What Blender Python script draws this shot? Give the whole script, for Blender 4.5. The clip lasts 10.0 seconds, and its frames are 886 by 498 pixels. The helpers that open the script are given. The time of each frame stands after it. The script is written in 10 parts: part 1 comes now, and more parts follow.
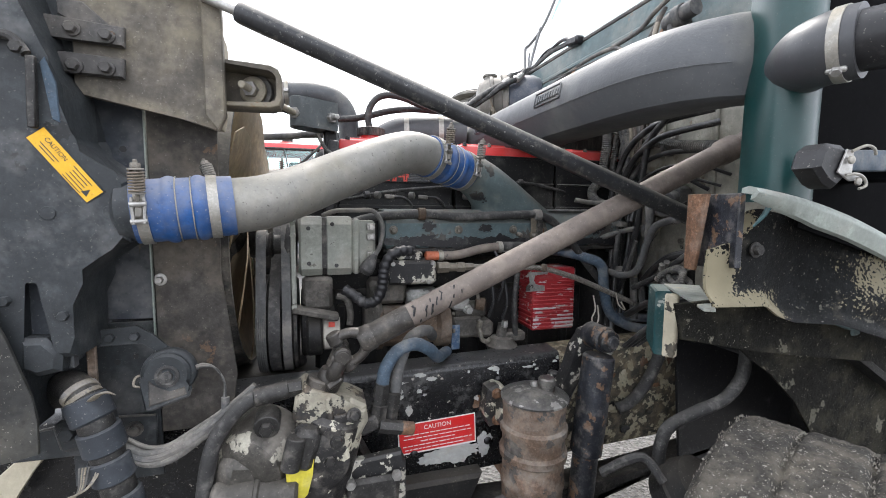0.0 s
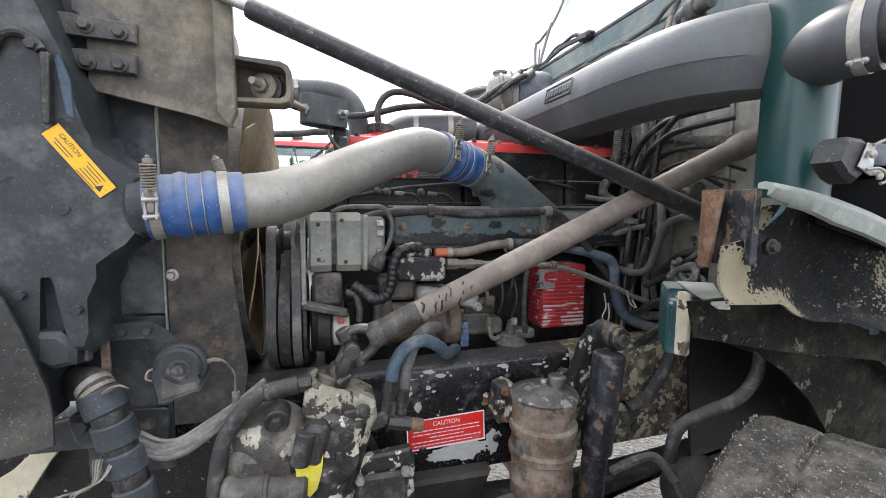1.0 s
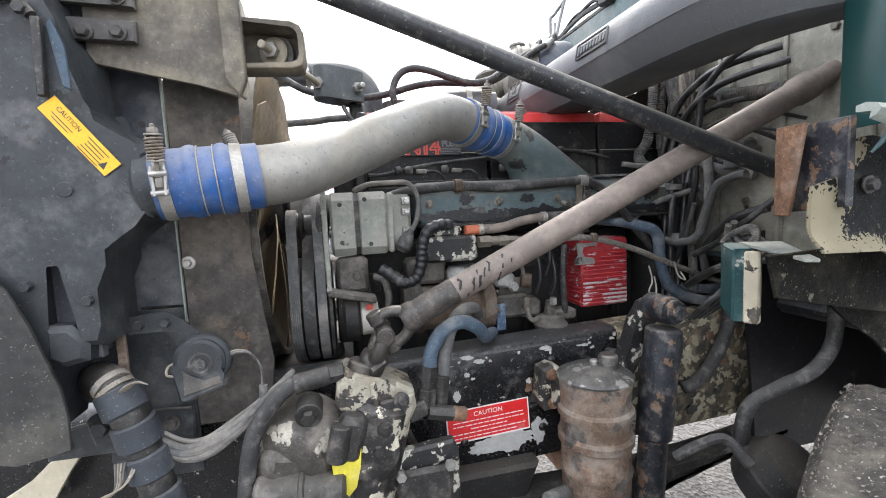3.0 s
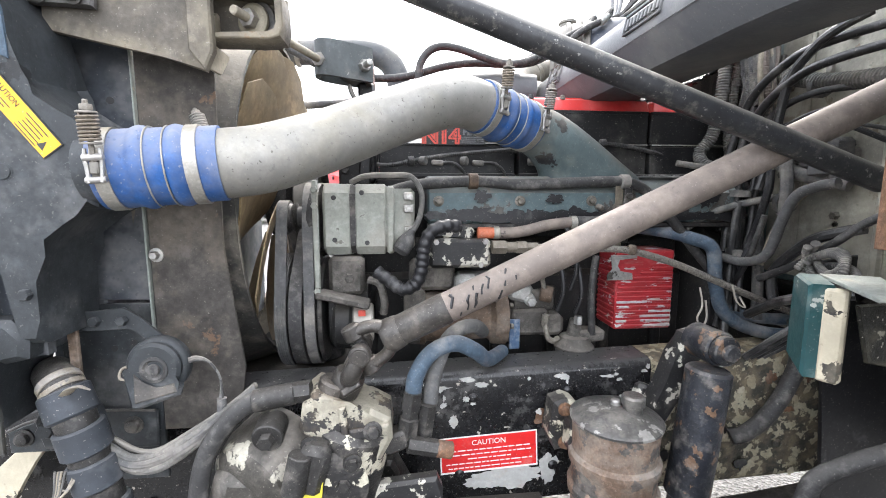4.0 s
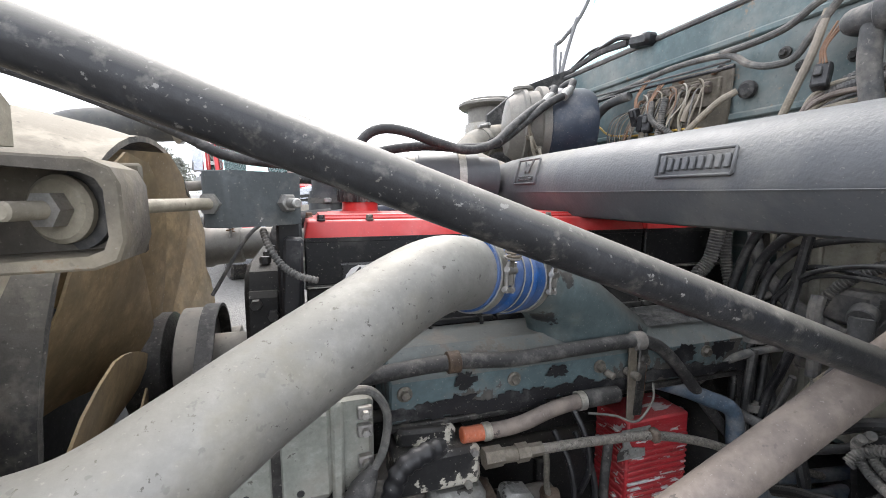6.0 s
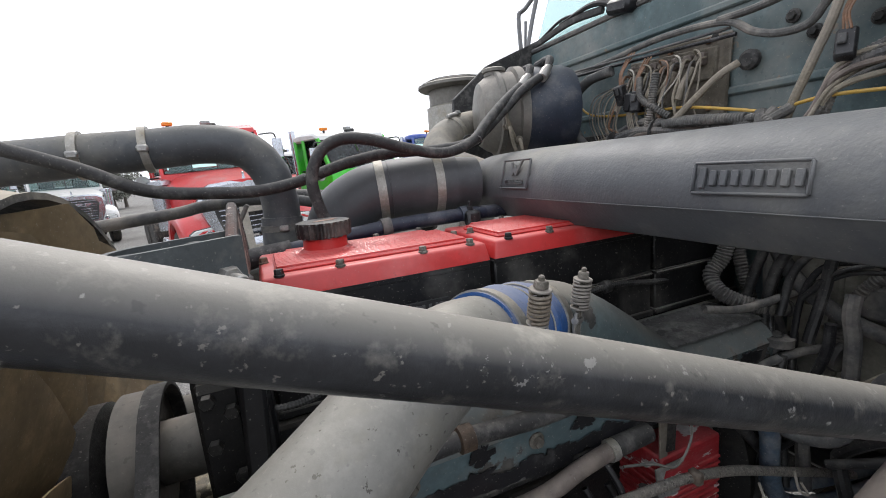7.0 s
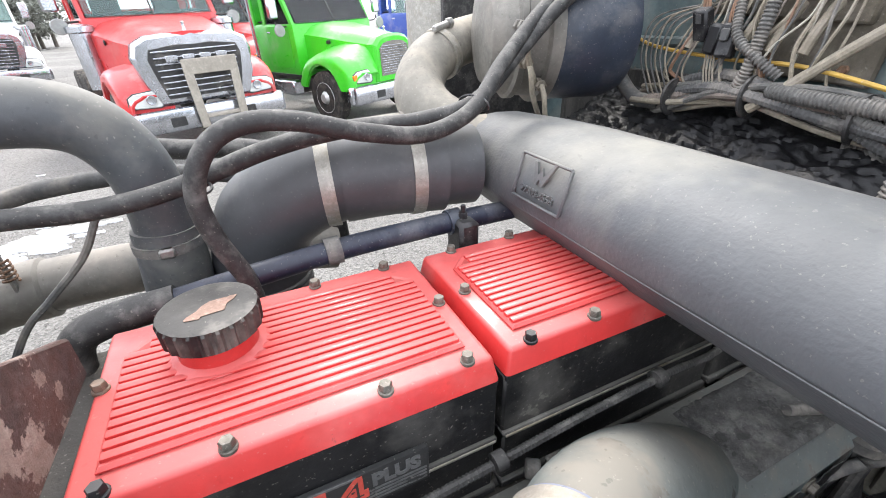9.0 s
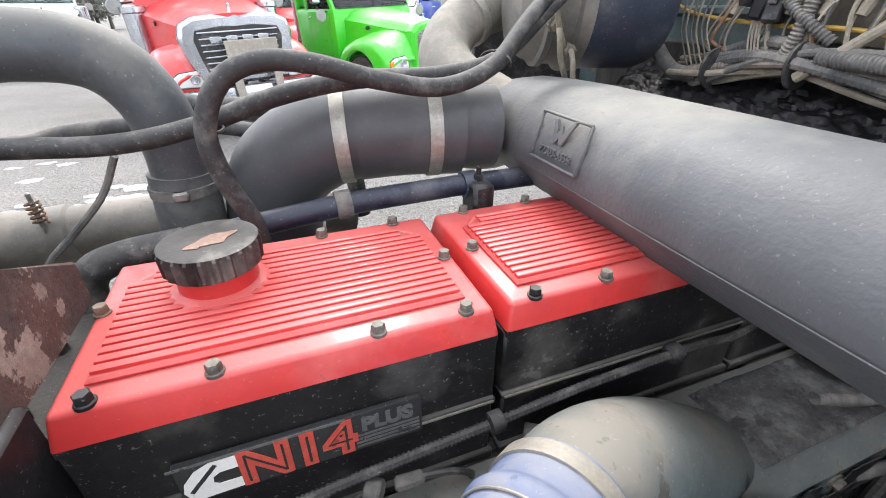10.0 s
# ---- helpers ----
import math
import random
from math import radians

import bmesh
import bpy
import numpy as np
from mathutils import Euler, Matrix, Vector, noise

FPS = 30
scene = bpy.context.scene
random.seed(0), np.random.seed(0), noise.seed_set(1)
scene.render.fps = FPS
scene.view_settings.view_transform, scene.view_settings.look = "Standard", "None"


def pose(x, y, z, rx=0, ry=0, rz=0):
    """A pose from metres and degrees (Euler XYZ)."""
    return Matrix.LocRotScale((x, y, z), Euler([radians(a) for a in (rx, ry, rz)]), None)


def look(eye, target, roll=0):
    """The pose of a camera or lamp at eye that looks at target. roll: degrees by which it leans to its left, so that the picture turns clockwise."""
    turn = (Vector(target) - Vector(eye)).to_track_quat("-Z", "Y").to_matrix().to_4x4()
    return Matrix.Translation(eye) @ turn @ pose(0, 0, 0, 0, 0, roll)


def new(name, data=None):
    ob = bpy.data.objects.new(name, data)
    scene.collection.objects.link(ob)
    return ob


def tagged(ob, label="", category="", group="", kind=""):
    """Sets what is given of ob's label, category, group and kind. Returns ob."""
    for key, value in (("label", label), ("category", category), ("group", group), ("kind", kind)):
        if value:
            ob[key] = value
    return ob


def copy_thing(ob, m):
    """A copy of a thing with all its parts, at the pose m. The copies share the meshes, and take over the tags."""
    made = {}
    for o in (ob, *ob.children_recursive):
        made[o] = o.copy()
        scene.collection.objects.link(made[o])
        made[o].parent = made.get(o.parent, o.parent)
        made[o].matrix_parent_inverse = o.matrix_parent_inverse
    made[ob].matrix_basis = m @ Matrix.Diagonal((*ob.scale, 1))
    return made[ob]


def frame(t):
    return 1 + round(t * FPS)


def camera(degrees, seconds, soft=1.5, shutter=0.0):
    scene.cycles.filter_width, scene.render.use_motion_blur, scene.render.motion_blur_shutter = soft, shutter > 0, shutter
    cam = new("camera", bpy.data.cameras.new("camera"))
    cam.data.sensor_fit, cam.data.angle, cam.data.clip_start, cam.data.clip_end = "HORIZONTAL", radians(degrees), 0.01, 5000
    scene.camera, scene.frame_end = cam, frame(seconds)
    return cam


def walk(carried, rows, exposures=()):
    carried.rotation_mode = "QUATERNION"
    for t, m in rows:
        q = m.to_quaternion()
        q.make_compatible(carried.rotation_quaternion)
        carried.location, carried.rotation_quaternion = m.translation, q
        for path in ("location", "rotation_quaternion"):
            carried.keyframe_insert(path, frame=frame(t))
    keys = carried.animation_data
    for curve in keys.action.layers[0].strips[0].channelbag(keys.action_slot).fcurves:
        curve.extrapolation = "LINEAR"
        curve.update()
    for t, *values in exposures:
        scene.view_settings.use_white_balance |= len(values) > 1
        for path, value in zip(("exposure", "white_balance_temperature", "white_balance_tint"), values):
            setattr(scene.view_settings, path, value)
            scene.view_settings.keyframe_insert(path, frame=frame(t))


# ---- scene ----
cam = camera(91.4, 10.0, 0.95)
METRES, EYE, TILT, LEAN, TURN = 1.7, 1.4, -5.5, -0.6, -16.3
ROWS = [
    (0.0, 0.0, 0.0, 0.0, 0.0, 0.0, -0.0),
    (0.5, -0.0019, -0.0029, -0.0006, 0.45, 0.07, -0.11),
    (1.0, -0.0008, 0.0023, -0.0022, 1.17, -0.27, -0.15),
    (1.5, 0.0014, 0.0084, 0.0022, 1.95, -0.39, 0.01),
    (2.0, 0.0054, 0.0159, 0.0042, 2.83, -0.45, 0.41),
    (2.5, -0.0123, 0.0454, -0.0063, 2.33, -0.39, 1.81),
    (2.7, -0.0358, 0.043, -0.0399, 1.62, 0.14, 3.07),
    (3.8, 0.0245, 0.123, -0.0125, 10.05, -2.37, 0.69),
    (4.0, 0.0295, 0.1418, -0.0141, 10.2, -1.94, -0.4),
    (4.5, 0.0269, 0.1745, -0.0104, 11.21, -2.17, -1.71),
    (5.0, -0.0329, 0.2182, 0.0273, 5.58, -2.23, -0.65),
    (5.5, -0.0566, 0.2542, 0.1097, -0.71, -1.49, 0.55),
    (6.0, -0.0577, 0.3255, 0.1844, -1.65, -1.72, 0.67),
    (6.2, -0.0586, 0.3629, 0.2103, -3.01, -1.76, 0.65),
    (7.3, -0.0735, 0.43, 0.2805, -7.97, -8.0, 8.95),
    (7.5, -0.0593, 0.454, 0.308, -8.99, -9.97, 10.23),
    (8.0, -0.0227, 0.574, 0.3131, -11.01, -17.76, 7.6),
    (8.5, -0.0207, 0.6323, 0.3371, -12.39, -21.94, 6.36),
    (9.0, -0.0406, 0.6426, 0.3684, -9.18, -22.92, 2.73),
    (9.5, -0.0593, 0.6374, 0.3651, -4.61, -23.31, -0.15),
    (10.0, -0.0268, 0.639, 0.3386, -4.48, -23.75, 1.34),
]
walk(cam, [(t, pose(0, 0, EYE, TILT, LEAN, TURN) @ pose(METRES * x, METRES * y, METRES * z, 90 + pitch, roll, yaw)) for t, x, y, z, yaw, pitch, roll in ROWS],
     [(0, 1.11), (2.5, 1.22), (4.0, 1.97), (4.5, 1.99), (5.0, 1.95), (5.5, 1.82), (6.0, 1.08), (7.5, 0.16), (8.0, 0.30), (8.5, 1.33), (9.0, 1.33), (9.5, 1.17), (10.0, 1.17)])

# ---- world and light: bright overcast, sun behind thin cloud ----
world = bpy.data.worlds.new("overcast_sky")
scene.world = world
world.use_nodes = True
wn, wl = world.node_tree.nodes, world.node_tree.links
bg = wn["Background"]
sky = wn.new("ShaderNodeTexSky")
sky.sky_type, sky.sun_disc = "NISHITA", False
sky.sun_elevation, sky.sun_rotation = radians(50), radians(16)
sky.air_density, sky.dust_density, sky.ozone_density = 1.0, 6.0, 1.0
cloud = wn.new("ShaderNodeMixRGB")
cloud.inputs[0].default_value = 0.8
cloud.inputs[2].default_value = (12.8, 13.3, 14.5, 1)
wl.new(sky.outputs[0], cloud.inputs[1])
wl.new(cloud.outputs[0], bg.inputs[0])
bg.inputs[1].default_value = 0.12
sun = new("sun", bpy.data.lights.new("sun", "SUN"))
sun.data.energy, sun.data.angle, sun.data.color = 1.5, radians(12), (1.0, 0.96, 0.92)
sun.matrix_world = look((1.85, 6.45, 8.0), (0, 0, 0))

# ---- materials ----
def tone(c, k):
    return (min(1, c[0] * k), min(1, c[1] * k), min(1, c[2] * k), 1)


def surface(name, col, rough=0.6, metal=0.0, var=0.25, scale=9.0, bump=0.15, dust=None, chips=None, spec=0.4, stretch=None, coat=0.0, speck=0.32, top=0.12, grain=0):
    """A worn surface. dust: (colour, amount, scale), more of it on upward faces by top; chips: (colour, share 0..1,
    scale).
    """
    m = bpy.data.materials.new(name)
    m.use_nodes = True
    n, l = m.node_tree.nodes, m.node_tree.links
    p = n["Principled BSDF"]
    tc = n.new("ShaderNodeTexCoord")
    src = tc.outputs["Object"]
    if stretch:
        mp = n.new("ShaderNodeMapping")
        mp.inputs["Scale"].default_value = stretch
        l.new(src, mp.inputs[0])
        src = mp.outputs[0]

    def nz(s, detail=4.0, r=0.6):
        t = n.new("ShaderNodeTexNoise")
        t.inputs["Scale"].default_value, t.inputs["Detail"].default_value, t.inputs["Roughness"].default_value = s, detail, r
        l.new(src, t.inputs["Vector"])
        return t.outputs["Fac"]

    def ramp(fac, lo, hi):
        t = n.new("ShaderNodeMapRange")
        t.inputs[1].default_value, t.inputs[2].default_value = lo, hi
        l.new(fac, t.inputs[0])
        return t.outputs[0]

    def mix(fac, a, b):
        t = n.new("ShaderNodeMixRGB")
        for sock, v in ((t.inputs[0], fac), (t.inputs[1], a), (t.inputs[2], b)):
            if isinstance(v, (float, int)) or isinstance(v, tuple):
                sock.default_value = v
            else:
                l.new(v, sock)
        return t.outputs[0]

    big, fine = nz(scale), nz(scale * 9, 6.0, 0.7)
    colour = mix(ramp(big, 0.3, 0.7), tone(col, 1 - var), tone(col, 1 + var))
    colour = mix(ramp(fine, 0.40, 0.66), colour, mix(0.55, colour, tone(col, 1 - 1.6 * min(var, 0.4))))
    grime = nz(scale * 3.1, 7.0, 0.72)
    colour = mix(ramp(grime, 0.62, 0.42), colour, mix(0.55, colour, tone(col, 1 - 1.9 * min(var, 0.4))))
    colour = mix(ramp(grime, 0.56, 0.74), colour, mix(0.4, colour, tone(col, 1 + 1.9 * min(var, 0.4))))
    rgh = n.new("ShaderNodeMath")
    rgh.operation = "MULTIPLY_ADD"
    rgh.inputs[1].default_value, rgh.inputs[2].default_value = 0.25, rough - 0.12
    l.new(fine, rgh.inputs[0])
    rgh_out, met_out = rgh.outputs[0], None
    if chips:
        c = nz(chips[2], 8.0, 0.62)
        th = 0.69 - 0.36 * chips[1]
        f = ramp(c, th, th + 0.015)
        c2 = mix(ramp(fine, 0.35, 0.65), tone(chips[0], 0.75), tone(chips[0], 1.15))
        colour = mix(f, colour, c2)
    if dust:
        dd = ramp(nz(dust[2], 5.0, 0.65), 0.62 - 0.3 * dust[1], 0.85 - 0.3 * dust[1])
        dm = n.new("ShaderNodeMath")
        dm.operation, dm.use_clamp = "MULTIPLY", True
        # upward faces get more dust colour; some materials use this as painted sheen
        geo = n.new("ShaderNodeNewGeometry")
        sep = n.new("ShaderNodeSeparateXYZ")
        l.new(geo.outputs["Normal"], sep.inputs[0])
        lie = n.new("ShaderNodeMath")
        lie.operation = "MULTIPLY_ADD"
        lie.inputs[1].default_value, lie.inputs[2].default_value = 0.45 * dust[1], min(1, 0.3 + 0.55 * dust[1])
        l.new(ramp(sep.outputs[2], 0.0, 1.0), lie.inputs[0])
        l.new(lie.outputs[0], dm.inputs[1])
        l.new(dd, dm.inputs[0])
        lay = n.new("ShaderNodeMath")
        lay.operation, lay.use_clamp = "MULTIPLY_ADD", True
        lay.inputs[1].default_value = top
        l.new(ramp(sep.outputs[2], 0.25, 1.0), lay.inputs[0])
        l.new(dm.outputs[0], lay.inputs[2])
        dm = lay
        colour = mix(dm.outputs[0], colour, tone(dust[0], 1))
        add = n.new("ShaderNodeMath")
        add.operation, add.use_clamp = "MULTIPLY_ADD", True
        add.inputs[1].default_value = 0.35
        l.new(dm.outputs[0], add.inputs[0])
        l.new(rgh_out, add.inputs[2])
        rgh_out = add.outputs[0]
    if speck:
        sf = ramp(nz(230.0, 3.0, 0.5), 0.66, 0.71)
        sm = n.new("ShaderNodeMath")
        sm.operation = "MULTIPLY"
        sm.inputs[1].default_value = speck
        l.new(sf, sm.inputs[0])
        colour = mix(sm.outputs[0], colour, (0.36, 0.33, 0.29, 1))
        df = ramp(nz(95.0, 3.0, 0.5), 0.66, 0.70)
        dk = n.new("ShaderNodeMath")
        dk.operation = "MULTIPLY"
        dk.inputs[1].default_value = speck * 0.9
        l.new(df, dk.inputs[0])
        colour = mix(dk.outputs[0], colour, tone(col, 0.35))
    l.new(colour, p.inputs["Base Color"])
    l.new(rgh_out, p.inputs["Roughness"])
    p.inputs["Metallic"].default_value = metal
    p.inputs["Specular IOR Level"].default_value = spec
    p.inputs["Coat Weight"].default_value = coat
    p.inputs["Coat Roughness"].default_value = 0.12
    if bump:
        b = n.new("ShaderNodeBump")
        b.inputs["Strength"].default_value, b.inputs["Distance"].default_value = bump, 0.004
        l.new(nz(grain, 2.0, 0.5) if grain else fine, b.inputs["Height"])
        l.new(b.outputs[0], p.inputs["Normal"])
    return m


DUST = (0.30, 0.27, 0.235)
GREYDUST = (0.30, 0.29, 0.28)
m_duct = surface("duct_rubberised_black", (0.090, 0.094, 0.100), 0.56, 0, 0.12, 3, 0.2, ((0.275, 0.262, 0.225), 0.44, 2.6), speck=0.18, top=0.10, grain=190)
# tan dust patches; the lighter top also paints in the sky's reflection
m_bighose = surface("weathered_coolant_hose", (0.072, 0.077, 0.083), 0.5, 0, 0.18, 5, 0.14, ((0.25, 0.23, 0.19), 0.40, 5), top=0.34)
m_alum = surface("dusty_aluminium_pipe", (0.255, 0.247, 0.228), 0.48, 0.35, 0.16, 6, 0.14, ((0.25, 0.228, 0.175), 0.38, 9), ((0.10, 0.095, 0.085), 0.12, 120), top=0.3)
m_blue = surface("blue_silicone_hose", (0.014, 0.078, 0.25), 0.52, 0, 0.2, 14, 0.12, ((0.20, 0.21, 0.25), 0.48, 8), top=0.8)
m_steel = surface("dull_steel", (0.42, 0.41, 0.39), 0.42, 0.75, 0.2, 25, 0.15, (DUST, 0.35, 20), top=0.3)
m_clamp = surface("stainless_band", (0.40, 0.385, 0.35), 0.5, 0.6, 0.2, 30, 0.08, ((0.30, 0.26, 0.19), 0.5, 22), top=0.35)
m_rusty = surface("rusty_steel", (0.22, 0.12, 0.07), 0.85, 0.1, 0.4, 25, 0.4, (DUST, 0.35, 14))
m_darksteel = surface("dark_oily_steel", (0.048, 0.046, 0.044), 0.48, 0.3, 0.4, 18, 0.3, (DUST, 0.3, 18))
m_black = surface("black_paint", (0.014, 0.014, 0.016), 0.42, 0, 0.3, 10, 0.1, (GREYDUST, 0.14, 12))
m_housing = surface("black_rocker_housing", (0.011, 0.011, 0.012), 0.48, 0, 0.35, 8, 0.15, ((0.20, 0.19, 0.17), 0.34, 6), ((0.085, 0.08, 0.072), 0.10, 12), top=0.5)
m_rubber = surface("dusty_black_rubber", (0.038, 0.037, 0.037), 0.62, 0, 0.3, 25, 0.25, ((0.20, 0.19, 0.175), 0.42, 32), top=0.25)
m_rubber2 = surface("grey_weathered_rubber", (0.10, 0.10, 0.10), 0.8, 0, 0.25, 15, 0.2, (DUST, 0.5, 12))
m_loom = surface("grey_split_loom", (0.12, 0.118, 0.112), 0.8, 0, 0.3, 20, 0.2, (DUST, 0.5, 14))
# the pink layer on upward faces is sky sheen put into the colour
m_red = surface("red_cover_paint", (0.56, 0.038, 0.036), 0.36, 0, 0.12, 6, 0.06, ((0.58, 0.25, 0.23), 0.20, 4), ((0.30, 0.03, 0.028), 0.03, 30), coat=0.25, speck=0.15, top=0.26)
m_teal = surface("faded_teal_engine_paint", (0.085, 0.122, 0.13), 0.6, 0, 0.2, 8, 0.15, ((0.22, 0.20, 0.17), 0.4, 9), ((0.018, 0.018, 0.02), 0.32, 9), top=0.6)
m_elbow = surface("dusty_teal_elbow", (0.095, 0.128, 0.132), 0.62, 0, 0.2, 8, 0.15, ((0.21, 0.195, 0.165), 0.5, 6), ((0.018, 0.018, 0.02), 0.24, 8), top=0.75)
m_stain = surface("flaking_rust_plate", (0.075, 0.068, 0.064), 0.65, 0.1, 0.4, 12, 0.4, ((0.13, 0.055, 0.04), 0.5, 7), ((0.30, 0.265, 0.23), 0.36, 12))
m_tealb = surface("grey_bracket_paint", (0.085, 0.095, 0.098), 0.6, 0, 0.2, 10, 0.2, (DUST, 0.4, 9), ((0.34, 0.33, 0.31), 0.06, 22))
m_altcase = surface("oxidised_alternator_casting", (0.30, 0.31, 0.275), 0.66, 0.15, 0.2, 14, 0.35, (DUST, 0.5, 9), ((0.12, 0.115, 0.10), 0.16, 22), top=0.4)
m_cast = surface("greasy_cast_iron", (0.10, 0.092, 0.082), 0.7, 0.1, 0.4, 16, 0.5, (DUST, 0.45, 11), top=0.4)
m_castdark = surface("black_engine_block", (0.013, 0.0125, 0.0125), 0.6, 0.05, 0.35, 12, 0.4, ((0.13, 0.115, 0.095), 0.22, 8), top=0.35)
m_brown = surface("rust_brown_casting", (0.125, 0.085, 0.058), 0.75, 0.1, 0.4, 14, 0.4, (DUST, 0.4, 10))
m_silver = surface("corroded_aluminium", (0.34, 0.34, 0.325), 0.5, 0.4, 0.25, 22, 0.35, (DUST, 0.3, 14), ((0.06, 0.058, 0.055), 0.25, 18))
m_whiteblk = surface("flaking_white_on_black", (0.022, 0.022, 0.023), 0.45, 0, 0.3, 12, 0.2, (DUST, 0.25, 14), ((0.42, 0.40, 0.34), 0.40, 26))
m_rail = surface("flaking_black_frame_rail", (0.013, 0.013, 0.014), 0.25, 0, 0.3, 8, 0.12, (GREYDUST, 0.14, 14), ((0.40, 0.37, 0.32), 0.10, 60), top=0.14)
m_railold = surface("rust_and_olive_frame_rail", (0.066, 0.062, 0.050), 0.6, 0, 0.45, 14, 0.5, ((0.25, 0.20, 0.13), 0.6, 22), ((0.36, 0.33, 0.24), 0.46, 34), speck=0.4, top=0.3)
m_gear = surface("steering_box_flaked_paint", (0.024, 0.023, 0.023), 0.45, 0.1, 0.35, 14, 0.4, (DUST, 0.32, 16), ((0.46, 0.43, 0.34), 0.42, 13))
m_gearcream = surface("cream_valve_paint_flaking", (0.34, 0.315, 0.25), 0.5, 0.05, 0.25, 14, 0.3, ((0.18, 0.135, 0.09), 0.45, 16), ((0.026, 0.025, 0.025), 0.50, 14), speck=0.4)
m_box = surface("greasy_gear_casting", (0.062, 0.057, 0.049), 0.5, 0.1, 0.45, 11, 0.4, (DUST, 0.45, 9), ((0.36, 0.34, 0.28), 0.30, 10))
m_yellow = surface("yellow_marker_paint", (0.58, 0.50, 0.05), 0.6, 0, 0.15, 20, 0.2, (DUST, 0.3, 16))
m_redbox = surface("red_finned_box_flaking", (0.40, 0.026, 0.034), 0.5, 0, 0.2, 14, 0.2, ((0.42, 0.3, 0.28), 0.25, 12), ((0.50, 0.48, 0.47), 0.30, 26), stretch=(0.5, 1, 1.6))
m_redpeel = surface("red_fins_peeled_to_metal", (0.40, 0.026, 0.034), 0.5, 0, 0.2, 14, 0.2, ((0.42, 0.3, 0.28), 0.25, 12), ((0.46, 0.45, 0.45), 0.56, 22), stretch=(0.5, 1, 1))
m_strut = surface("dusty_brown_column", (0.19, 0.158, 0.138), 0.6, 0.25, 0.2, 9, 0.15, ((0.29, 0.245, 0.205), 0.4, 18), ((0.07, 0.06, 0.055), 0.06, 26))
# beige on the upper half paints its highlight as well as dust
m_rod = surface("scuffed_black_rod", (0.030, 0.031, 0.034), 0.33, 0, 0.3, 12, 0.12, ((0.34, 0.315, 0.27), 0.2, 40), ((0.19, 0.185, 0.175), 0.14, 85), top=0.75)
m_plate = surface("dirty_brown_steel_plate", (0.145, 0.128, 0.105), 0.68, 0.1, 0.38, 5, 0.35, ((0.32, 0.275, 0.19), 0.55, 5), ((0.13, 0.075, 0.045), 0.2, 7))
m_platelight = surface("beige_dusty_gusset", (0.33, 0.295, 0.225), 0.75, 0, 0.25, 9, 0.3, (DUST, 0.45, 8), ((0.14, 0.11, 0.08), 0.08, 22))
m_tank = surface("charcoal_cooler_tank", (0.036, 0.041, 0.045), 0.55, 0.1, 0.3, 7, 0.25, (tuple(0.8 * c for c in GREYDUST), 0.32, 7), ((0.014, 0.015, 0.016), 0.15, 11), speck=0.16)
m_board = surface("slate_side_board", (0.038, 0.044, 0.053), 0.7, 0, 0.2, 6, 0.12, (GREYDUST, 0.4, 5))
m_shroud = surface("dirty_shroud_steel", (0.078, 0.070, 0.062), 0.75, 0.1, 0.45, 7, 0.5, ((0.20, 0.17, 0.135), 0.48, 10), ((0.11, 0.07, 0.045), 0.2, 9), speck=0.3)
m_fan = surface("tan_fan_plastic", (0.27, 0.19, 0.10), 0.55, 0, 0.35, 4, 0.1, ((0.24, 0.20, 0.15), 0.45, 5))
m_green = surface("truck_green_paint", (0.007, 0.042, 0.041), 0.34, 0, 0.12, 5, 0.04, ((0.06, 0.09, 0.085), 0.2, 5), coat=0.0, speck=0.06, spec=0.45)
m_greenold = surface("dusty_green_firewall", (0.098, 0.145, 0.150), 0.5, 0, 0.22, 5, 0.15, ((0.30, 0.29, 0.26), 0.5, 4), ((0.18, 0.14, 0.10), 0.14, 9))
m_edge = surface("bare_edge_grey_green", (0.30, 0.33, 0.30), 0.5, 0.1, 0.2, 12, 0.2, (DUST, 0.4, 12), ((0.42, 0.40, 0.32), 0.2, 20))
m_tyre = surface("muddy_tyre", (0.03, 0.028, 0.026), 0.9, 0, 0.5, 14, 1.0, ((0.115, 0.10, 0.083), 0.55, 9), ((0.33, 0.31, 0.27), 0.12, 75))
m_tank2 = surface("steering_reservoir_dull_lid", (0.11, 0.108, 0.104), 0.32, 0.4, 0.35, 14, 0.3, (DUST, 0.4, 14), ((0.34, 0.33, 0.31), 0.30, 22))
m_resbody = surface("rusted_tan_reservoir", (0.185, 0.125, 0.088), 0.72, 0.1, 0.35, 16, 0.4, (DUST, 0.55, 14), ((0.05, 0.046, 0.043), 0.36, 20))
m_shock = surface("rusty_black_shock", (0.030, 0.033, 0.041), 0.42, 0.1, 0.4, 14, 0.35, (DUST, 0.34, 22), ((0.15, 0.090, 0.055), 0.30, 30))
m_blueh = surface("blue_hydraulic_hose", (0.055, 0.085, 0.12), 0.62, 0, 0.25, 20, 0.15, (GREYDUST, 0.5, 12))
m_braid = surface("steel_braided_hose", (0.33, 0.305, 0.27), 0.55, 0.4, 0.45, 110, 0.6, (DUST, 0.4, 15), ((0.10, 0.09, 0.08), 0.3, 160))
m_brass = surface("aged_brass", (0.19, 0.165, 0.13), 0.55, 0.4, 0.25, 25, 0.2, (DUST, 0.5, 15))
m_orange = surface("orange_fitting", (0.45, 0.11, 0.045), 0.55, 0, 0.2, 20, 0.1, (DUST, 0.35, 15))
m_wire = surface("dusty_tan_wire", (0.27, 0.235, 0.18), 0.75, 0, 0.25, 25, 0.1, (DUST, 0.5, 15))
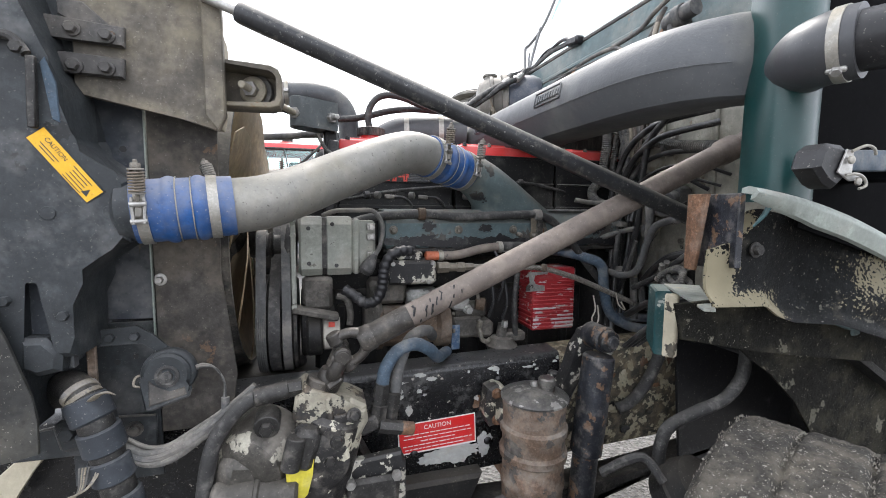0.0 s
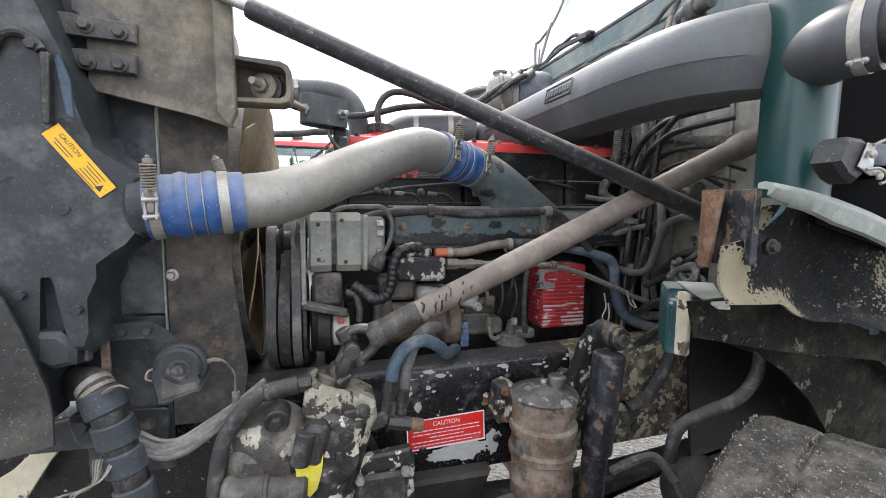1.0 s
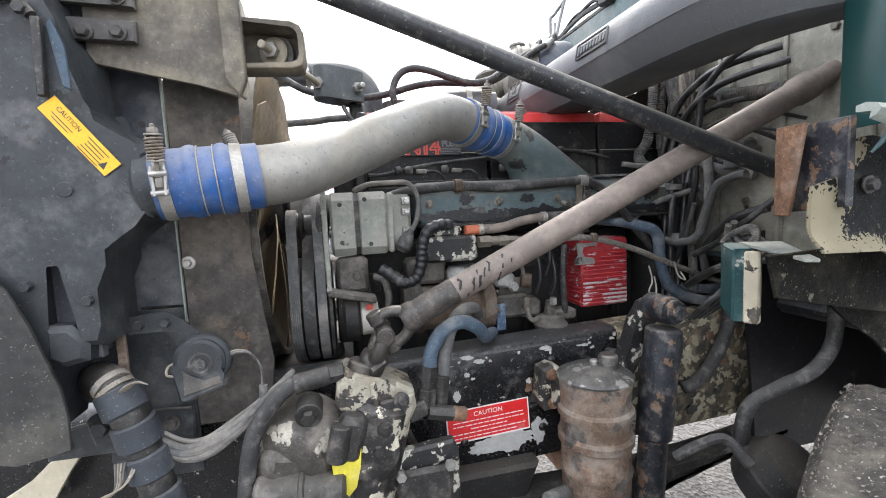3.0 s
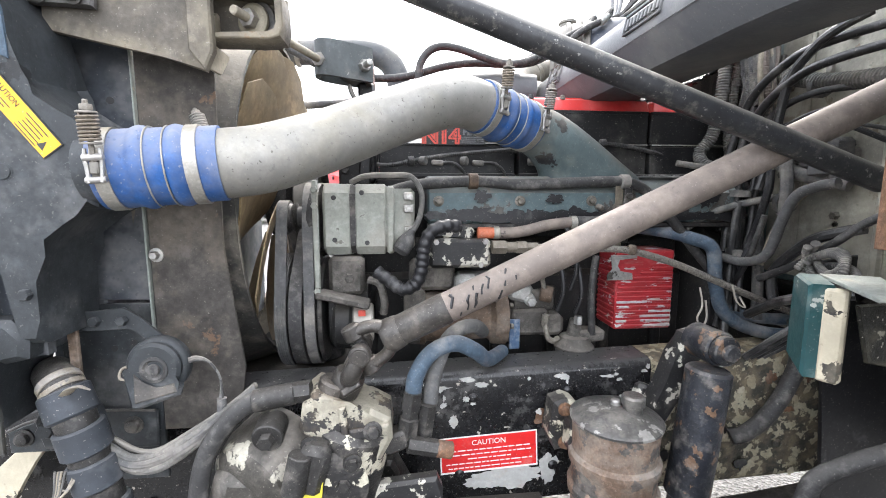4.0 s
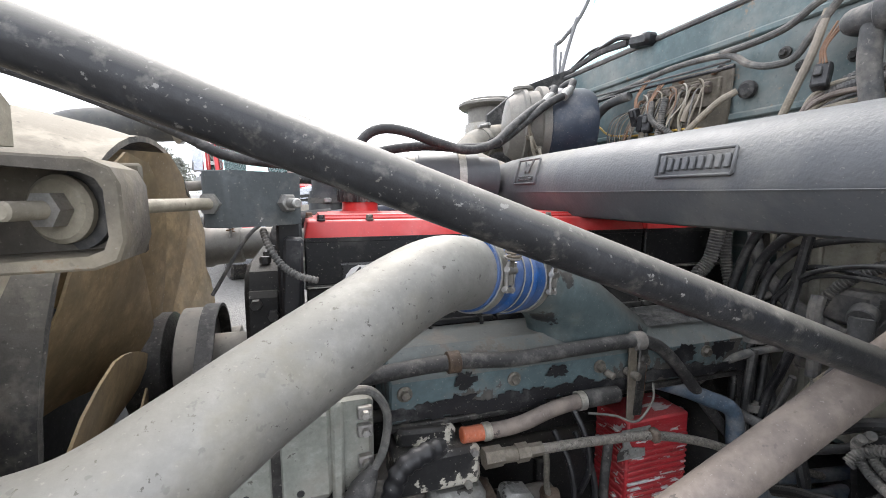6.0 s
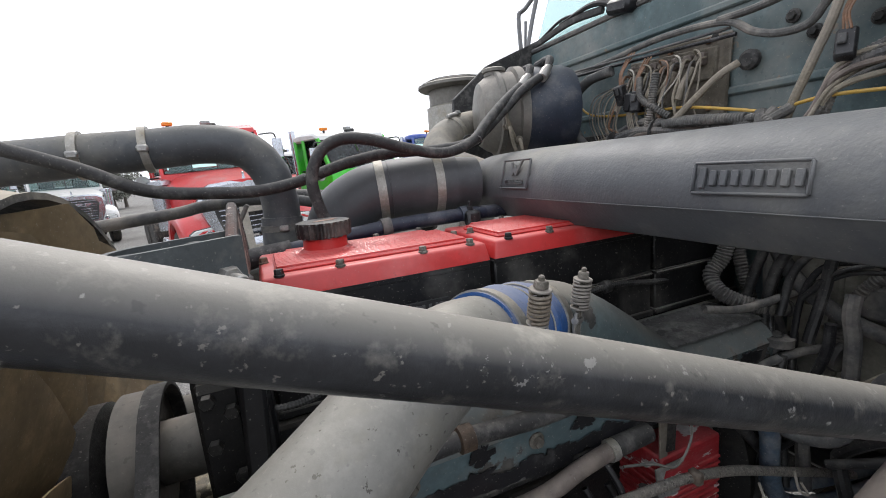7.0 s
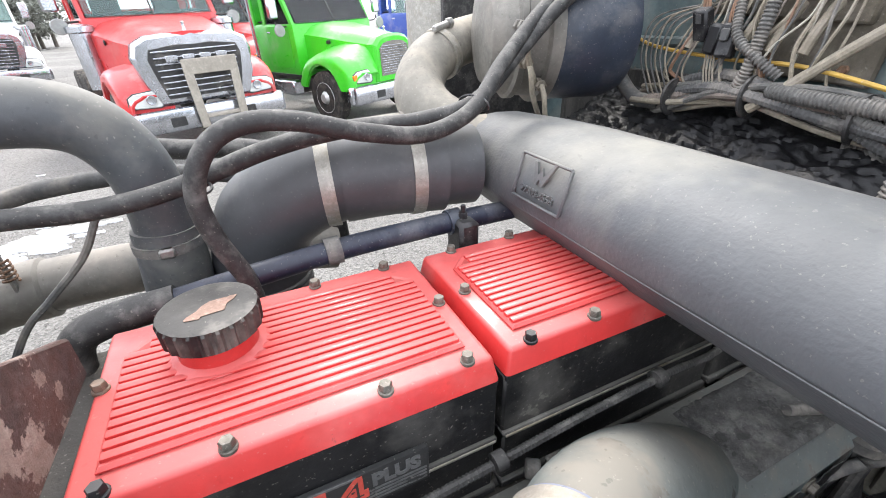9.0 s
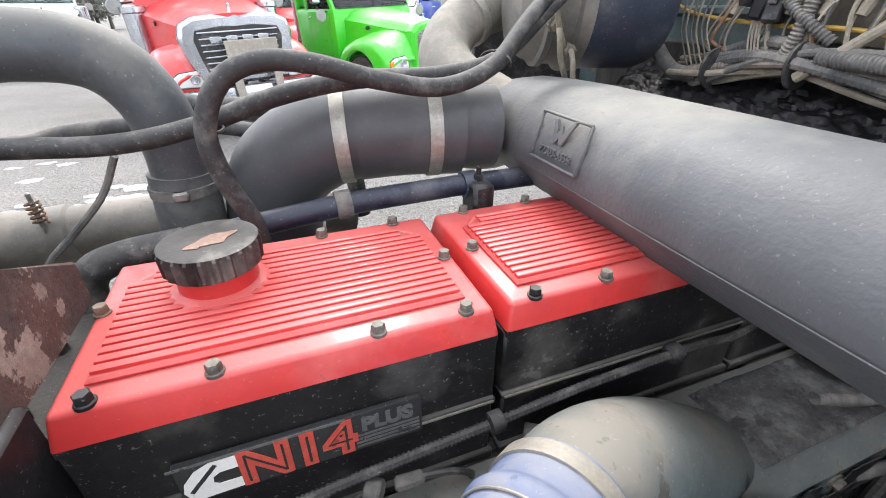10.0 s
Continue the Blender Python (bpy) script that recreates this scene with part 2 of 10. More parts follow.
m_wirebrown = surface("brown_orange_wire", (0.25, 0.14, 0.085), 0.7, 0, 0.2, 25, 0.1, (DUST, 0.5, 15))
m_wirewhite = surface("grimy_white_wire", (0.42, 0.39, 0.33), 0.7, 0, 0.2, 25, 0.1, (DUST, 0.45, 15))
m_wireyel = surface("yellow_wire", (0.50, 0.31, 0.06), 0.55, 0, 0.1, 25, 0.05, (DUST, 0.25, 10))
m_canister = surface("dark_canister_paint", (0.042, 0.052, 0.074), 0.34, 0.1, 0.2, 6, 0.1, ((0.20, 0.19, 0.18), 0.36, 12), top=0.22)
m_bluepipe = surface("blue_black_pipe_paint", (0.022, 0.028, 0.050), 0.42, 0.1, 0.25, 9, 0.12, ((0.20, 0.20, 0.21), 0.3, 10), top=0.12)
m_canlid = surface("grey_canister_lid", (0.19, 0.18, 0.16), 0.5, 0.3, 0.2, 9, 0.12, (DUST, 0.5, 8), top=0.4)
m_plastic = surface("wrinkled_black_plastic", (0.007, 0.007, 0.008), 0.34, 0, 0.3, 12, 0.4, (GREYDUST, 0.03, 10), speck=0.03, top=0.0, spec=0.25)
m_caps = surface("oil_cap_black_plastic", (0.022, 0.022, 0.022), 0.48, 0, 0.3, 12, 0.1, (DUST, 0.4, 11))
m_capstick = surface("torn_paper_label", (0.36, 0.25, 0.19), 0.7, 0, 0.3, 40, 0.1, ((0.30, 0.10, 0.08), 0.45, 40))
m_stick_y = surface("yellow_caution_sticker", (0.72, 0.40, 0.02), 0.5, 0, 0.1, 20, 0.03, (DUST, 0.3, 12))
m_stick_r = surface("red_caution_sticker", (0.66, 0.022, 0.022), 0.42, 0, 0.08, 20, 0.02, ((0.6, 0.35, 0.32), 0.2, 18))
m_white = surface("white_print", (0.80, 0.78, 0.75), 0.5, 0, 0.06, 30, 0.0, speck=0.2)
m_ink = surface("black_print", (0.03, 0.03, 0.03), 0.5, 0, 0.1, 30, 0.0)
m_decalred = surface("red_print", (0.58, 0.085, 0.06), 0.5, 0, 0.15, 30, 0.0, None, ((0.30, 0.06, 0.05), 0.15, 50))
m_decalgrey = surface("silver_print", (0.150, 0.150, 0.150), 0.45, 0.2, 0.2, 30, 0.0, None, ((0.05, 0.05, 0.05), 0.2, 60))
m_bolt = surface("dull_zinc_bolt", (0.17, 0.155, 0.13), 0.5, 0.35, 0.3, 40, 0.2, (DUST, 0.45, 20))
# duller, darker red for the floor between the ribs
m_groovered = surface("darker_groove_red", (0.40, 0.045, 0.04), 0.5, 0, 0.2, 12, 0.1, ((0.22, 0.07, 0.06), 0.5, 14))
# grey along the top is dust plus a painted highlight
m_lineblk = surface("sooty_black_hose", (0.024, 0.024, 0.025), 0.36, 0, 0.3, 25, 0.15, ((0.19, 0.18, 0.165), 0.36, 24), top=0.3, spec=0.5)
m_tandust = surface("tan_dusted_elbow", (0.22, 0.205, 0.175), 0.7, 0, 0.2, 10, 0.15, ((0.36, 0.32, 0.26), 0.55, 7))
m_cream = surface("cream_primer", (0.50, 0.45, 0.34), 0.7, 0, 0.15, 10, 0.25, ((0.30, 0.26, 0.19), 0.4, 12), ((0.02, 0.02, 0.02), 0.22, 18))
m_smoothrub = surface("smooth_dark_rubber", (0.060, 0.062, 0.067), 0.45, 0, 0.15, 4, 0.1, ((0.20, 0.19, 0.175), 0.3, 5), speck=0.1, top=0.2)
m_greenchip = surface("chipped_dark_green", (0.014, 0.062, 0.066), 0.42, 0, 0.2, 8, 0.2, ((0.20, 0.22, 0.20), 0.3, 14), ((0.42, 0.44, 0.40), 0.10, 30), top=0.4)
# near-black that paints the shade on the cowl behind the latch
m_shadeblack = surface("painted_shade_black", (0.0035, 0.0035, 0.004), 0.9, 0, 0.2, 8, 0.1, speck=0.03, spec=0.05)
m_ring = surface("beige_dusted_shroud", (0.05, 0.048, 0.045), 0.75, 0, 0.3, 9, 0.3, ((0.36, 0.32, 0.26), 0.4, 10), top=0.8)
m_greasy = surface("black_greased_steel", (0.07, 0.064, 0.058), 0.36, 0.3, 0.4, 16, 0.25, ((0.20, 0.17, 0.14), 0.3, 16))
m_springrust = surface("dirty_brown_spring", (0.20, 0.165, 0.125), 0.7, 0.2, 0.3, 40, 0.2, (DUST, 0.5, 20), top=0.4)
m_bar = surface("grey_brown_flat_bar", (0.085, 0.08, 0.076), 0.62, 0.15, 0.3, 9, 0.3, ((0.22, 0.195, 0.16), 0.4, 9), ((0.10, 0.065, 0.045), 0.12, 14))
m_splash = surface("olive_stained_sheet", (0.042, 0.042, 0.040), 0.6, 0.1, 0.4, 5, 0.3, ((0.12, 0.11, 0.085), 0.45, 5), ((0.10, 0.06, 0.04), 0.12, 9), speck=0.4)
m_tape = surface("dusty_tan_tape", (0.30, 0.26, 0.20), 0.8, 0, 0.3, 30, 0.3, (GREYDUST, 0.5, 25), ((0.10, 0.09, 0.075), 0.3, 50))
m_lab = surface("blue_data_plate", (0.06, 0.11, 0.19), 0.5, 0.2, 0.2, 30, 0.05, ((0.4, 0.4, 0.4), 0.5, 60))

def worn_through(name, top, under, spots, coarse=16.0, fine=95.0):
    """Paint top worn through to under in ragged, speckled patches. spots: (centre, radii) in the thing's own space."""
    m = surface(name, top, 0.6, 0, 0.4, 10, 0.4, ((0.12, 0.11, 0.085), 0.16, 22), ((0.085, 0.08, 0.066), 0.12, 40), spec=0.10, top=0.03, speck=0.35)
    n, l = m.node_tree.nodes, m.node_tree.links
    base = n["Principled BSDF"].inputs["Base Color"]
    was = base.links[0].from_socket
    tc = n.new("ShaderNodeTexCoord")
    total = None
    for c, r in spots:
        sub = n.new("ShaderNodeVectorMath")
        sub.operation = "SUBTRACT"
        sub.inputs[1].default_value = c
        l.new(tc.outputs["Object"], sub.inputs[0])
        mul = n.new("ShaderNodeVectorMath")
        mul.operation = "MULTIPLY"
        mul.inputs[1].default_value = tuple(1 / q for q in r)
        l.new(sub.outputs[0], mul.inputs[0])
        ln = n.new("ShaderNodeVectorMath")
        ln.operation = "LENGTH"
        l.new(mul.outputs[0], ln.inputs[0])
        inv = n.new("ShaderNodeMath")
        inv.operation = "SUBTRACT"
        inv.inputs[0].default_value = 1.0
        l.new(ln.outputs["Value"], inv.inputs[1])
        if total is None:
            total = inv.outputs[0]
        else:
            mx = n.new("ShaderNodeMath")
            mx.operation = "MAXIMUM"
            l.new(total, mx.inputs[0]), l.new(inv.outputs[0], mx.inputs[1])
            total = mx.outputs[0]
    for sc, amount in ((coarse, 1.5), (fine, 2.2)):
        nz = n.new("ShaderNodeTexNoise")
        nz.inputs["Scale"].default_value, nz.inputs["Detail"].default_value = sc, 5.0
        l.new(tc.outputs["Object"], nz.inputs["Vector"])
        ad = n.new("ShaderNodeMath")
        ad.operation = "MULTIPLY_ADD"
        ad.inputs[1].default_value = amount
        l.new(nz.outputs["Fac"], ad.inputs[0]), l.new(total, ad.inputs[2])
        total = ad.outputs[0]
    ramp = n.new("ShaderNodeMapRange")
    ramp.inputs[1].default_value, ramp.inputs[2].default_value = 2.16, 2.24
    l.new(total, ramp.inputs[0])
    tint = n.new("ShaderNodeTexNoise")
    tint.inputs["Scale"].default_value = 22.0
    l.new(tc.outputs["Object"], tint.inputs["Vector"])
    shade = n.new("ShaderNodeMixRGB")
    shade.inputs[1].default_value, shade.inputs[2].default_value = tone(under, 0.7), tone(under, 1.15)
    l.new(tint.outputs["Fac"], shade.inputs[0])
    out = n.new("ShaderNodeMixRGB")
    l.new(ramp.outputs[0], out.inputs[0]), l.new(was, out.inputs[1]), l.new(shade.outputs[0], out.inputs[2])
    l.new(out.outputs[0], base)
    return m


# ---- mesh helpers ----
def obm():
    return bmesh.new()


def finish(bm, angle=0.62):
    bmesh.ops.recalc_face_normals(bm, faces=bm.faces)
    for f in bm.faces:
        f.smooth = True
    for e in bm.edges:
        e.smooth = not (len(e.link_faces) == 2 and e.calc_face_angle(0) > angle)


def thing(name, at, label, category, group="", kind=""):
    ob = new(name)
    ob.empty_display_size = 0.05
    ob.location = at
    return tagged(ob, label, category, group, kind)


def origin_of(ob):
    o = Vector((0, 0, 0))
    while ob is not None:
        o += ob.location
        ob = ob.parent
    return o


def part(name, bm, material, parent=None, label="", angle=0.62):
    """Links a bmesh, given in world coordinates, as one mesh under a thing or a part."""
    finish(bm, angle)
    me = bpy.data.meshes.new(name)
    if parent is not None:
        bmesh.ops.translate(bm, verts=bm.verts, vec=-origin_of(parent))
    bm.to_mesh(me)
    bm.free()
    for m in (material if isinstance(material, (list, tuple)) else [material]):
        me.materials.append(m)
    ob = new(name, me)
    ob.parent = parent
    return tagged(ob, label)


def share(ob, name, offset, parent=None, rot=None):
    """Another part on the same mesh, moved by offset from the first."""
    o = new(name, ob.data)
    o.parent = parent or ob.parent
    o.location = Vector(offset)
    if rot:
        o.rotation_euler = rot
    return o


def basis(d):
    d = Vector(d).normalized()
    u = d.cross(Vector((0, 0, 1)))
    if u.length < 1e-3:
        u = Vector((1, 0, 0))
    u.normalize()
    return u, d.cross(u).normalized(), d


def add_box(bm, c, s, rot=(0, 0, 0), bev=0.003, seg=1):
    m = pose(c[0], c[1], c[2], *rot) @ Matrix.Diagonal((s[0], s[1], s[2], 1))
    r = bmesh.ops.create_cube(bm, size=1, matrix=m)
    if bev:
        es = list({e for v in r["verts"] for e in v.link_edges})
        bmesh.ops.bevel(bm, geom=es, offset=min(bev, 0.45 * min(s)), segments=seg, profile=0.5, affect="EDGES")
    return bm


def add_lathe(bm, p, d, profile, seg=24):
    """profile: (distance along d, radius) rows; closed with caps."""
    u, w, d = basis(d)
    p = Vector(p)
    rings = []
    for t, r in profile:
        rings.append([bm.verts.new(p + d * t + (u * math.cos(2 * math.pi * k / seg) + w * math.sin(2 * math.pi * k / seg)) * max(r, 1e-4)) for k in range(seg)])
    for a, b in zip(rings, rings[1:]):
        for k in range(seg):
            bm.faces.new((a[k], a[(k + 1) % seg], b[(k + 1) % seg], b[k]))
    bm.faces.new(rings[0][::-1])
    bm.faces.new(rings[-1])
    return bm


def add_cyl(bm, p0, p1, r, seg=20, bev=0.002):
    p0, p1 = Vector(p0), Vector(p1)
    L = (p1 - p0).length
    b = min(bev, r * 0.45, L * 0.45)
    return add_lathe(bm, p0, p1 - p0, [(0, r - b), (b, r), (L - b, r), (L, r - b)], seg)


def add_hex(bm, p, d, r, h):
    return add_lathe(bm, p, d, [(0, r), (h * 0.8, r), (h, r * 0.85)], 6)


def spline(pts, n=8):
    pts = [Vector(p) for p in pts]
    if len(pts) == 2:
        return [pts[0].lerp(pts[1], k / n) for k in range(n + 1)]
    q = [2 * pts[0] - pts[1]] + pts + [2 * pts[-1] - pts[-2]]
    out = []
    for i in range(1, len(q) - 2):
        a, b, c, e = q[i - 1:i + 3]
        for k in range(n):
            t = k / n
            out.append(0.5 * ((2 * b) + (c - a) * t + (2 * a - 5 * b + 4 * c - e) * t * t + (3 * b - a - 3 * c + e) * t ** 3))
    out.append(pts[-1])
    return out


def add_tube(bm, pts, r, seg=12, n=8, ribs=None, flat=1.0, caps=True):
    """Sweeps a round along a smooth path. r: radius, or one for each point; ribs: (pitch, depth); flat: squash of the section's height."""
    path = spline(pts, n)
    if ribs:
        L, dense = 0.0, [path[0]]
        step = ribs[0] / 4
        for a, b in zip(path, path[1:]):
            k = max(1, round((b - a).length / step))
            dense += [a.lerp(b, j / k) for j in range(1, k + 1)]
        path = dense
    N = len(path)
    if isinstance(r, (list, tuple)):
        rs = []
        for i in range(N):
            f = i / (N - 1) * (len(r) - 1)
            k = min(int(f), len(r) - 2)
            rs.append(r[k] + (r[k + 1] - r[k]) * (f - k))
    else:
        rs = [r] * N
    t0 = (path[1] - path[0]).normalized()
    u, w, _ = basis(t0)
    rings = []
    for i, p in enumerate(path):
        t = (path[min(i + 1, N - 1)] - path[max(i - 1, 0)]).normalized()
        u = (u - t * u.dot(t)).normalized()
        w = t.cross(u)
        rr = rs[i]
        if ribs:
            rr -= ribs[1] * (i % 4 in (0, 1))
        rings.append([bm.verts.new(p + (u * math.cos(2 * math.pi * k / seg) + w * flat * math.sin(2 * math.pi * k / seg)) * rr) for k in range(seg)])
    for a, b in zip(rings, rings[1:]):
        for k in range(seg):
            bm.faces.new((a[k], a[(k + 1) % seg], b[(k + 1) % seg], b[k]))
    if caps:
        bm.faces.new(rings[0][::-1])
        bm.faces.new(rings[-1])
    return bm


def add_prism(bm, outline, o, u, v, depth, bev=0.003):
    """An outline in the plane of u and v at o, as thick as depth along u x v."""
    o, u, v = Vector(o), Vector(u), Vector(v)
    n = u.cross(v).normalized() * depth
    a = [bm.verts.new(o + u * x + v * y) for x, y in outline]
    b = [bm.verts.new(q.co + n) for q in a]
    k = len(a)
    fs = [bm.faces.new(a), bm.faces.new(b[::-1])]
    for i in range(k):
        fs.append(bm.faces.new((a[i], b[i], b[(i + 1) % k], a[(i + 1) % k])))
    if bev:
        es = list({e for f in fs[:2] for e in f.edges})
        bmesh.ops.bevel(bm, geom=es, offset=bev, segments=1, affect="EDGES")
    return bm


def xz(bm, outline, y, depth, bev=0.003):
    """A plate in the x-z plane whose face towards the walker is at y."""
    return add_prism(bm, outline, (0, y, 0), (1, 0, 0), (0, 0, 1), -depth, bev)


def box_part(name, c, s, mat, parent, label="", rot=(0, 0, 0), bev=0.003):
    return part(name, add_box(obm(), c, s, rot, bev), mat, parent, label)


def tube_thing(name, pts, r, mat, label, category, group="", seg=12, n=8, ribs=None):
    """A hose or cable with no parts: one mesh."""
    bm = add_tube(obm(), pts, r, seg, n, ribs)
    c = Vector(pts[0])
    bmesh.ops.translate(bm, verts=bm.verts, vec=-c)
    ob = part(name, bm, mat)
    ob.location = c
    return tagged(ob, label, category, group)


def lettering(name, text, size, m, mat, parent, depth=0.0006, squeeze=1.0, label="", fat=0.0):
    """Raised letters with their foot line's middle at the pose m (letters face its +z)."""
    cu = bpy.data.curves.new(name, "FONT")
    cu.body, cu.size, cu.extrude, cu.align_x, cu.offset = text, size, depth, "CENTER", fat
    tmp = new("tmp", cu)
    bpy.context.view_layer.update()
    me = bpy.data.meshes.new_from_object(tmp.evaluated_get(bpy.context.evaluated_depsgraph_get()))
    bpy.data.objects.remove(tmp)
    m = Matrix.Translation(-origin_of(parent)) @ m @ Matrix.Diagonal((squeeze, 1, 1, 1))
    me.transform(m)
    me.materials.append(mat)
    ob = new(name, me)
    ob.parent = parent
    return tagged(ob, label)

# ---- ground ----
def gravel_material():
    m = bpy.data.materials.new("gravel_yard")
    m.use_nodes = True
    n, l = m.node_tree.nodes, m.node_tree.links
    p = n["Principled BSDF"]
    tc = n.new("ShaderNodeTexCoord")
    vo = n.new("ShaderNodeTexVoronoi")
    vo.inputs["Scale"].default_value = 55
    l.new(tc.outputs["Object"], vo.inputs["Vector"])
    no = n.new("ShaderNodeTexNoise")
    no.inputs["Scale"].default_value, no.inputs["Detail"].default_value = 0.35, 6
    l.new(tc.outputs["Object"], no.inputs["Vector"])
    a = n.new("ShaderNodeMixRGB")
    a.inputs[1].default_value, a.inputs[2].default_value = (0.11, 0.105, 0.097, 1), (0.26, 0.248, 0.228, 1)
    l.new(vo.outputs["Color"], a.inputs[0])
    b = n.new("ShaderNodeMixRGB")
    b.blend_type = "MULTIPLY"
    b.inputs[0].default_value = 0.7
    r = n.new("ShaderNodeMapRange")
    r.inputs[1].default_value, r.inputs[2].default_value, r.inputs[3].default_value = 0.35, 0.65, 0.55
    l.new(no.outputs["Fac"], r.inputs[0])
    l.new(a.outputs[0], b.inputs[1])
    l.new(r.outputs[0], b.inputs[2])
    l.new(b.outputs[0], p.inputs["Base Color"])
    p.inputs["Roughness"].default_value = 0.9
    bu = n.new("ShaderNodeBump")
    bu.inputs["Strength"].default_value, bu.inputs["Distance"].default_value = 0.7, 0.02
    l.new(vo.outputs["Distance"], bu.inputs["Height"])
    l.new(bu.outputs[0], p.inputs["Normal"])
    return m


m_gravel = gravel_material()
bm = obm()
bmesh.ops.create_grid(bm, x_segments=2, y_segments=2, size=900)
tagged(part("ground", bm, m_gravel), "grey compacted gravel yard with damp patches", "ground", "", "structure")

m_crust = surface("crusted_grey_casting", (0.10, 0.10, 0.098), 0.7, 0.1, 0.4, 22, 0.5, ((0.26, 0.25, 0.23), 0.4, 20), ((0.03, 0.03, 0.03), 0.3, 24))
m_whiteold = surface("yellowed_white_plastic", (0.46, 0.43, 0.38), 0.6, 0, 0.15, 14, 0.1, (DUST, 0.3, 9))

# ---- engine ----
engine = thing("diesel_engine", (0.45, 1.55, 0.7), "black in-line truck diesel engine with greasy dusty castings", "engine")
bm = obm()
add_box(bm, (0.46, 1.56, 0.93), (0.94, 0.42, 0.42), bev=0.015)
add_box(bm, (0.46, 1.545, 1.17), (0.92, 0.34, 0.12), bev=0.01)
part("block", bm, m_castdark, engine, "black cast iron block with dust")
for k in range(6):
    box_part("block_rib", (0.07 + 0.155 * k, 1.345, 0.95), (0.028, 0.03, 0.3), m_castdark, engine, bev=0.006)
bm = obm()
add_box(bm, (0.58, 1.53, 1.31), (1.08, 0.25, 0.18), bev=0.006)
for k in range(4):
    add_box(bm, (0.18 + 0.27 * k, 1.40, 1.34), (0.24, 0.03, 0.10), bev=0.005)
part("cylinder_head", bm, m_castdark, engine)
for x0, x1 in ((0.068, 0.444), (0.452, 0.828), (0.836, 1.10)):
    bm = obm()
    cx, w = (x0 + x1) / 2, x1 - x0
    add_box(bm, (cx, 1.523, 1.5330), (w, 0.236, 0.088), bev=0.003)
    part("rocker_housing", bm, m_housing, engine, "black rocker housing under the red cover")
    box_part("housing_flange", (cx, 1.523, 1.4865), (w, 0.244, 0.007), m_housing, engine, bev=0.0015)
    box_part("lower_housing", (cx, 1.523, 1.440), (w - 0.004, 0.238, 0.087), m_housing, engine)
    box_part("foot_flange", (cx, 1.523, 1.400), (w, 0.25, 0.012), m_housing, engine, bev=0.002)
    box_part("cover_gasket", (cx, 1.523, 1.5745), (w - 0.002, 0.2392, 0.009), m_housing, engine, bev=0.0008)
    bm = obm()
    add_box(bm, (cx, 1.4008, 1.4868), (w - 0.006, 0.003, 0.0026), bev=0)
    part("gasket_edge", bm, m_clamp, engine, "thin bright gasket edge")


def rocker_cover(x0, x1, name_label, cap):
    cov = thing("rocker_cover", ((x0 + x1) / 2, 1.52, 1.573), name_label, "rocker cover", "rocker covers")
    y0, y1 = 1.402, 1.642
    bm = obm()
    # tapered shell
    lo = [(x0, y0), (x1, y0), (x1, y1), (x0, y1)]
    t = 0.006
    v = [bm.verts.new((x, y, 1.579)) for x, y in lo]
    w = [bm.verts.new((x + (t if x == x0 else -t), y + (t if y == y0 else -t), 1.610)) for x, y in lo]
    for k in range(4):
        bm.faces.new((v[k], v[(k + 1) % 4], w[(k + 1) % 4], w[k]))
    bm.faces.new(v[::-1]), bm.faces.new(w)
    bmesh.ops.bevel(bm, geom=[e for e in bm.edges if max(a.co.z for a in e.verts) > 1.6], offset=0.005, segments=3, profile=0.5, affect="EDGES")
    part("shell", bm, m_red, cov)
    bm = obm()
    px0, px1, py0, py1 = x0 + 0.026, x1 - 0.026, y0 + 0.030, y1 - 0.042
    c = 0.022
    outline = [(px0, py0), (px1, py0), (px1, py1 - c), (px1 - c, py1), (px0 + c, py1), (px0, py1 - c)]
    add_prism(bm, outline, (0, 0, 1.6085), (1, 0, 0), (0, 1, 0), 0.0075, 0.003)
    part("raised_panel", bm, m_red, cov)
    bm = obm()
    g = 0.006
    add_prism(bm, [(px0 + g, py0 + g), (px1 - g, py0 + g), (px1 - g, py1 - c - g), (px1 - c - g, py1 - g), (px0 + c + g, py1 - g), (px0 + g, py1 - c - g)], (0, 0, 1.610), (1, 0, 0), (0, 1, 0), 0.0063, 0)
    part("groove_floor", bm, m_groovered, cov, "darker red floor of the grooves between the ribs")
    n = 14
    first = None
    for k in range(n):
        y = py0 + 0.010 + (py1 - py0 - 0.018) * k / (n - 1)
        cut = 0.003 + (0.022 if k > n - 3 else 0)
        if cap and abs(y - cap[1]) < 0.038:
            half = math.sqrt(0.039 ** 2 - (y - cap[1]) ** 2)
            spans = [(px0 + cut, cap[0] - half), (cap[0] + half, px1 - cut)]
        else:
            spans = [(px0 + cut, px1 - cut)]
        for a, b in spans:
            bm = obm()
            add_box(bm, ((a + b) / 2, y, 1.6152), (b - a, 0.0092, 0.0090), bev=0.0020, seg=2)
            part("rib", bm, m_red, cov)
    return cov


def head_bolt(p, parent, mat=None, big=1.0):
    bm = obm()
    p = Vector(p)
    add_lathe(bm, p - Vector((0, 0, 0.004)), (0, 0, 1), [(0, 0.0080 * big), (0.0030, 0.0080 * big), (0.0038, 0.0072 * big)], 16)
    add_hex(bm, p, (0, 0, 1), 0.0068 * big, 0.0075 * big)
    return part("bolt", bm, mat or m_bolt, parent)


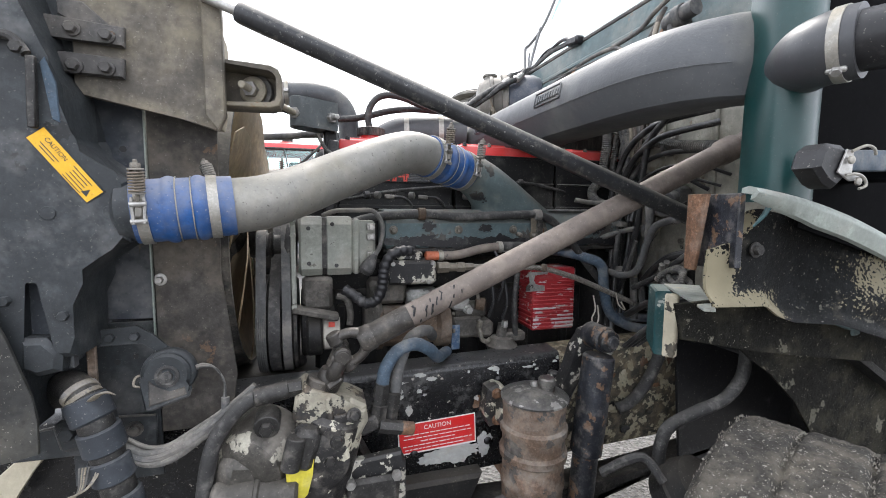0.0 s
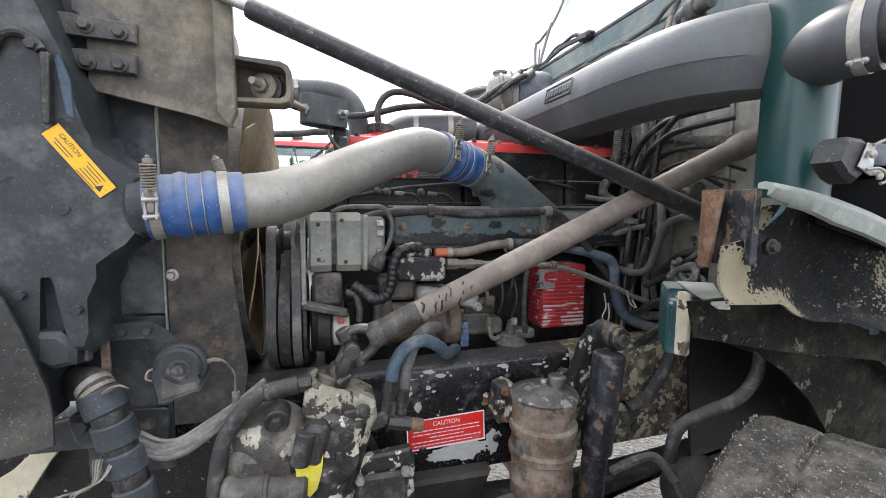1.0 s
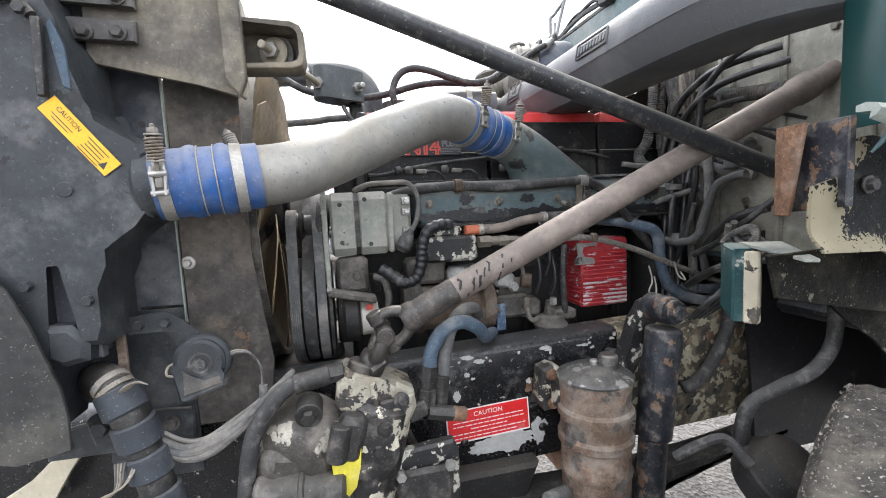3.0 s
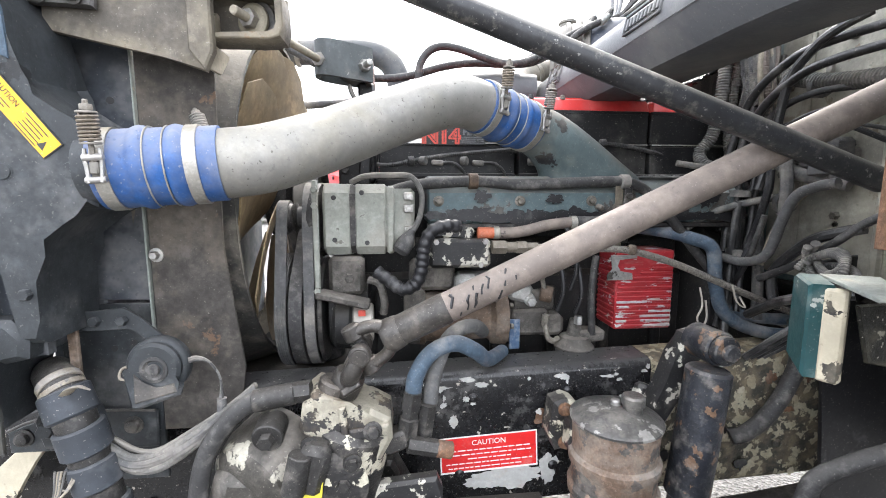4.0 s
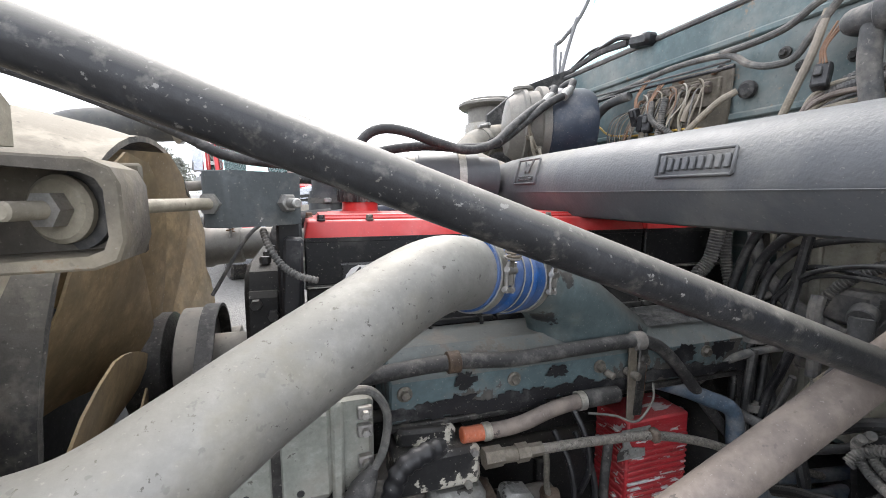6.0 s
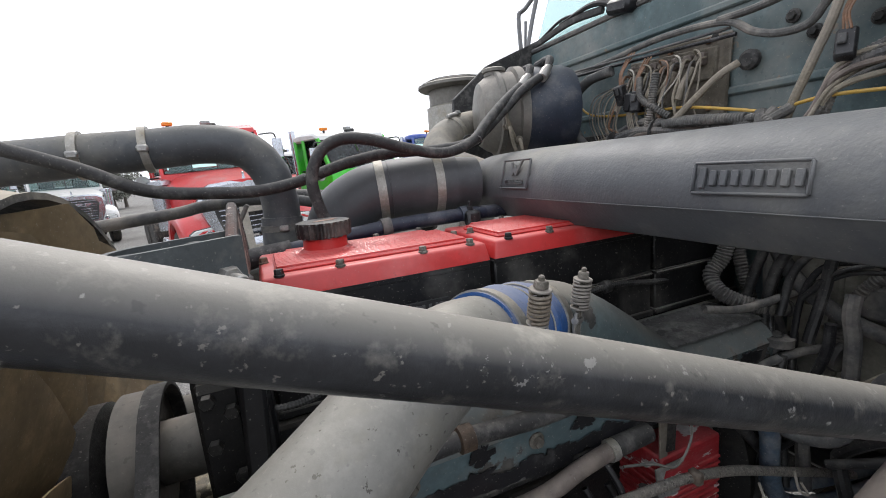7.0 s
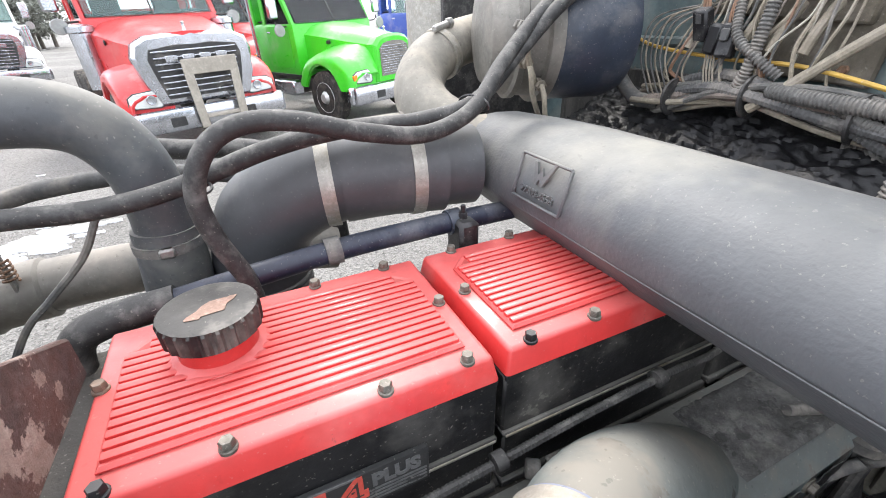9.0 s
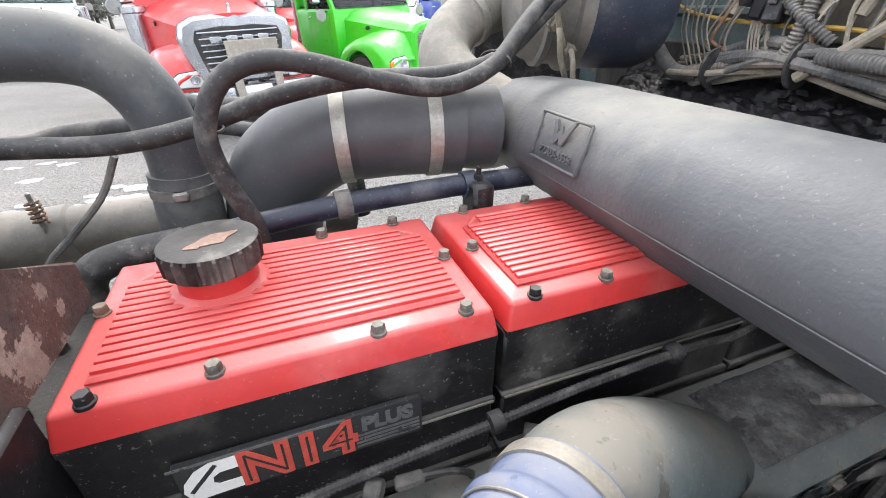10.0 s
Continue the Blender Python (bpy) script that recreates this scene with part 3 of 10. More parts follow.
CAP = (0.187, 1.543)
cov1 = rocker_cover(0.068, 0.444, "glossy red ribbed rocker cover with black bolts and oil filler", CAP)
cov3 = rocker_cover(0.836, 1.10, "red ribbed rocker cover reaching under the cab", None)
cov2 = rocker_cover(0.452, 0.828, "red ribbed rocker cover running under the intake duct", None)
for k, (x, y) in enumerate([(0.099, 1.414), (0.188, 1.414), (0.324, 1.414), (0.411, 1.414), (0.080, 1.538), (0.30, 1.627), (0.395, 1.629), (0.428, 1.518), (0.19, 1.629)]):
    head_bolt((x, y, 1.6125), cov1, m_rusty if k == 4 else (m_black if k == 0 else None))
for x, y in [(0.487, 1.412), (0.576, 1.412), (0.708, 1.412), (0.797, 1.412), (0.468, 1.526), (0.50, 1.629), (0.602, 1.629)]:
    head_bolt((x, y, 1.6125), cov2, m_black if x < 0.49 and y < 1.5 else None)
for x, y in [(0.867, 1.412), (0.956, 1.412), (1.075, 1.412), (0.85, 1.526)]:
    head_bolt((x, y, 1.6125), cov3)
bm = obm()
add_lathe(bm, (*CAP, 1.608), (0, 0, 1), [(0, 0.049), (0.010, 0.049), (0.015, 0.039), (0.036, 0.038)], 32)
part("filler_neck", bm, m_red, cov1, "red filler neck")
oilcap = thing("oil_filler_cap", (*CAP, 1.635), "black fluted oil cap with a torn paper label", "oil cap")
bm = obm()
seg = 96
prof = [(0.0, 0.044), (0.003, 0.0475), (0.024, 0.0485), (0.027, 0.0465), (0.0285, 0.042)]
u, w2, _ = basis((0, 0, 1))
rings = []
for t, r in prof:
    ring = []
    for k in range(seg):
        a = 2 * math.pi * k / seg
        rr = r - (0.0040 if (k % 4 < 2 and 0.002 < t < 0.0265) else 0)
        ring.append(bm.verts.new((CAP[0] + rr * math.cos(a), CAP[1] + rr * math.sin(a), 1.6415 + t)))
    rings.append(ring)
for a, b in zip(rings, rings[1:]):
    for k in range(seg):
        bm.faces.new((a[k], a[(k + 1) % seg], b[(k + 1) % seg], b[k]))
bm.faces.new(rings[0][::-1]), bm.faces.new(rings[-1])
part("cap_body", bm, m_caps, oilcap, angle=0.5)
bm = obm()
random.seed(12)
ol = []
for k in range(18):
    a = 2 * math.pi * k / 18
    u, v = 0.028 * math.cos(a), 0.0115 * math.sin(a) * random.uniform(0.5, 1.25)
    u *= random.uniform(0.8, 1.08)
    ol.append((CAP[0] + 0.004 + 0.86 * u - 0.5 * v, CAP[1] - 0.006 + 0.5 * u + 0.86 * v))
add_prism(bm, ol, (0, 0, 1.6704), (1, 0, 0), (0, 1, 0), 0.0005, 0)
part("label_scrap", bm, m_capstick, oilcap, "torn cream and red label scrap")

# decal on the rocker housing
decal = thing("engine_decal", (0.24, 1.403, 1.50), "engine model decal in white, red and silver on black housing", "decal")
yf = 1.3982
box_part("backing", (0.246, 1.4012, 1.5055), (0.222, 0.006, 0.050), m_ink, decal, bev=0.0006)
bm = obm()
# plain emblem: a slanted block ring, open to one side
xz(bm, [(0.187, 1.526), (0.163, 1.526), (0.150, 1.520), (0.140, 1.508), (0.1375, 1.497), (0.141, 1.488), (0.150, 1.4835), (0.187, 1.4845), (0.187, 1.4965), (0.166, 1.4965), (0.162, 1.500), (0.163, 1.507), (0.169, 1.511), (0.187, 1.5115)], yf - 0.0008, 0.0008, 0)
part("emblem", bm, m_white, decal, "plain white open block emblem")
bm = obm()
add_box(bm, (0.1555, yf - 0.0009, 1.5085), (0.036, 0.0006, 0.0040), (0, -48, 0), 0)
part("emblem_bar", bm, m_ink, decal)
part("top_line", add_box(obm(), (0.206, yf - 0.0004, 1.5285), (0.150, 0.0008, 0.0028), bev=0), m_decalgrey, decal)
lettering("model_number", "N14", 0.057, Matrix.Translation((0.2365, yf - 0.0007, 1.4860)) @ pose(0, 0, 0, 90, 0, 0), m_decalred, decal, 0.0004, 1.04, "bold red figures", 0.0034)
lettering("model_number_core", "N14", 0.057, Matrix.Translation((0.2365, yf - 0.0012, 1.4860)) @ pose(0, 0, 0, 90, 0, 0), m_ink, decal, 0.0003, 1.04, "", -0.0016)
lettering("decal_word", "PLUS", 0.024, Matrix.Translation((0.3215, yf - 0.0006, 1.5075)) @ pose(0, 0, 0, 90, 0, 0), m_decalgrey, decal, 0.0004, 1.0, "", 0.0012)
for k in range(4):
    bm = obm()
    z = 1.4850 + 0.0050 * k
    xz(bm, [(0.289, z), (0.354, z), (0.354, z + 0.0028), (0.289, z + 0.0028)], yf - 0.0006, 0.0005, 0)
    part("stripe", bm, m_decalgrey, decal)

# ---- intake manifold with its elbow ----
manifold = thing("intake_manifold", (0.6, 1.3, 1.275), "faded teal intake manifold with flaked black patches", "intake manifold")
bm = obm()
sec = [(1.255, 1.278), (1.247, 1.286), (1.245, 1.352), (1.262, 1.372), (1.292, 1.394), (1.395, 1.394), (1.395, 1.278)]
add_prism(bm, sec, (0.19, 0, 0), (0, 1, 0), (0, 0, 1), 0.80, 0.004)
part("runner", bm, m_teal, manifold)
bm = obm()
add_box(bm, (0.59, 1.27, 1.272), (0.80, 0.05, 0.012), bev=0.003)
part("lower_flange", bm, m_darksteel, manifold, "dark oily lower flange")
# elbow: a round mouth that turns down and widens into the manifold
HE, HD = Vector((0.428, 1.261, 1.512)), Vector((0.84, 0.52, -0.16)).normalized()
bm = obm()
rings, n, EC = [], 14, Vector((0.632, 1.325, 1.376))
side_ = HD.cross(Vector((0, 0, 1))).normalized()
rise = side_.cross(HD).normalized()
for i in range(n + 1):
    t = i / n
    ring = []
    for k in range(36):
        a = 2 * math.pi * k / 36
        ca, sa = math.cos(a), math.sin(a)
        q0 = HE + rise * 0.054 * ca + side_ * 0.054 * sa
        q3 = EC + Vector((0.150 * ca, -0.072 * sa, 0))
        q1 = q0 + HD * (0.055 + 0.045 * ca) + rise * 0.030 * max(0, ca) + side_ * 0.012 * sa
        q2 = q3 + Vector((-0.075 * max(0, ca) - 0.02 * min(0, ca), -0.008 * sa, 0.040))
        ring.append(bm.verts.new(q0 * (1 - t) ** 3 + q1 * 3 * t * (1 - t) ** 2 + q2 * 3 * t * t * (1 - t) + q3 * t ** 3))
    rings.append(ring)
for a, b in zip(rings, rings[1:]):
    for k in range(36):
        bm.faces.new((a[k], a[(k + 1) % 36], b[(k + 1) % 36], b[k]))
bm.faces.new(rings[0]), bm.faces.new(rings[-1])
part("elbow", bm, m_elbow, manifold, "cast elbow swelling down into the manifold", 1.0)
for x in (0.215, 0.414, 0.595, 0.70, 0.86):
    bm = obm()
    add_lathe(bm, (x, 1.2455, 1.333), (0, -1, 0), [(0, 0.013), (0.003, 0.013), (0.004, 0.010)], 16)
    add_hex(bm, (x, 1.243, 1.333), (0, -1, 0), 0.0085, 0.009)
    part("bolt", bm, m_bolt, manifold)
bm = obm()
add_cyl(bm, (0.61, 1.245, 1.320), (0.617, 1.228, 1.315), 0.007)
part("sensor", bm, m_bolt, manifold, "threaded steel temperature sensor")
bm = obm()
add_cyl(bm, (0.655, 1.245, 1.318), (0.664, 1.215, 1.313), 0.008)
part("sensor", bm, m_bolt, manifold, "threaded steel temperature sensors")
nx, ny = 40, 18
bm = obm()
grid = []
for i in range(nx + 1):
    row = []
    for j in range(ny + 1):
        x, y = 0.735 + 0.25 * i / nx, 1.268 + 0.12 * j / ny
        edge = min(i, nx - i, j, ny - j)
        h = 0.0025 * noise.noise(Vector((x * 60, y * 60, 1))) + 0.006 * max(0, noise.noise(Vector((x * 130, y * 130, 4))))
        row.append(bm.verts.new((x, y, 1.3935 + (0.0022 + h if edge else -0.002))))
    grid.append(row)
for i in range(nx):
    for j in range(ny):
        bm.faces.new((grid[i][j], grid[i + 1][j], grid[i + 1][j + 1], grid[i][j + 1]))
part("crusted_top", bm, m_crust, manifold, "crusted corroded flat top", 1.2)

# ---- charge air pipe ----
PIPE = [(-0.19, 0.941, 1.395), (-0.105, 0.958, 1.406), (-0.04, 0.998, 1.430), (0.016, 1.036, 1.455), (0.097, 1.075, 1.492), (0.186, 1.124, 1.530), (0.25, 1.158, 1.546), (0.318, 1.194, 1.537)]
pipe = tube_thing("charge_air_pipe", PIPE, 0.0548, m_alum, "dull dusty aluminium charge air pipe bent over the engine", "air pipe", seg=40, n=10)


def silicone_hose(path, label):
    """A blue sleeve with ridges, thin wire rings and two spring clamps."""
    c = Vector(path[0])
    hs = thing("blue_silicone_hose", c, label, "hose", "charge air hoses")
    a, b = Vector(path[0]), Vector(path[-1])
    d = (b - a).normalized()
    L = (b - a).length
    prof = []
    n = 60
    for k in range(n + 1):
        t = k / n
        hump = 0.0045 * max(0, math.sin((t - 0.28) / 0.44 * math.pi * 3)) ** 1 if 0.28 < t < 0.72 else 0
        prof.append((t * L, 0.0585 + hump))
    bm = add_lathe(obm(), a, d, prof, 40)
    part("sleeve", bm, m_blue, hs)
    for t in (0.425, 0.575):
        bm = obm()
        p = a + d * (t * L)
        u, w, _ = basis(d)
        add_tube(bm, [p + (u * math.cos(k * math.pi / 12) + w * math.sin(k * math.pi / 12)) * 0.0605 for k in range(25)], 0.0012, 6, 2)
        part("wire_ring", bm, m_clamp, hs, "thin bright wire ring")
    return hs, a, d, L


def spring_clamp(p, d, up, label, near=(0.009, -0.046, 0)):
    """A band clamp with a sprung T-bolt standing on it."""
    p, d, up = Vector(p), Vector(d).normalized(), Vector(up).normalized()
    cl = thing("spring_clamp", p + up * 0.06, label, "hose clamp", "spring clamps")
    bm = obm()
    w = 0.0088
    add_lathe(bm, p - d * w, d, [(0, 0.0588), (0, 0.0612), (2 * w, 0.0612), (2 * w, 0.0588)], 40)
    part("band", bm, m_clamp, cl)
    side = d.cross(up).normalized()
    q = p + up * 0.026 + Vector(near)
    bm = obm()
    for o in (-0.0085, 0.0085):
        add_tube(bm, [q + d * o - up * 0.001, q + d * o * 1.15 - up * 0.014, q + d * o - up * 0.030, q + d * o * 0.9 - up * 0.047 + side * 0.003], [0.0024, 0.003, 0.003, 0.0024], 8, 4)
    add_cyl(bm, q - d * 0.0125 - up * 0.013, q + d * 0.0125 - up * 0.013, 0.0052, 12, 0.001)
    add_cyl(bm, q - d * 0.0125 - up * 0.043, q + d * 0.0125 - up * 0.043, 0.0048, 12, 0.001)
    part("trunnion", bm, m_steel, cl, "bent steel trunnion loops")
    bm = obm()
    add_box(bm, q - up * 0.027, (0.012, 0.006, 0.018), bev=0.002)
    part("bridge", bm, m_canlid, cl)
    bm = obm()
    add_cyl(bm, q - up * 0.02, q + up * 0.062, 0.0035, 10)
    add_hex(bm, q + up * 0.048, up, 0.008, 0.008)
    part("t_bolt", bm, m_bolt, cl)
    for h in (0.004, 0.044):
        bm = add_cyl(obm(), q + up * h, q + up * (h + 0.003), 0.0125, 18, 0.0008)
        part("washer", bm, m_canlid, cl)
    bm = obm()
    u, w3, _ = basis(up)
    pts = [q + up * (0.009 + 0.034 * k / 64) + (u * math.cos(k * math.pi / 4.6) + w3 * math.sin(k * math.pi / 4.6)) * 0.0108 for k in range(65)]
    add_tube(bm, pts, 0.0021, 6, 2)
    part("spring", bm, m_springrust if "rusty" in label else m_canlid, cl)
    return cl


h1, a, d, L = silicone_hose([(-0.316, 0.916, 1.386), (-0.156, 0.946, 1.399)], "blue silicone hump hose joining cooler tank and pipe")
spring_clamp(a + d * 0.016, d, (0.02, -0.1, 1), "rusty sprung band clamp on a blue hose", (0.010, -0.064, 0))
spring_clamp(a + d * (L - 0.035), d, (-0.35, 0.3, 0.9), "sprung band clamp on a blue hose", (-0.002, 0.045, 0.02))
h2, a, d, L = silicone_hose([(0.298, 1.184, 1.541), (0.436, 1.266, 1.510)], "blue silicone hump hose joining pipe and manifold elbow")
spring_clamp(a + d * 0.014, d, (0.05, -0.15, 1), "rusty sprung band clamp on a blue hose", (0.036, -0.056, 0))
spring_clamp(a + d * (L - 0.014), d, (0.1, -0.1, 1), "sprung band clamp on a blue hose", (0.036, -0.056, 0))

# ---- alternator ----
alt = thing("alternator", (0.05, 1.24, 1.21), "square-cased grey oxidised truck alternator with through bolts", "alternator")
bm = obm()
oct_ = [(1.175, 1.235), (1.195, 1.215), (1.30, 1.215), (1.32, 1.235), (1.32, 1.352), (1.30, 1.372), (1.195, 1.372), (1.175, 1.352)]
add_prism(bm, oct_, (-0.045, 0, 0), (0, 1, 0), (0, 0, 1), 0.062, 0.006)
add_prism(bm, oct_, (0.022, 0, 0), (0, 1, 0), (0, 0, 1), 0.072, 0.006)
part("case", bm, m_altcase, alt)
bm = obm()
add_prism(bm, [(y * 0.97 + 0.0375, z * 0.97 + 0.0388) for y, z in oct_], (0.012, 0, 0), (0, 1, 0), (0, 0, 1), 0.02, 0)
part("stator_gap", bm, m_darksteel, alt, "dark joint between the case halves")
bm = obm()
add_prism(bm, [(1.19, 1.225), (1.31, 1.225), (1.31, 1.362), (1.19, 1.362)], (0.094, 0, 0), (0, 1, 0), (0, 0, 1), 0.062, 0.008)
add_box(bm, (0.102, 1.180, 1.293), (0.018, 0.012, 0.15), bev=0.005)
part("rear_housing", bm, m_altcase, alt)
for z in (1.345, 1.318, 1.27, 1.243):
    bm = obm()
    add_box(bm, (0.142, 1.184, z), (0.022, 0.012, 0.018), bev=0.002)
    add_hex(bm, (0.142, 1.178, z), (0, -1, 0), 0.0065, 0.008)
    part("terminal", bm, m_steel, alt, "terminal block with a nut")
for x, z in ((-0.02, 1.342), (-0.02, 1.25), (0.04, 1.353), (0.05, 1.243)):
    part("vent_hole", add_cyl(obm(), (x, 1.1765, z), (x, 1.1735, z), 0.0055, 10, 0.001), m_ink, alt)
bm = obm()
add_lathe(bm, (-0.085, 1.25, 1.295), (1, 0, 0), [(0, 0.02), (0.002, 0.075), (0.012, 0.08), (0.03, 0.078), (0.034, 0.03)], 32)
part("cooling_fan", bm, m_darksteel, alt)
bm = obm()
add_lathe(bm, (-0.150, 1.25, 1.295), (1, 0, 0), [(0, 0.03), (0.003, 0.036), (0.011, 0.030), (0.019, 0.036), (0.027, 0.030), (0.035, 0.036), (0.04, 0.026), (0.065, 0.026)], 28)
part("pulley", bm, m_darksteel, alt)
bm = obm()
add_box(bm, (-0.058, 1.166, 1.25), (0.013, 0.008, 0.26), bev=0.003)
for z in (1.36, 1.325, 1.14):
    add_hex(bm, (-0.058, 1.162, z), (0, -1, 0), 0.008, 0.009)
part("adjuster_strap", bm, m_altcase, alt, "flat steel adjuster strap")
bm = obm()
add_box(bm, (-0.005, 1.175, 1.118), (0.12, 0.05, 0.016), (0, 14, 0), 0.004)
add_box(bm, (0.0, 1.22, 1.165), (0.08, 0.05, 0.09), bev=0.01)
add_hex(bm, (0.01, 1.175, 1.165), (0, -1, 0), 0.011, 0.01)
add_tube(bm, [(0.05, 1.18, 1.16), (0.075, 1.175, 1.15), (0.085, 1.175, 1.11), (0.083, 1.18, 1.08)], 0.009, 10)
part("mounting_bracket", bm, m_cast, alt, "cast mounting bracket with curved arm")

wc = thing("oil_drain_fitting", (0.035, 1.2, 1.06), "white plastic collar with a small mark on the engine front", "fitting")
part("collar", add_cyl(obm(), (0.012, 1.215, 1.05), (0.058, 1.215, 1.05), 0.045, 24, 0.004), m_whiteold, wc)
part("mark", add_box(obm(), (0.035, 1.1695, 1.085), (0.016, 0.002, 0.014), bev=0.001), m_decalred, wc)
part("boss", add_cyl(obm(), (-0.03, 1.22, 1.05), (0.012, 1.22, 1.05), 0.06, 24, 0.006), m_castdark, wc)

# ---- pulleys and belts ----
drive = thing("belt_drive", (-0.1, 1.3, 0.95), "worn black drive belts round dark pulleys", "drive belt")
bm = obm()
add_lathe(bm, (-0.155, 1.29, 1.07), (1, 0, 0), [(0, 0.05), (0.001, 0.125)] + [(0.004 + 0.006 * k, 0.13 if k % 2 else 0.122) for k in range(16)] + [(0.102, 0.125), (0.103, 0.05)], 48)
part("crank_pulley", bm, m_darksteel, drive)
bm = obm()
add_lathe(bm, (-0.16, 1.52, 1.33), (1, 0, 0), [(0, 0.05), (0.001, 0.105), (0.045, 0.105), (0.046, 0.05), (0.12, 0.05)], 40)
part("fan_pulley", bm, m_canlid, drive)


def belt(circles, x, w, mat):
    """A belt round two pulleys given as (y, z, r), the outer tangents joined by arcs."""
    (ya, za, ra), (yb, zb, rb) = circles
    d = Vector((yb - ya, zb - za))
    base = math.atan2(d.y, d.x)
    off = math.acos((ra - rb) / d.length)
    loop = []
    for k in range(25):
        t = base + off + (2 * math.pi - 2 * off) * k / 24
        loop.append((ya + ra * math.cos(t), za + ra * math.sin(t)))
    for k in range(25):
        t = base - off + 2 * off * k / 24
        loop.append((yb + rb * math.cos(t), zb + rb * math.sin(t)))
    bm = obm()
    th = 0.006
    cy, cz = sum(p[0] for p in loop) / 50, sum(p[1] for p in loop) / 50
    N = len(loop)
    rows = []
    for k in range(N):
        p, q = Vector(loop[k - 1]), Vector(loop[(k + 1) % N])
        tn = (q - p).normalized()
        nn = Vector((tn.y, -tn.x))
        if nn.dot(Vector(loop[k]) - Vector((cy, cz))) < 0:
            nn = -nn
        o, i = Vector(loop[k]) + nn * th, Vector(loop[k])
        rows.append([bm.verts.new((xx, v.x, v.y)) for xx, v in ((x, o), (x + w, o), (x + w, i), (x, i))])
    for k in range(N):
        a, b = rows[k], rows[(k + 1) % N]
        for j in range(4):
            bm.faces.new((a[j], a[(j + 1) % 4], b[(j + 1) % 4], b[j]))
    return bm


part("belt", belt([(1.29, 1.07, 0.13), (1.25, 1.295, 0.034)], -0.152, 0.024, m_rubber), m_rubber2, drive, "smooth black alternator belt")
part("belt", belt([(1.29, 1.07, 0.13), (1.52, 1.33, 0.105)], -0.122, 0.028, m_rubber), m_rubber, drive, "ribbed black fan belt")
part("belt", belt([(1.29, 1.07, 0.13), (1.25, 1.30, 0.07)], -0.088, 0.022, m_rubber), m_rubber2, drive, "black belt")
for k in range(5):
    bm = obm()
    add_lathe(bm, (-0.150 + 0.0045 * k, 1.29, 1.07), (1, 0, 0), [(0, 0.1365), (0.0015, 0.1375), (0.003, 0.1365)], 40)
    part("belt_rib", bm, m_rubber2, drive)
bm = obm()
add_lathe(bm, (-0.045, 1.29, 1.07), (1, 0, 0), [(0, 0.09), (0.005, 0.10), (0.05, 0.10), (0.055, 0.08), (0.09, 0.08)], 36)
part("damper", bm, m_castdark, drive)

# idler pulleys on the far side of the engine front
for x, y, z, r in ((-0.17, 1.70, 1.30, 0.055), (-0.10, 1.67, 1.305, 0.045)):
    idl = thing("idler_pulley", (x, y, z), "dusty steel idler pulley", "pulley", "idler pulleys")
    bm = add_lathe(obm(), (x - 0.03, y, z), (1, 0, 0), [(0, r * 0.6), (0.003, r), (0.05, r), (0.053, r * 0.6)], 30)
    part("rim", bm, m_canlid, idl)
    bm = obm()
    add_cyl(bm, (x - 0.04, y, z), (x + 0.1, y, z), 0.012)
    part("axle", bm, m_steel, idl)

# ---- fuel block, pumps and filters on the engine side ----
blk = thing("fuel_block", (0.26, 1.23, 1.17), "black fuel valve block with flaking white paint", "fuel block")
bm = obm()
add_box(bm, (0.262, 1.245, 1.212), (0.145, 0.09, 0.068), bev=0.008)
add_box(bm, (0.25, 1.26, 1.258), (0.10, 0.06, 0.03), (0, 4, 0), 0.006)
part("block_body", bm, m_whiteblk, blk)
for x, z in ((0.205, 1.24), (0.32, 1.24), (0.31, 1.185)):
    bm = add_hex(obm(), (x, 1.2, z), (0, -1, 0), 0.007, 0.008)
    part("bolt", bm, m_steel, blk)

comp = thing("air_compressor", (0.28, 1.27, 0.98), "rust-brown cylindrical air compressor body", "air compressor")
bm = obm()
add_lathe(bm, (0.15, 1.27, 1.045), (1, 0, 0), [(0, 0.055), (0.004, 0.068), (0.03, 0.07), (0.034, 0.062), (0.19, 0.06), (0.20, 0.074), (0.232, 0.076), (0.236, 0.06)], 36)
part("drum", bm, m_brown, comp)
for k in range(8):
    a = 2 * math.pi * k / 8 + 0.2
    part("bolt", add_hex(obm(), (0.386, 1.27 + 0.066 * math.cos(a), 1.045 + 0.066 * math.sin(a)), (1, 0, 0), 0.007, 0.008), m_bolt, comp)
bm = obm()
add_box(bm, (0.302, 1.245, 1.13), (0.10, 0.07, 0.058), bev=0.012)
add_cyl(bm, (0.256, 1.20, 1.115), (0.352, 1.20, 1.115), 0.02, 18, 0.004)
part("head", bm, m_silver, comp, "whitish corroded aluminium head")
bm = obm()
add_box(bm, (0.20, 1.29, 1.15), (0.11, 0.10, 0.07), bev=0.012)
add_box(bm, (0.155, 1.27, 1.06), (0.05, 0.12, 0.14), bev=0.015)
part("rear_case", bm, m_cast, comp)

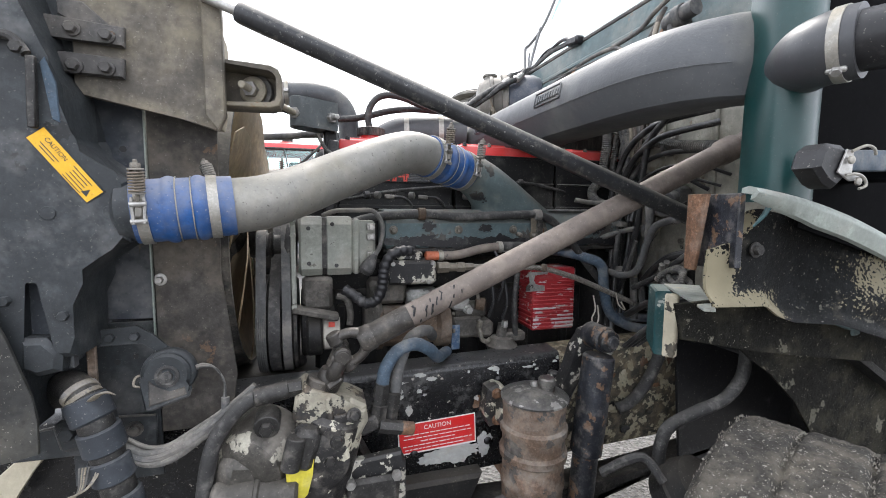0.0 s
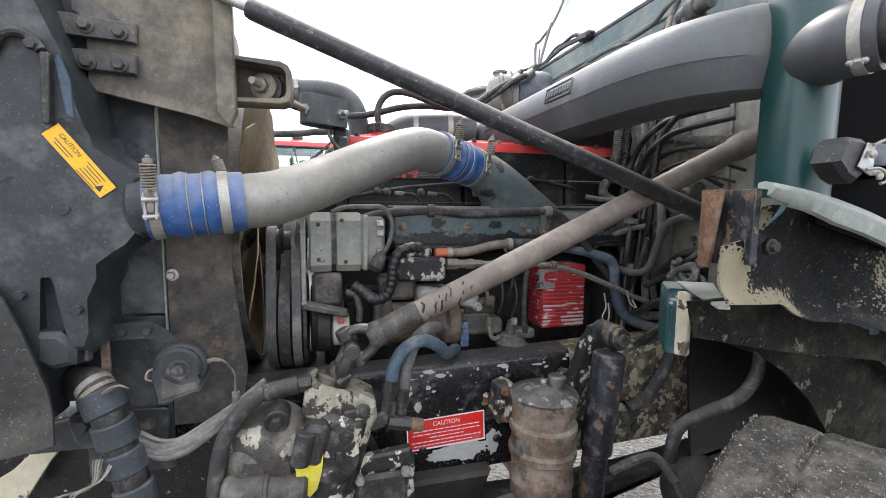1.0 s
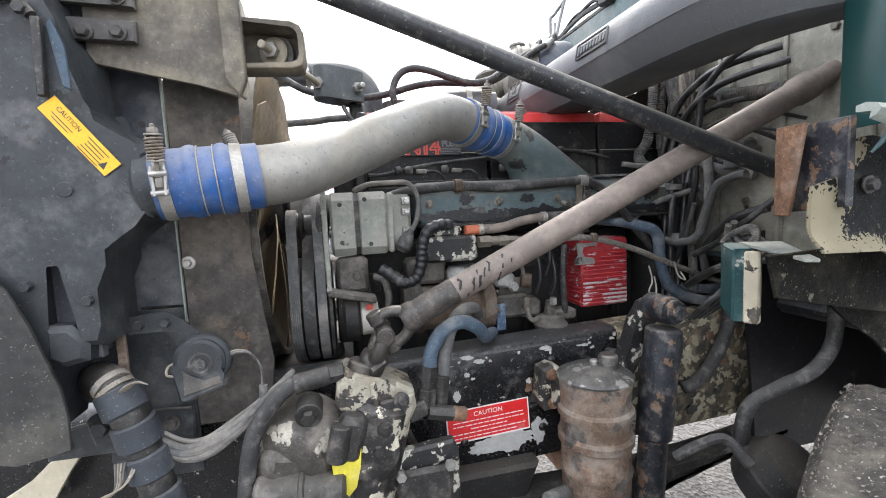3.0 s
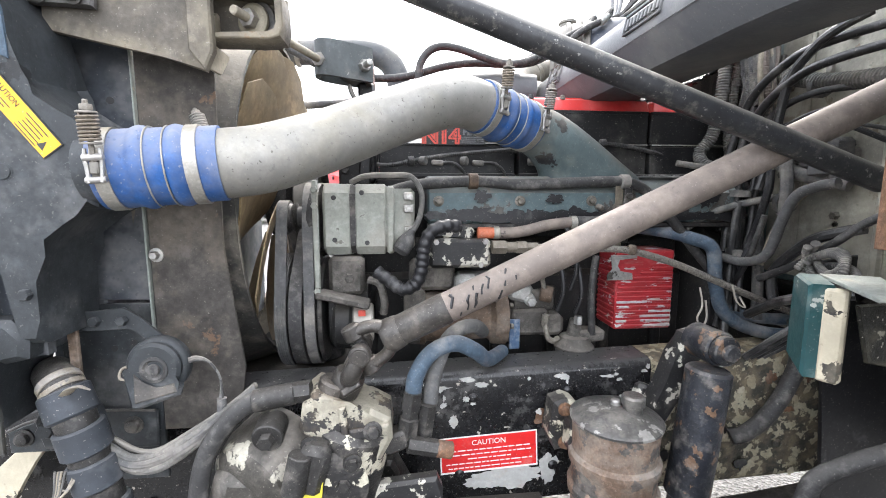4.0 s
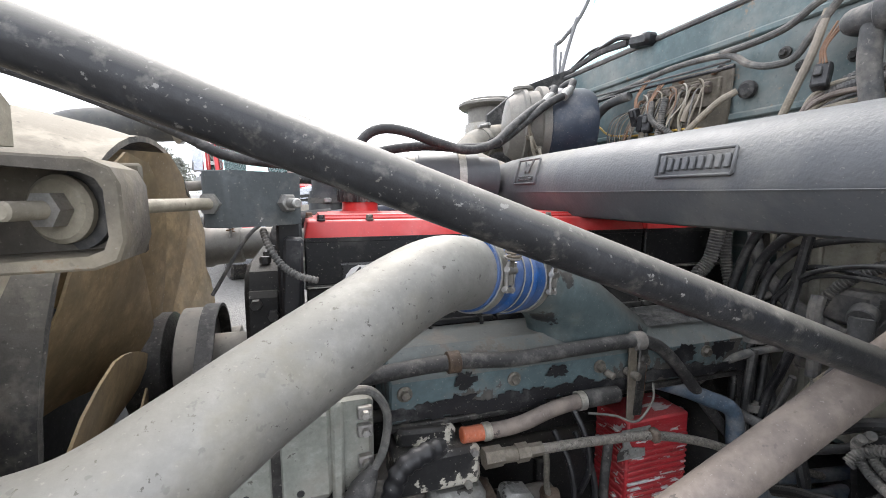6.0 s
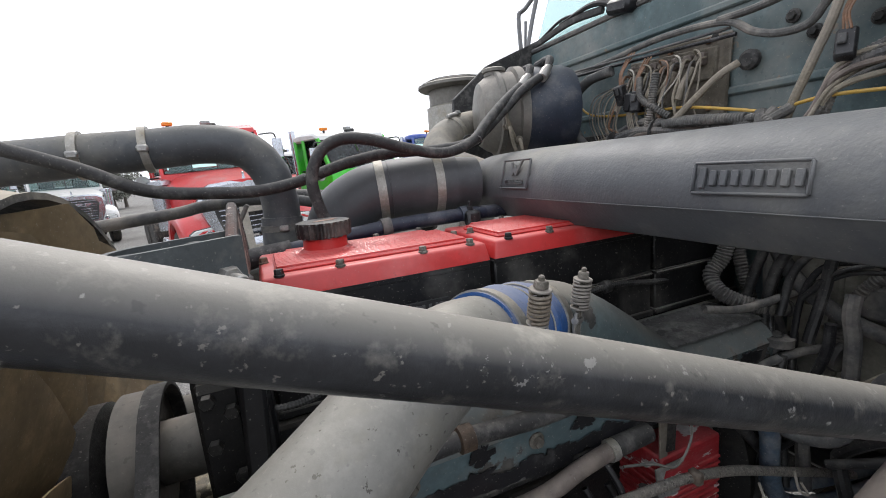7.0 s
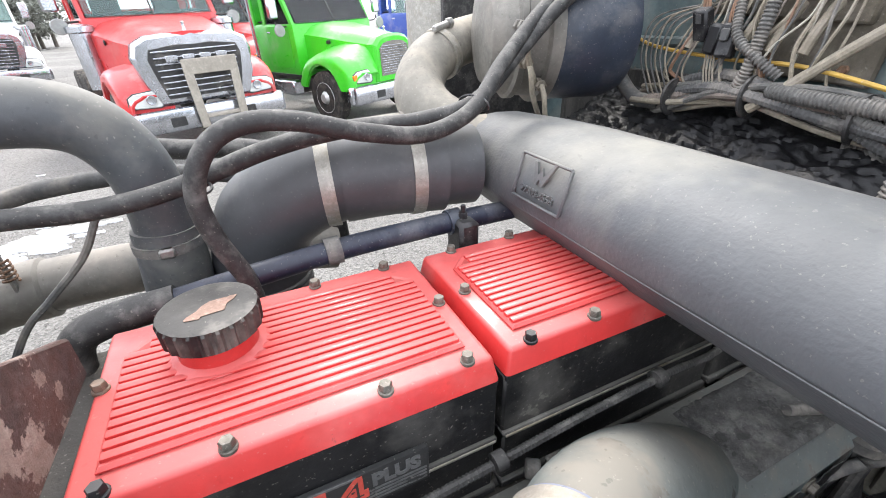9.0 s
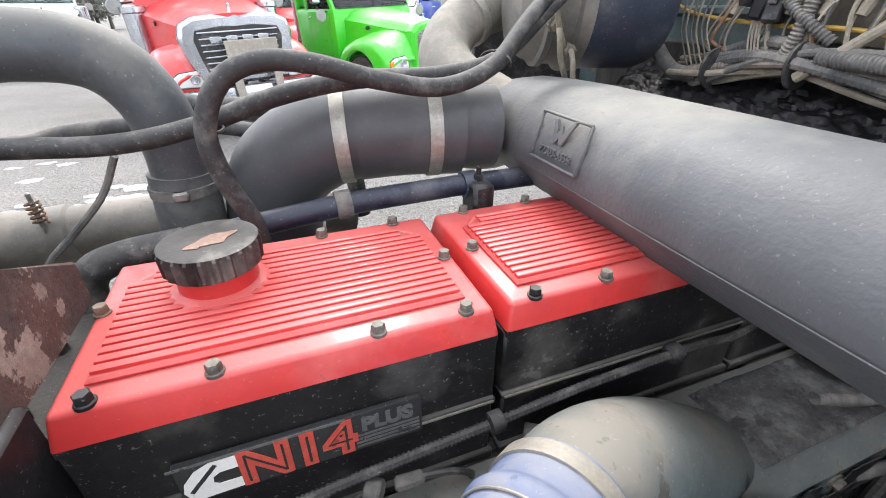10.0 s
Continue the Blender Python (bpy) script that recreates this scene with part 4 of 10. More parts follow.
pump = thing("fuel_pump", (0.47, 1.27, 0.98), "oily dark gear fuel pump with fittings", "fuel pump")
bm = obm()
add_box(bm, (0.44, 1.262, 1.035), (0.095, 0.08, 0.07), bev=0.01)
add_cyl(bm, (0.40, 1.25, 1.085), (0.50, 1.25, 1.085), 0.027)
add_box(bm, (0.50, 1.27, 1.02), (0.07, 0.07, 0.055), bev=0.012)
part("pump_body", bm, m_cast, pump)
bm = obm()
add_box(bm, (0.398, 1.212, 1.01), (0.026, 0.004, 0.075), bev=0.001)
part("data_plate", bm, m_lab, pump, "scratched blue data plate")
bm = obm()
add_cyl(bm, (0.432, 1.225, 1.10), (0.432, 1.195, 1.095), 0.014)
add_hex(bm, (0.432, 1.20, 1.095), (0, -1, 0), 0.012, 0.016)
add_box(bm, (0.41, 1.225, 1.115), (0.055, 0.05, 0.045), (0, 12, 0), 0.008)
part("valve", bm, m_silver, pump, "light metal valve with a hex plug")
bm = obm()
add_cyl(bm, (0.463, 1.22, 1.11), (0.49, 1.212, 1.105), 0.02, 18)
part("cap", bm, m_brown, pump, "rust-red plastic cap")
bm = obm()
add_tube(bm, [(0.47, 1.215, 1.045), (0.472, 1.20, 1.03), (0.476, 1.195, 1.005), (0.49, 1.195, 0.995), (0.505, 1.2, 1.0)], 0.007, 8)
add_cyl(bm, (0.47, 1.205, 1.03), (0.472, 1.20, 1.06), 0.009, 8)
part("fitting", bm, m_bolt, pump, "bent pipe fitting")

filt = thing("fuel_filter", (0.56, 1.235, 0.90), "black spin-on filter under an oily cast head", "filter")
bm = add_lathe(obm(), (0.56, 1.235, 0.86), (0, 0, 1), [(0, 0.035), (0.008, 0.044), (0.09, 0.045), (0.098, 0.047), (0.102, 0.047), (0.106, 0.04)], 32)
part("canister", bm, m_black, filt)
bm = obm()
add_lathe(bm, (0.56, 1.235, 0.962), (0, 0, 1), [(0, 0.049), (0.006, 0.05), (0.012, 0.044), (0.03, 0.036), (0.034, 0.02), (0.075, 0.012)], 32)
add_box(bm, (0.60, 1.24, 0.995), (0.07, 0.05, 0.03), bev=0.006)
part("filter_head", bm, m_cast, filt)
bm = obm()
add_hex(bm, (0.56, 1.215, 1.03), (0, 0, 1), 0.011, 0.02)
part("plug", bm, m_steel, filt)

# ---- red finned control box ----
ecm = thing("control_module", (0.745, 1.28, 1.0), "flaking red finned aluminium control module on the engine side", "control module")
bm = obm()
add_box(bm, (0.745, 1.29, 1.105), (0.155, 0.10, 0.205), bev=0.004)
part("case", bm, m_redbox, ecm)
for k in range(13):
    z = 1.012 + 0.0125 * k
    w = 0.148 if k < 10 else (0.148 - 0.03 * (k - 9))
    bm = add_box(obm(), (0.745 + (0.148 - w) / 2, 1.2385, z), (w, 0.006, 0.0062), bev=0.0015)
    part("fin", bm, m_redpeel if k < 6 else m_redbox, ecm)
for k in range(12):
    bm = add_box(obm(), (0.6655, 1.29, 1.016 + 0.0145 * k), (0.005, 0.088, 0.0062), bev=0.0015)
    part("side_fin", bm, m_redbox, ecm)
part("hose_strap", xz(obm(), [(0.651, 1.222), (0.669, 1.222), (0.668, 1.376), (0.660, 1.386), (0.648, 1.378)], 1.228, 0.004, 0.001), m_brass, ecm, "dull brass-brown strap up to the manifold")
part("strap_clip", xz(obm(), [(0.676, 1.262), (0.694, 1.262), (0.697, 1.335), (0.686, 1.345), (0.677, 1.335)], 1.232, 0.006, 0.001), m_rusty, ecm, "rusty drilled clip")
bm = xz(obm(), [(0.648, 1.197), (0.718, 1.197), (0.718, 1.189), (0.672, 1.186), (0.667, 1.17), (0.675, 1.156), (0.707, 1.151), (0.709, 1.134), (0.641, 1.133), (0.641, 1.148), (0.654, 1.162)], 1.2345, 0.003, 0.0006)
part("bare_patch", bm, m_silver, ecm, "bare scraped aluminium patch")
for x, z in ((0.828, 1.02), (0.828, 1.19)):
    bm = add_hex(obm(), (x, 1.275, z), (1, 0, 0), 0.009, 0.014)
    part("bolt", bm, m_steel, ecm)

m_liner = surface("streaked_dark_panel", (0.035, 0.034, 0.032), 0.7, 0, 0.35, 8, 0.3, ((0.15, 0.14, 0.125), 0.45, 6), ((0.10, 0.09, 0.08), 0.1, 12), stretch=(1, 3, 0.5))
m_dustwall = surface("beige_dusted_panel", (0.34, 0.325, 0.275), 0.75, 0, 0.3, 6, 0.3, ((0.44, 0.405, 0.32), 0.55, 6), ((0.16, 0.13, 0.10), 0.2, 14), speck=0.4)
m_chromebar = surface("dull_mirror_tube", (0.20, 0.20, 0.20), 0.5, 0.4, 0.1, 5, 0.0)

# ---- intake duct across the engine bay ----
duct = thing("intake_duct", (0.72, 1.2, 1.61), "dusty black moulded intake duct crossing the engine bay", "air duct")
SEC = [(0.662, 1.607), (0.650, 1.611), (0.6075, 1.660), (0.6045, 1.668), (0.607, 1.700), (0.622, 1.732), (0.650, 1.753), (0.690, 1.766), (0.735, 1.769), (0.785, 1.758),
       (0.820, 1.735), (0.840, 1.700), (0.842, 1.664), (0.825, 1.634), (0.795, 1.612), (0.72, 1.606)]


def duct_ring(bm, y, dx=0.0, k=1.0, kz=1.0):
    return [bm.verts.new((0.724 + (x - 0.724) * k + dx, y, 1.69 + (z - 1.69) * kz)) for x, z in SEC]


bm = obm()
rows = []
for y, dx, k, kz in ((0.60, 0.168, 0.98, 0.98), (0.625, 0.112, 1, 1), (0.655, 0.070, 1, 1), (0.70, 0.036, 1, 1), (0.75, 0.016, 1, 1), (0.81, 0.005, 1, 1), (0.88, 0.0, 1, 1), (0.95, 0, 1, 1), (1.1, 0, 1, 1), (1.3, 0, 1, 1), (1.5, 0, 1, 1), (1.64, 0, 0.99, 1),
                     (1.72, -0.005, 0.95, 0.98), (1.80, -0.012, 0.86, 0.93), (1.85, -0.02, 0.70, 0.82), (1.875, -0.02, 0.4, 0.5)):
    rows.append(duct_ring(bm, y, dx, k, kz))
for a, b in zip(rows, rows[1:]):
    for k in range(len(SEC)):
        bm.faces.new((a[k], a[(k + 1) % len(SEC)], b[(k + 1) % len(SEC)], b[k]))
bm.faces.new(rows[0]), bm.faces.new(rows[-1][::-1])
part("shell", bm, m_duct, duct, angle=0.5)
bm = obm()
add_tube(bm, [(0.7155, 0.625, 1.664), (0.6735, 0.655, 1.664), (0.6395, 0.70, 1.664), (0.6195, 0.75, 1.664), (0.6085, 0.81, 1.664), (0.6035, 0.95, 1.664), (0.6035, 1.1, 1.664), (0.6035, 1.4, 1.664), (0.609, 1.7, 1.665)], 0.0009, 6, 6)
part("mould_seam", bm, m_duct, duct)


def raised_plate(y0, y1, z0, z1, tilt, bars, name):
    """A framed moulding on the duct's face; the face leans by tilt."""
    zc, yc = (z0 + z1) / 2, (y0 + y1) / 2
    w, h = abs(y1 - y0), abs(z1 - z0)
    xc = 0.6065 if zc < 1.708 else 0.6105
    M = Matrix.Translation((xc, yc, zc)) @ Matrix.Rotation(radians(tilt), 4, "Y") @ Matrix.Rotation(radians(-90), 4, "Z") @ Matrix.Rotation(radians(90), 4, "X")
    bm = obm()
    t = 0.004
    for c, s in (((0, h / 2, 0), (w, t, 0.006)), ((0, -h / 2, 0), (w, t, 0.006)), ((w / 2, 0, 0), (t, h, 0.006)), ((-w / 2, 0, 0), (t, h, 0.006))):
        add_box(bm, c, s, bev=0.0015)
    bmesh.ops.transform(bm, matrix=M, verts=bm.verts)
    part(name + "_frame", bm, m_duct, duct, "raised moulded border")
    for c, s in bars:
        bm = add_box(obm(), c, s, bev=0.0012)
        bmesh.ops.transform(bm, matrix=M, verts=bm.verts)
        part(name + "_bar", bm, m_duct, duct)
    return M


bars = [((-0.052 + 0.0135 * k, 0.0, 0.001), (0.0085, 0.019 if k else 0.026, 0.005)) for k in range(9)]
raised_plate(1.015, 1.145, 1.685, 1.722, 12, bars, "maker_plate")
MW = raised_plate(1.522, 1.626, 1.684, 1.746, 16, [], "emblem_plate")
zig = add_prism(obm(), [(-0.020, 0.026), (-0.013, 0.026), (-0.006, 0.008), (0.000, 0.020), (0.006, 0.008), (0.020, 0.030), (0.026, 0.030), (0.008, -0.004), (0.003, -0.004), (-0.001, 0.006), (-0.005, -0.004), (-0.010, -0.004)], (0, 0, -0.001), (1, 0, 0), (0, 1, 0), 0.004, 0.0006)
bmesh.ops.transform(zig, matrix=MW, verts=zig.verts)
part("emblem_zigzag", zig, m_duct, duct, "plain raised zigzag")
lettering("part_number", "22303-3558", 0.0155, MW @ Matrix.Translation((0, -0.022, 0.001)), m_duct, duct, 0.0018, 0.95)

# coupling and elbow down to the turbocharger
elb = thing("intake_elbow", (0.30, 1.81, 1.55), "black rubber intake elbow with two steel band clamps", "air duct")
bm = obm()
add_tube(bm, [(0.60, 1.755, 1.695), (0.52, 1.765, 1.70), (0.42, 1.785, 1.70), (0.34, 1.80, 1.69), (0.27, 1.815, 1.645), (0.245, 1.82, 1.57), (0.245, 1.82, 1.50)], [0.066, 0.067, 0.070, 0.074, 0.076, 0.075, 0.072], 36, 8)
part("rubber_elbow", bm, m_smoothrub, elb)
bm = add_tube(obm(), [(0.545, 1.76, 1.698), (0.46, 1.776, 1.701), (0.385, 1.79, 1.698)], 0.0735, 36, 6)
part("coupling", bm, m_smoothrub, elb)
for c, dd in (((0.505, 1.768, 1.7005), (-1, 0.17, 0)), ((0.372, 1.794, 1.697), (-1, 0.2, -0.05))):
    bm = add_lathe(obm(), Vector(c) + Vector(dd) * 0.006, dd, [(-0.010, 0.0735), (-0.010, 0.0765), (0.010, 0.0765), (0.010, 0.0735)], 40)
    part("band_clamp", bm, m_clamp, elb, "bright steel band clamp")
bm = obm()
for k in range(3):
    add_lathe(bm, (0.245, 1.82, 1.535 - 0.012 * k), (0, 0, 1), [(0, 0.073), (0.002, 0.076), (0.006, 0.076), (0.008, 0.073)], 36)
part("rib", bm, m_duct, elb)

elb2 = thing("air_cleaner_elbow", (0.66, 1.92, 1.72), "dust-covered grey elbow between duct and air cleaner", "air duct")
bm = add_tube(obm(), [(0.68, 1.80, 1.69), (0.655, 1.86, 1.71), (0.615, 1.94, 1.745), (0.615, 2.0, 1.785), (0.66, 2.05, 1.83), (0.74, 2.09, 1.86), (0.86, 2.14, 1.88)], [0.054, 0.055, 0.055, 0.053, 0.051, 0.05, 0.05], 32, 8)
part("elbow", bm, m_tandust, elb2)
bm = add_lathe(obm(), (0.69, 2.064, 1.842), (0.85, 0.40, 0.33), [(0, 0.051), (0, 0.0545), (0.018, 0.0545), (0.018, 0.051)], 36)
part("band_clamp", bm, m_clamp, elb2)
bm = obm()
add_cyl(bm, (0.67, 2.04, 1.895), (0.71, 2.055, 1.905), 0.007, 10)
add_hex(bm, (0.71, 2.055, 1.905), (1, 0.4, 0.2), 0.011, 0.012)
part("clamp_screw", bm, m_steel, elb2)
crp = thing("crossover_pipe", (0.55, 1.98, 1.72), "dust-caked tan crossover pipe with a bolted clamp", "pipe")
part("pipe", add_tube(obm(), [(0.30, 2.0, 1.68), (0.40, 2.0, 1.705), (0.50, 1.985, 1.715), (0.60, 1.95, 1.72), (0.66, 1.92, 1.72)], [0.028, 0.03, 0.03, 0.034, 0.036], 20, 6), m_tandust, crp)
part("clamp", add_lathe(obm(), (0.565, 1.962, 1.718), (1, -0.3, 0.05), [(-0.009, 0.034), (-0.009, 0.038), (0.009, 0.038), (0.009, 0.034)], 24), m_canlid, crp)
part("bolt", add_cyl(obm(), (0.555, 1.925, 1.735), (0.575, 1.925, 1.765), 0.005, 10), m_darksteel, crp)

# ---- canister on the far side ----
can = thing("surge_canister", (0.92, 1.93, 1.78), "dark dusty horizontal canister with grey banded lid", "canister")
CA, CD = Vector((0.755, 1.965, 1.885)), Vector((0.95, -0.28, 0.0)).normalized()
bm = add_lathe(obm(), CA + CD * 0.11, CD, [(0, 0.122), (0.015, 0.130), (0.13, 0.130), (0.155, 0.121), (0.165, 0.09)], 48)
part("barrel", bm, m_canister, can)
bm = add_lathe(obm(), CA, CD, [(-0.02, 0.06), (-0.012, 0.092), (0.01, 0.108), (0.03, 0.116), (0.034, 0.125), (0.046, 0.125), (0.050, 0.119), (0.085, 0.121), (0.088, 0.134), (0.112, 0.134), (0.116, 0.122)], 48)
part("lid", bm, m_canlid, can, "grey ribbed steel lid")
bm = obm()
add_lathe(bm, CA + CD * 0.06 + Vector((-0.02, 0, 0.11)), (0, 0, 1), [(0, 0.03), (0.010, 0.03), (0.012, 0.035), (0.020, 0.035), (0.024, 0.028)], 24)
part("filler", bm, m_canlid, can)
for k, (dx, dz) in enumerate(((0.00, 0.015), (0.012, -0.045), (0.04, -0.085))):
    bm = obm()
    p = CA + CD * (0.02 + dx) + Vector((-0.02, -0.105, dz))
    add_cyl(bm, p + Vector((0.02, 0.05, 0)), p + Vector((-0.008, -0.03, 0)), 0.009, 14)
    add_hex(bm, p, (-0.3, -0.9, 0), 0.013, 0.012)
    add_hex(bm, p + Vector((-0.006, -0.022, 0)), (-0.3, -0.9, 0), 0.011, 0.009)
    part("fitting", bm, m_canlid if k == 0 else m_brass, can, "threaded dirty brass fitting")
    bm = add_tube(obm(), [p + Vector((-0.008, -0.03, 0)), p + Vector((-0.02, -0.055, -0.015)), p + Vector((-0.01, -0.05, -0.05)), p + Vector((0.02, -0.03, -0.09)), p + Vector((0.05, 0.0, -0.11))], 0.005, 8)
    part("capillary", bm, m_wire, can)

# ---- cowl panel, external air cleaner, cab and windscreen ----
cab = thing("truck_cab", (1.6, 1.5, 1.0), "dusty dark green truck cab with firewall and windscreen", "truck cab")
bm = add_box(obm(), (1.165, 1.46, 1.63), (0.03, 1.62, 1.02), bev=0.006)
firewall = part("firewall", bm, m_greenold, cab, "dusty green firewall with pressed ribs and bolts")
for z in (1.36, 1.52, 1.86, 2.055):
    part("pressed_rib", add_box(obm(), (1.147, 1.46, z), (0.012, 1.5, 0.02), bev=0.005), m_greenold, firewall)
for k, (y, z) in enumerate([(1.30, 1.945), (1.20, 1.94), (1.16, 1.99), (1.34, 1.985), (1.02, 1.92), (0.98, 2.01), (1.10, 1.84), (1.0, 1.80), (1.5, 1.99), (1.62, 1.97), (1.05, 1.66), (1.18, 1.70), (1.30, 1.58), (1.10, 1.46), (1.22, 1.44), (1.0, 1.58), (1.34, 1.44), (1.25, 1.30), (1.12, 1.28)]):
    bm = obm()
    add_lathe(bm, (1.146, y, z), (-1, 0, 0), [(0, 0.014), (0.004, 0.014), (0.006, 0.011)], 12)
    add_hex(bm, (1.142, y, z), (-1, 0, 0), 0.009, 0.009)
    part("bolt", bm, m_darksteel, firewall)
SW = [(1.15, 2.14), (1.19, 2.14), (1.47, 2.92), (1.43, 2.92)]
for y, w in ((0.73, 0.05),):
    part("windscreen_pillar", add_prism(obm(), SW, (0, y, 0), (1, 0, 0), (0, 0, 1), w, 0.004), m_green, cab)
glass = bpy.data.materials.new("windscreen_glass")
glass.use_nodes = True
gp = glass.node_tree.nodes["Principled BSDF"]
gp.inputs["Base Color"].default_value = (0.40, 0.56, 0.54, 1)
gp.inputs["Roughness"].default_value = 0.06
gp.inputs["Transmission Weight"].default_value = 0.9
gp.inputs["Specular IOR Level"].default_value = 0.8
bm = add_prism(obm(), [(1.168, 2.145), (1.174, 2.145), (1.450, 2.91), (1.444, 2.91)], (0, 2.26, 0), (1, 0, 0), (0, 0, 1), 1.53, 0)
part("windscreen", bm, glass, cab, "greenish windscreen glass").visible_shadow = False
bm = add_tube(obm(), [(1.160, 2.29, 2.152), (1.158, 2.2, 2.15), (1.158, 1.4, 2.148), (1.158, 0.78, 2.148)], 0.010, 8)
part("windscreen_seal", bm, m_rubber2, cab)
part("roof", add_box(obm(), (2.1, 1.5, 2.98), (1.4, 1.7, 0.14), bev=0.04), m_green, cab)
for y in (0.70, 2.30):
    part("side_wall", add_box(obm(), (2.0, y, 1.73), (1.64, 0.05, 0.84), bev=0.02), m_green, cab)
part("rear_wall", add_box(obm(), (2.8, 1.5, 1.55), (0.05, 1.6, 1.2), bev=0.02), m_green, cab)
for y in (0.72, 2.28):
    part("rear_pillar", add_box(obm(), (2.79, y, 2.52), (0.07, 0.06, 0.84), bev=0.01), m_green, cab)
part("floor", add_box(obm(), (2.0, 1.525, 1.0), (1.64, 1.50, 0.05), bev=0.02), m_black, cab)
bm = obm()
add_tube(bm, [(1.145, 1.80, 2.165), (1.15, 1.92, 2.205), (1.165, 2.10, 2.20)], [0.012, 0.009, 0.006], 8)
add_box(bm, (1.14, 1.79, 2.155), (0.05, 0.09, 0.04), (10, 0, 0), 0.010)
wip = part("wiper", bm, m_black, cab, "black wiper arm and blade")
part("blade", add_tube(obm(), [(1.155, 1.88, 2.178), (1.16, 2.05, 2.19), (1.165, 2.30, 2.165)], 0.008, 8, flat=1.6), m_rubber, wip)
part("bridge", add_tube(obm(), [(1.155, 1.95, 2.19), (1.16, 2.08, 2.212), (1.165, 2.22, 2.182)], 0.005, 8), m_black, wip)
bm = obm()
add_tube(bm, [(1.20, 2.40, 2.15), (1.20, 2.41, 2.32), (1.21, 2.40, 2.345), (1.22, 2.37, 2.36), (1.27, 2.30, 2.46), (1.36, 2.22, 2.75)], 0.009, 8)
add_tube(bm, [(1.19, 2.35, 2.16), (1.22, 2.34, 2.30), (1.25, 2.32, 2.43)], 0.009, 8)
add_tube(bm, [(1.20, 2.375, 2.16), (1.21, 2.375, 2.30)], 0.006, 8)
part("mirror_arm", bm, m_chromebar, cab, "thin bright mirror arm")

# dark streaked panel laid over the lower part of the firewall
hs_ = thing("dark_firewall_panel", (1.14, 1.6, 1.6), "streaked near-black panel over the lower firewall", "liner")
part("sheet", add_box(obm(), (1.141, 1.81, 1.615), (0.012, 0.72, 0.37), bev=0.003), m_liner, hs_)
# dark block added so no sky shows through the shaded gap
part("gap_block", add_box(obm(), (1.118, 1.74, 1.47), (0.02, 0.60, 0.33), bev=0.006), m_liner, hs_, "added dark block closing the gap behind the engine")
for y in (1.5, 1.6, 1.85, 2.05):
    part("washer", add_lathe(obm(), (1.1345, y, 1.74), (-1, 0, 0), [(0, 0.014), (0.003, 0.014), (0.004, 0.008)], 14), m_darksteel, hs_)
dog = thing("cowl_inner_panel", (1.14, 1.0, 1.45), "dust-caked beige inner cowl panel on the firewall", "body panel")
part("panel", add_box(obm(), (1.140, 1.01, 1.45), (0.014, 0.60, 0.62), bev=0.004), m_dustwall, dog)
for y in (0.82, 1.02, 1.22):
    part("stiffener", add_box(obm(), (1.128, y, 1.45), (0.014, 0.022, 0.58), bev=0.005), m_dustwall, dog)
for y, z in ((0.9, 1.7), (1.12, 1.7), (1.27, 1.62), (1.27, 1.40), (0.95, 1.33), (1.12, 1.30)):
    part("bolt", add_hex(obm(), (1.133, y, z), (-1, 0, 0), 0.010, 0.010), m_bolt, dog)
# inferred panels, coloured black to keep the shaded cavity below the firewall dark
toe = thing("toe_board", (1.6, 1.46, 1.0), "black toe board and tunnel under the firewall", "floor panel")
part("slope", add_prism(obm(), [(1.15, 1.11), (1.17, 1.12), (1.62, 0.85), (1.62, 0.60), (1.60, 0.60), (1.60, 0.84)], (0, 2.25, 0), (1, 0, 0), (0, 0, 1), 1.55, 0.002), m_castdark, toe)
part("tunnel_side", add_box(obm(), (1.40, 0.785, 1.25), (0.42, 0.02, 0.5), bev=0.003), m_castdark, toe)
gbx = thing("transmission", (1.3, 1.52, 0.7), "dark oily transmission bell housing behind the engine", "transmission")
part("bell_housing", add_lathe(obm(), (0.92, 1.55, 1.02), (1, 0, -0.03), [(0, 0.26), (0.02, 0.30), (0.06, 0.30), (0.10, 0.27), (0.35, 0.22), (0.7, 0.2), (0.72, 0.1)], 36), m_castdark, gbx)
for k in range(10):
    a = 2 * math.pi * k / 10
    part("bolt", add_hex(obm(), (0.985, 1.55 + 0.285 * math.cos(a), 1.02 + 0.285 * math.sin(a)), (1, 0, 0), 0.012, 0.012), m_darksteel, gbx)

cow = thing("cowl_side_panel", (0.9, 0.55, 1.42), "shiny green cowl side panel with rolled front edge", "body panel")
bm = obm()
run = [(0.756, 0.625), (0.742, 0.592), (0.732, 0.566), (0.733, 0.546), (0.744, 0.532), (0.762, 0.526), (0.786, 0.527), (0.810, 0.534), (0.832, 0.548), (0.848, 0.566), (0.856, 0.60)]
inner = [(x + 0.004, y + 0.005) for x, y in run]
add_prism(bm, run + inner[::-1], (0, 0, 1.415), (1, 0, 0), (0, 1, 0), 0.72, 0)
part("panel", bm, m_green, cow, "rolled green front edge sweeping back", 0.7)
# flat black sheet in place of green cowl lying in shade
part("shade_sheet", xz(obm(), [(0.842, 1.37), (1.9, 1.10), (1.9, 2.13), (0.842, 2.13)], 0.576, 0.006, 0.001), m_shadeblack, cow, "near-black sheet standing for the shaded cowl behind the latch")
bm = obm()
path = spline([(0.6705, 0.5368, 1.4326), (0.7048, 0.528, 1.4264), (0.7673, 0.528, 1.4158), (0.8350, 0.528, 1.4), (0.9072, 0.528, 1.3789), (1.0128, 0.528, 1.341), (1.1369, 0.528, 1.2935)], 8)
rows = []
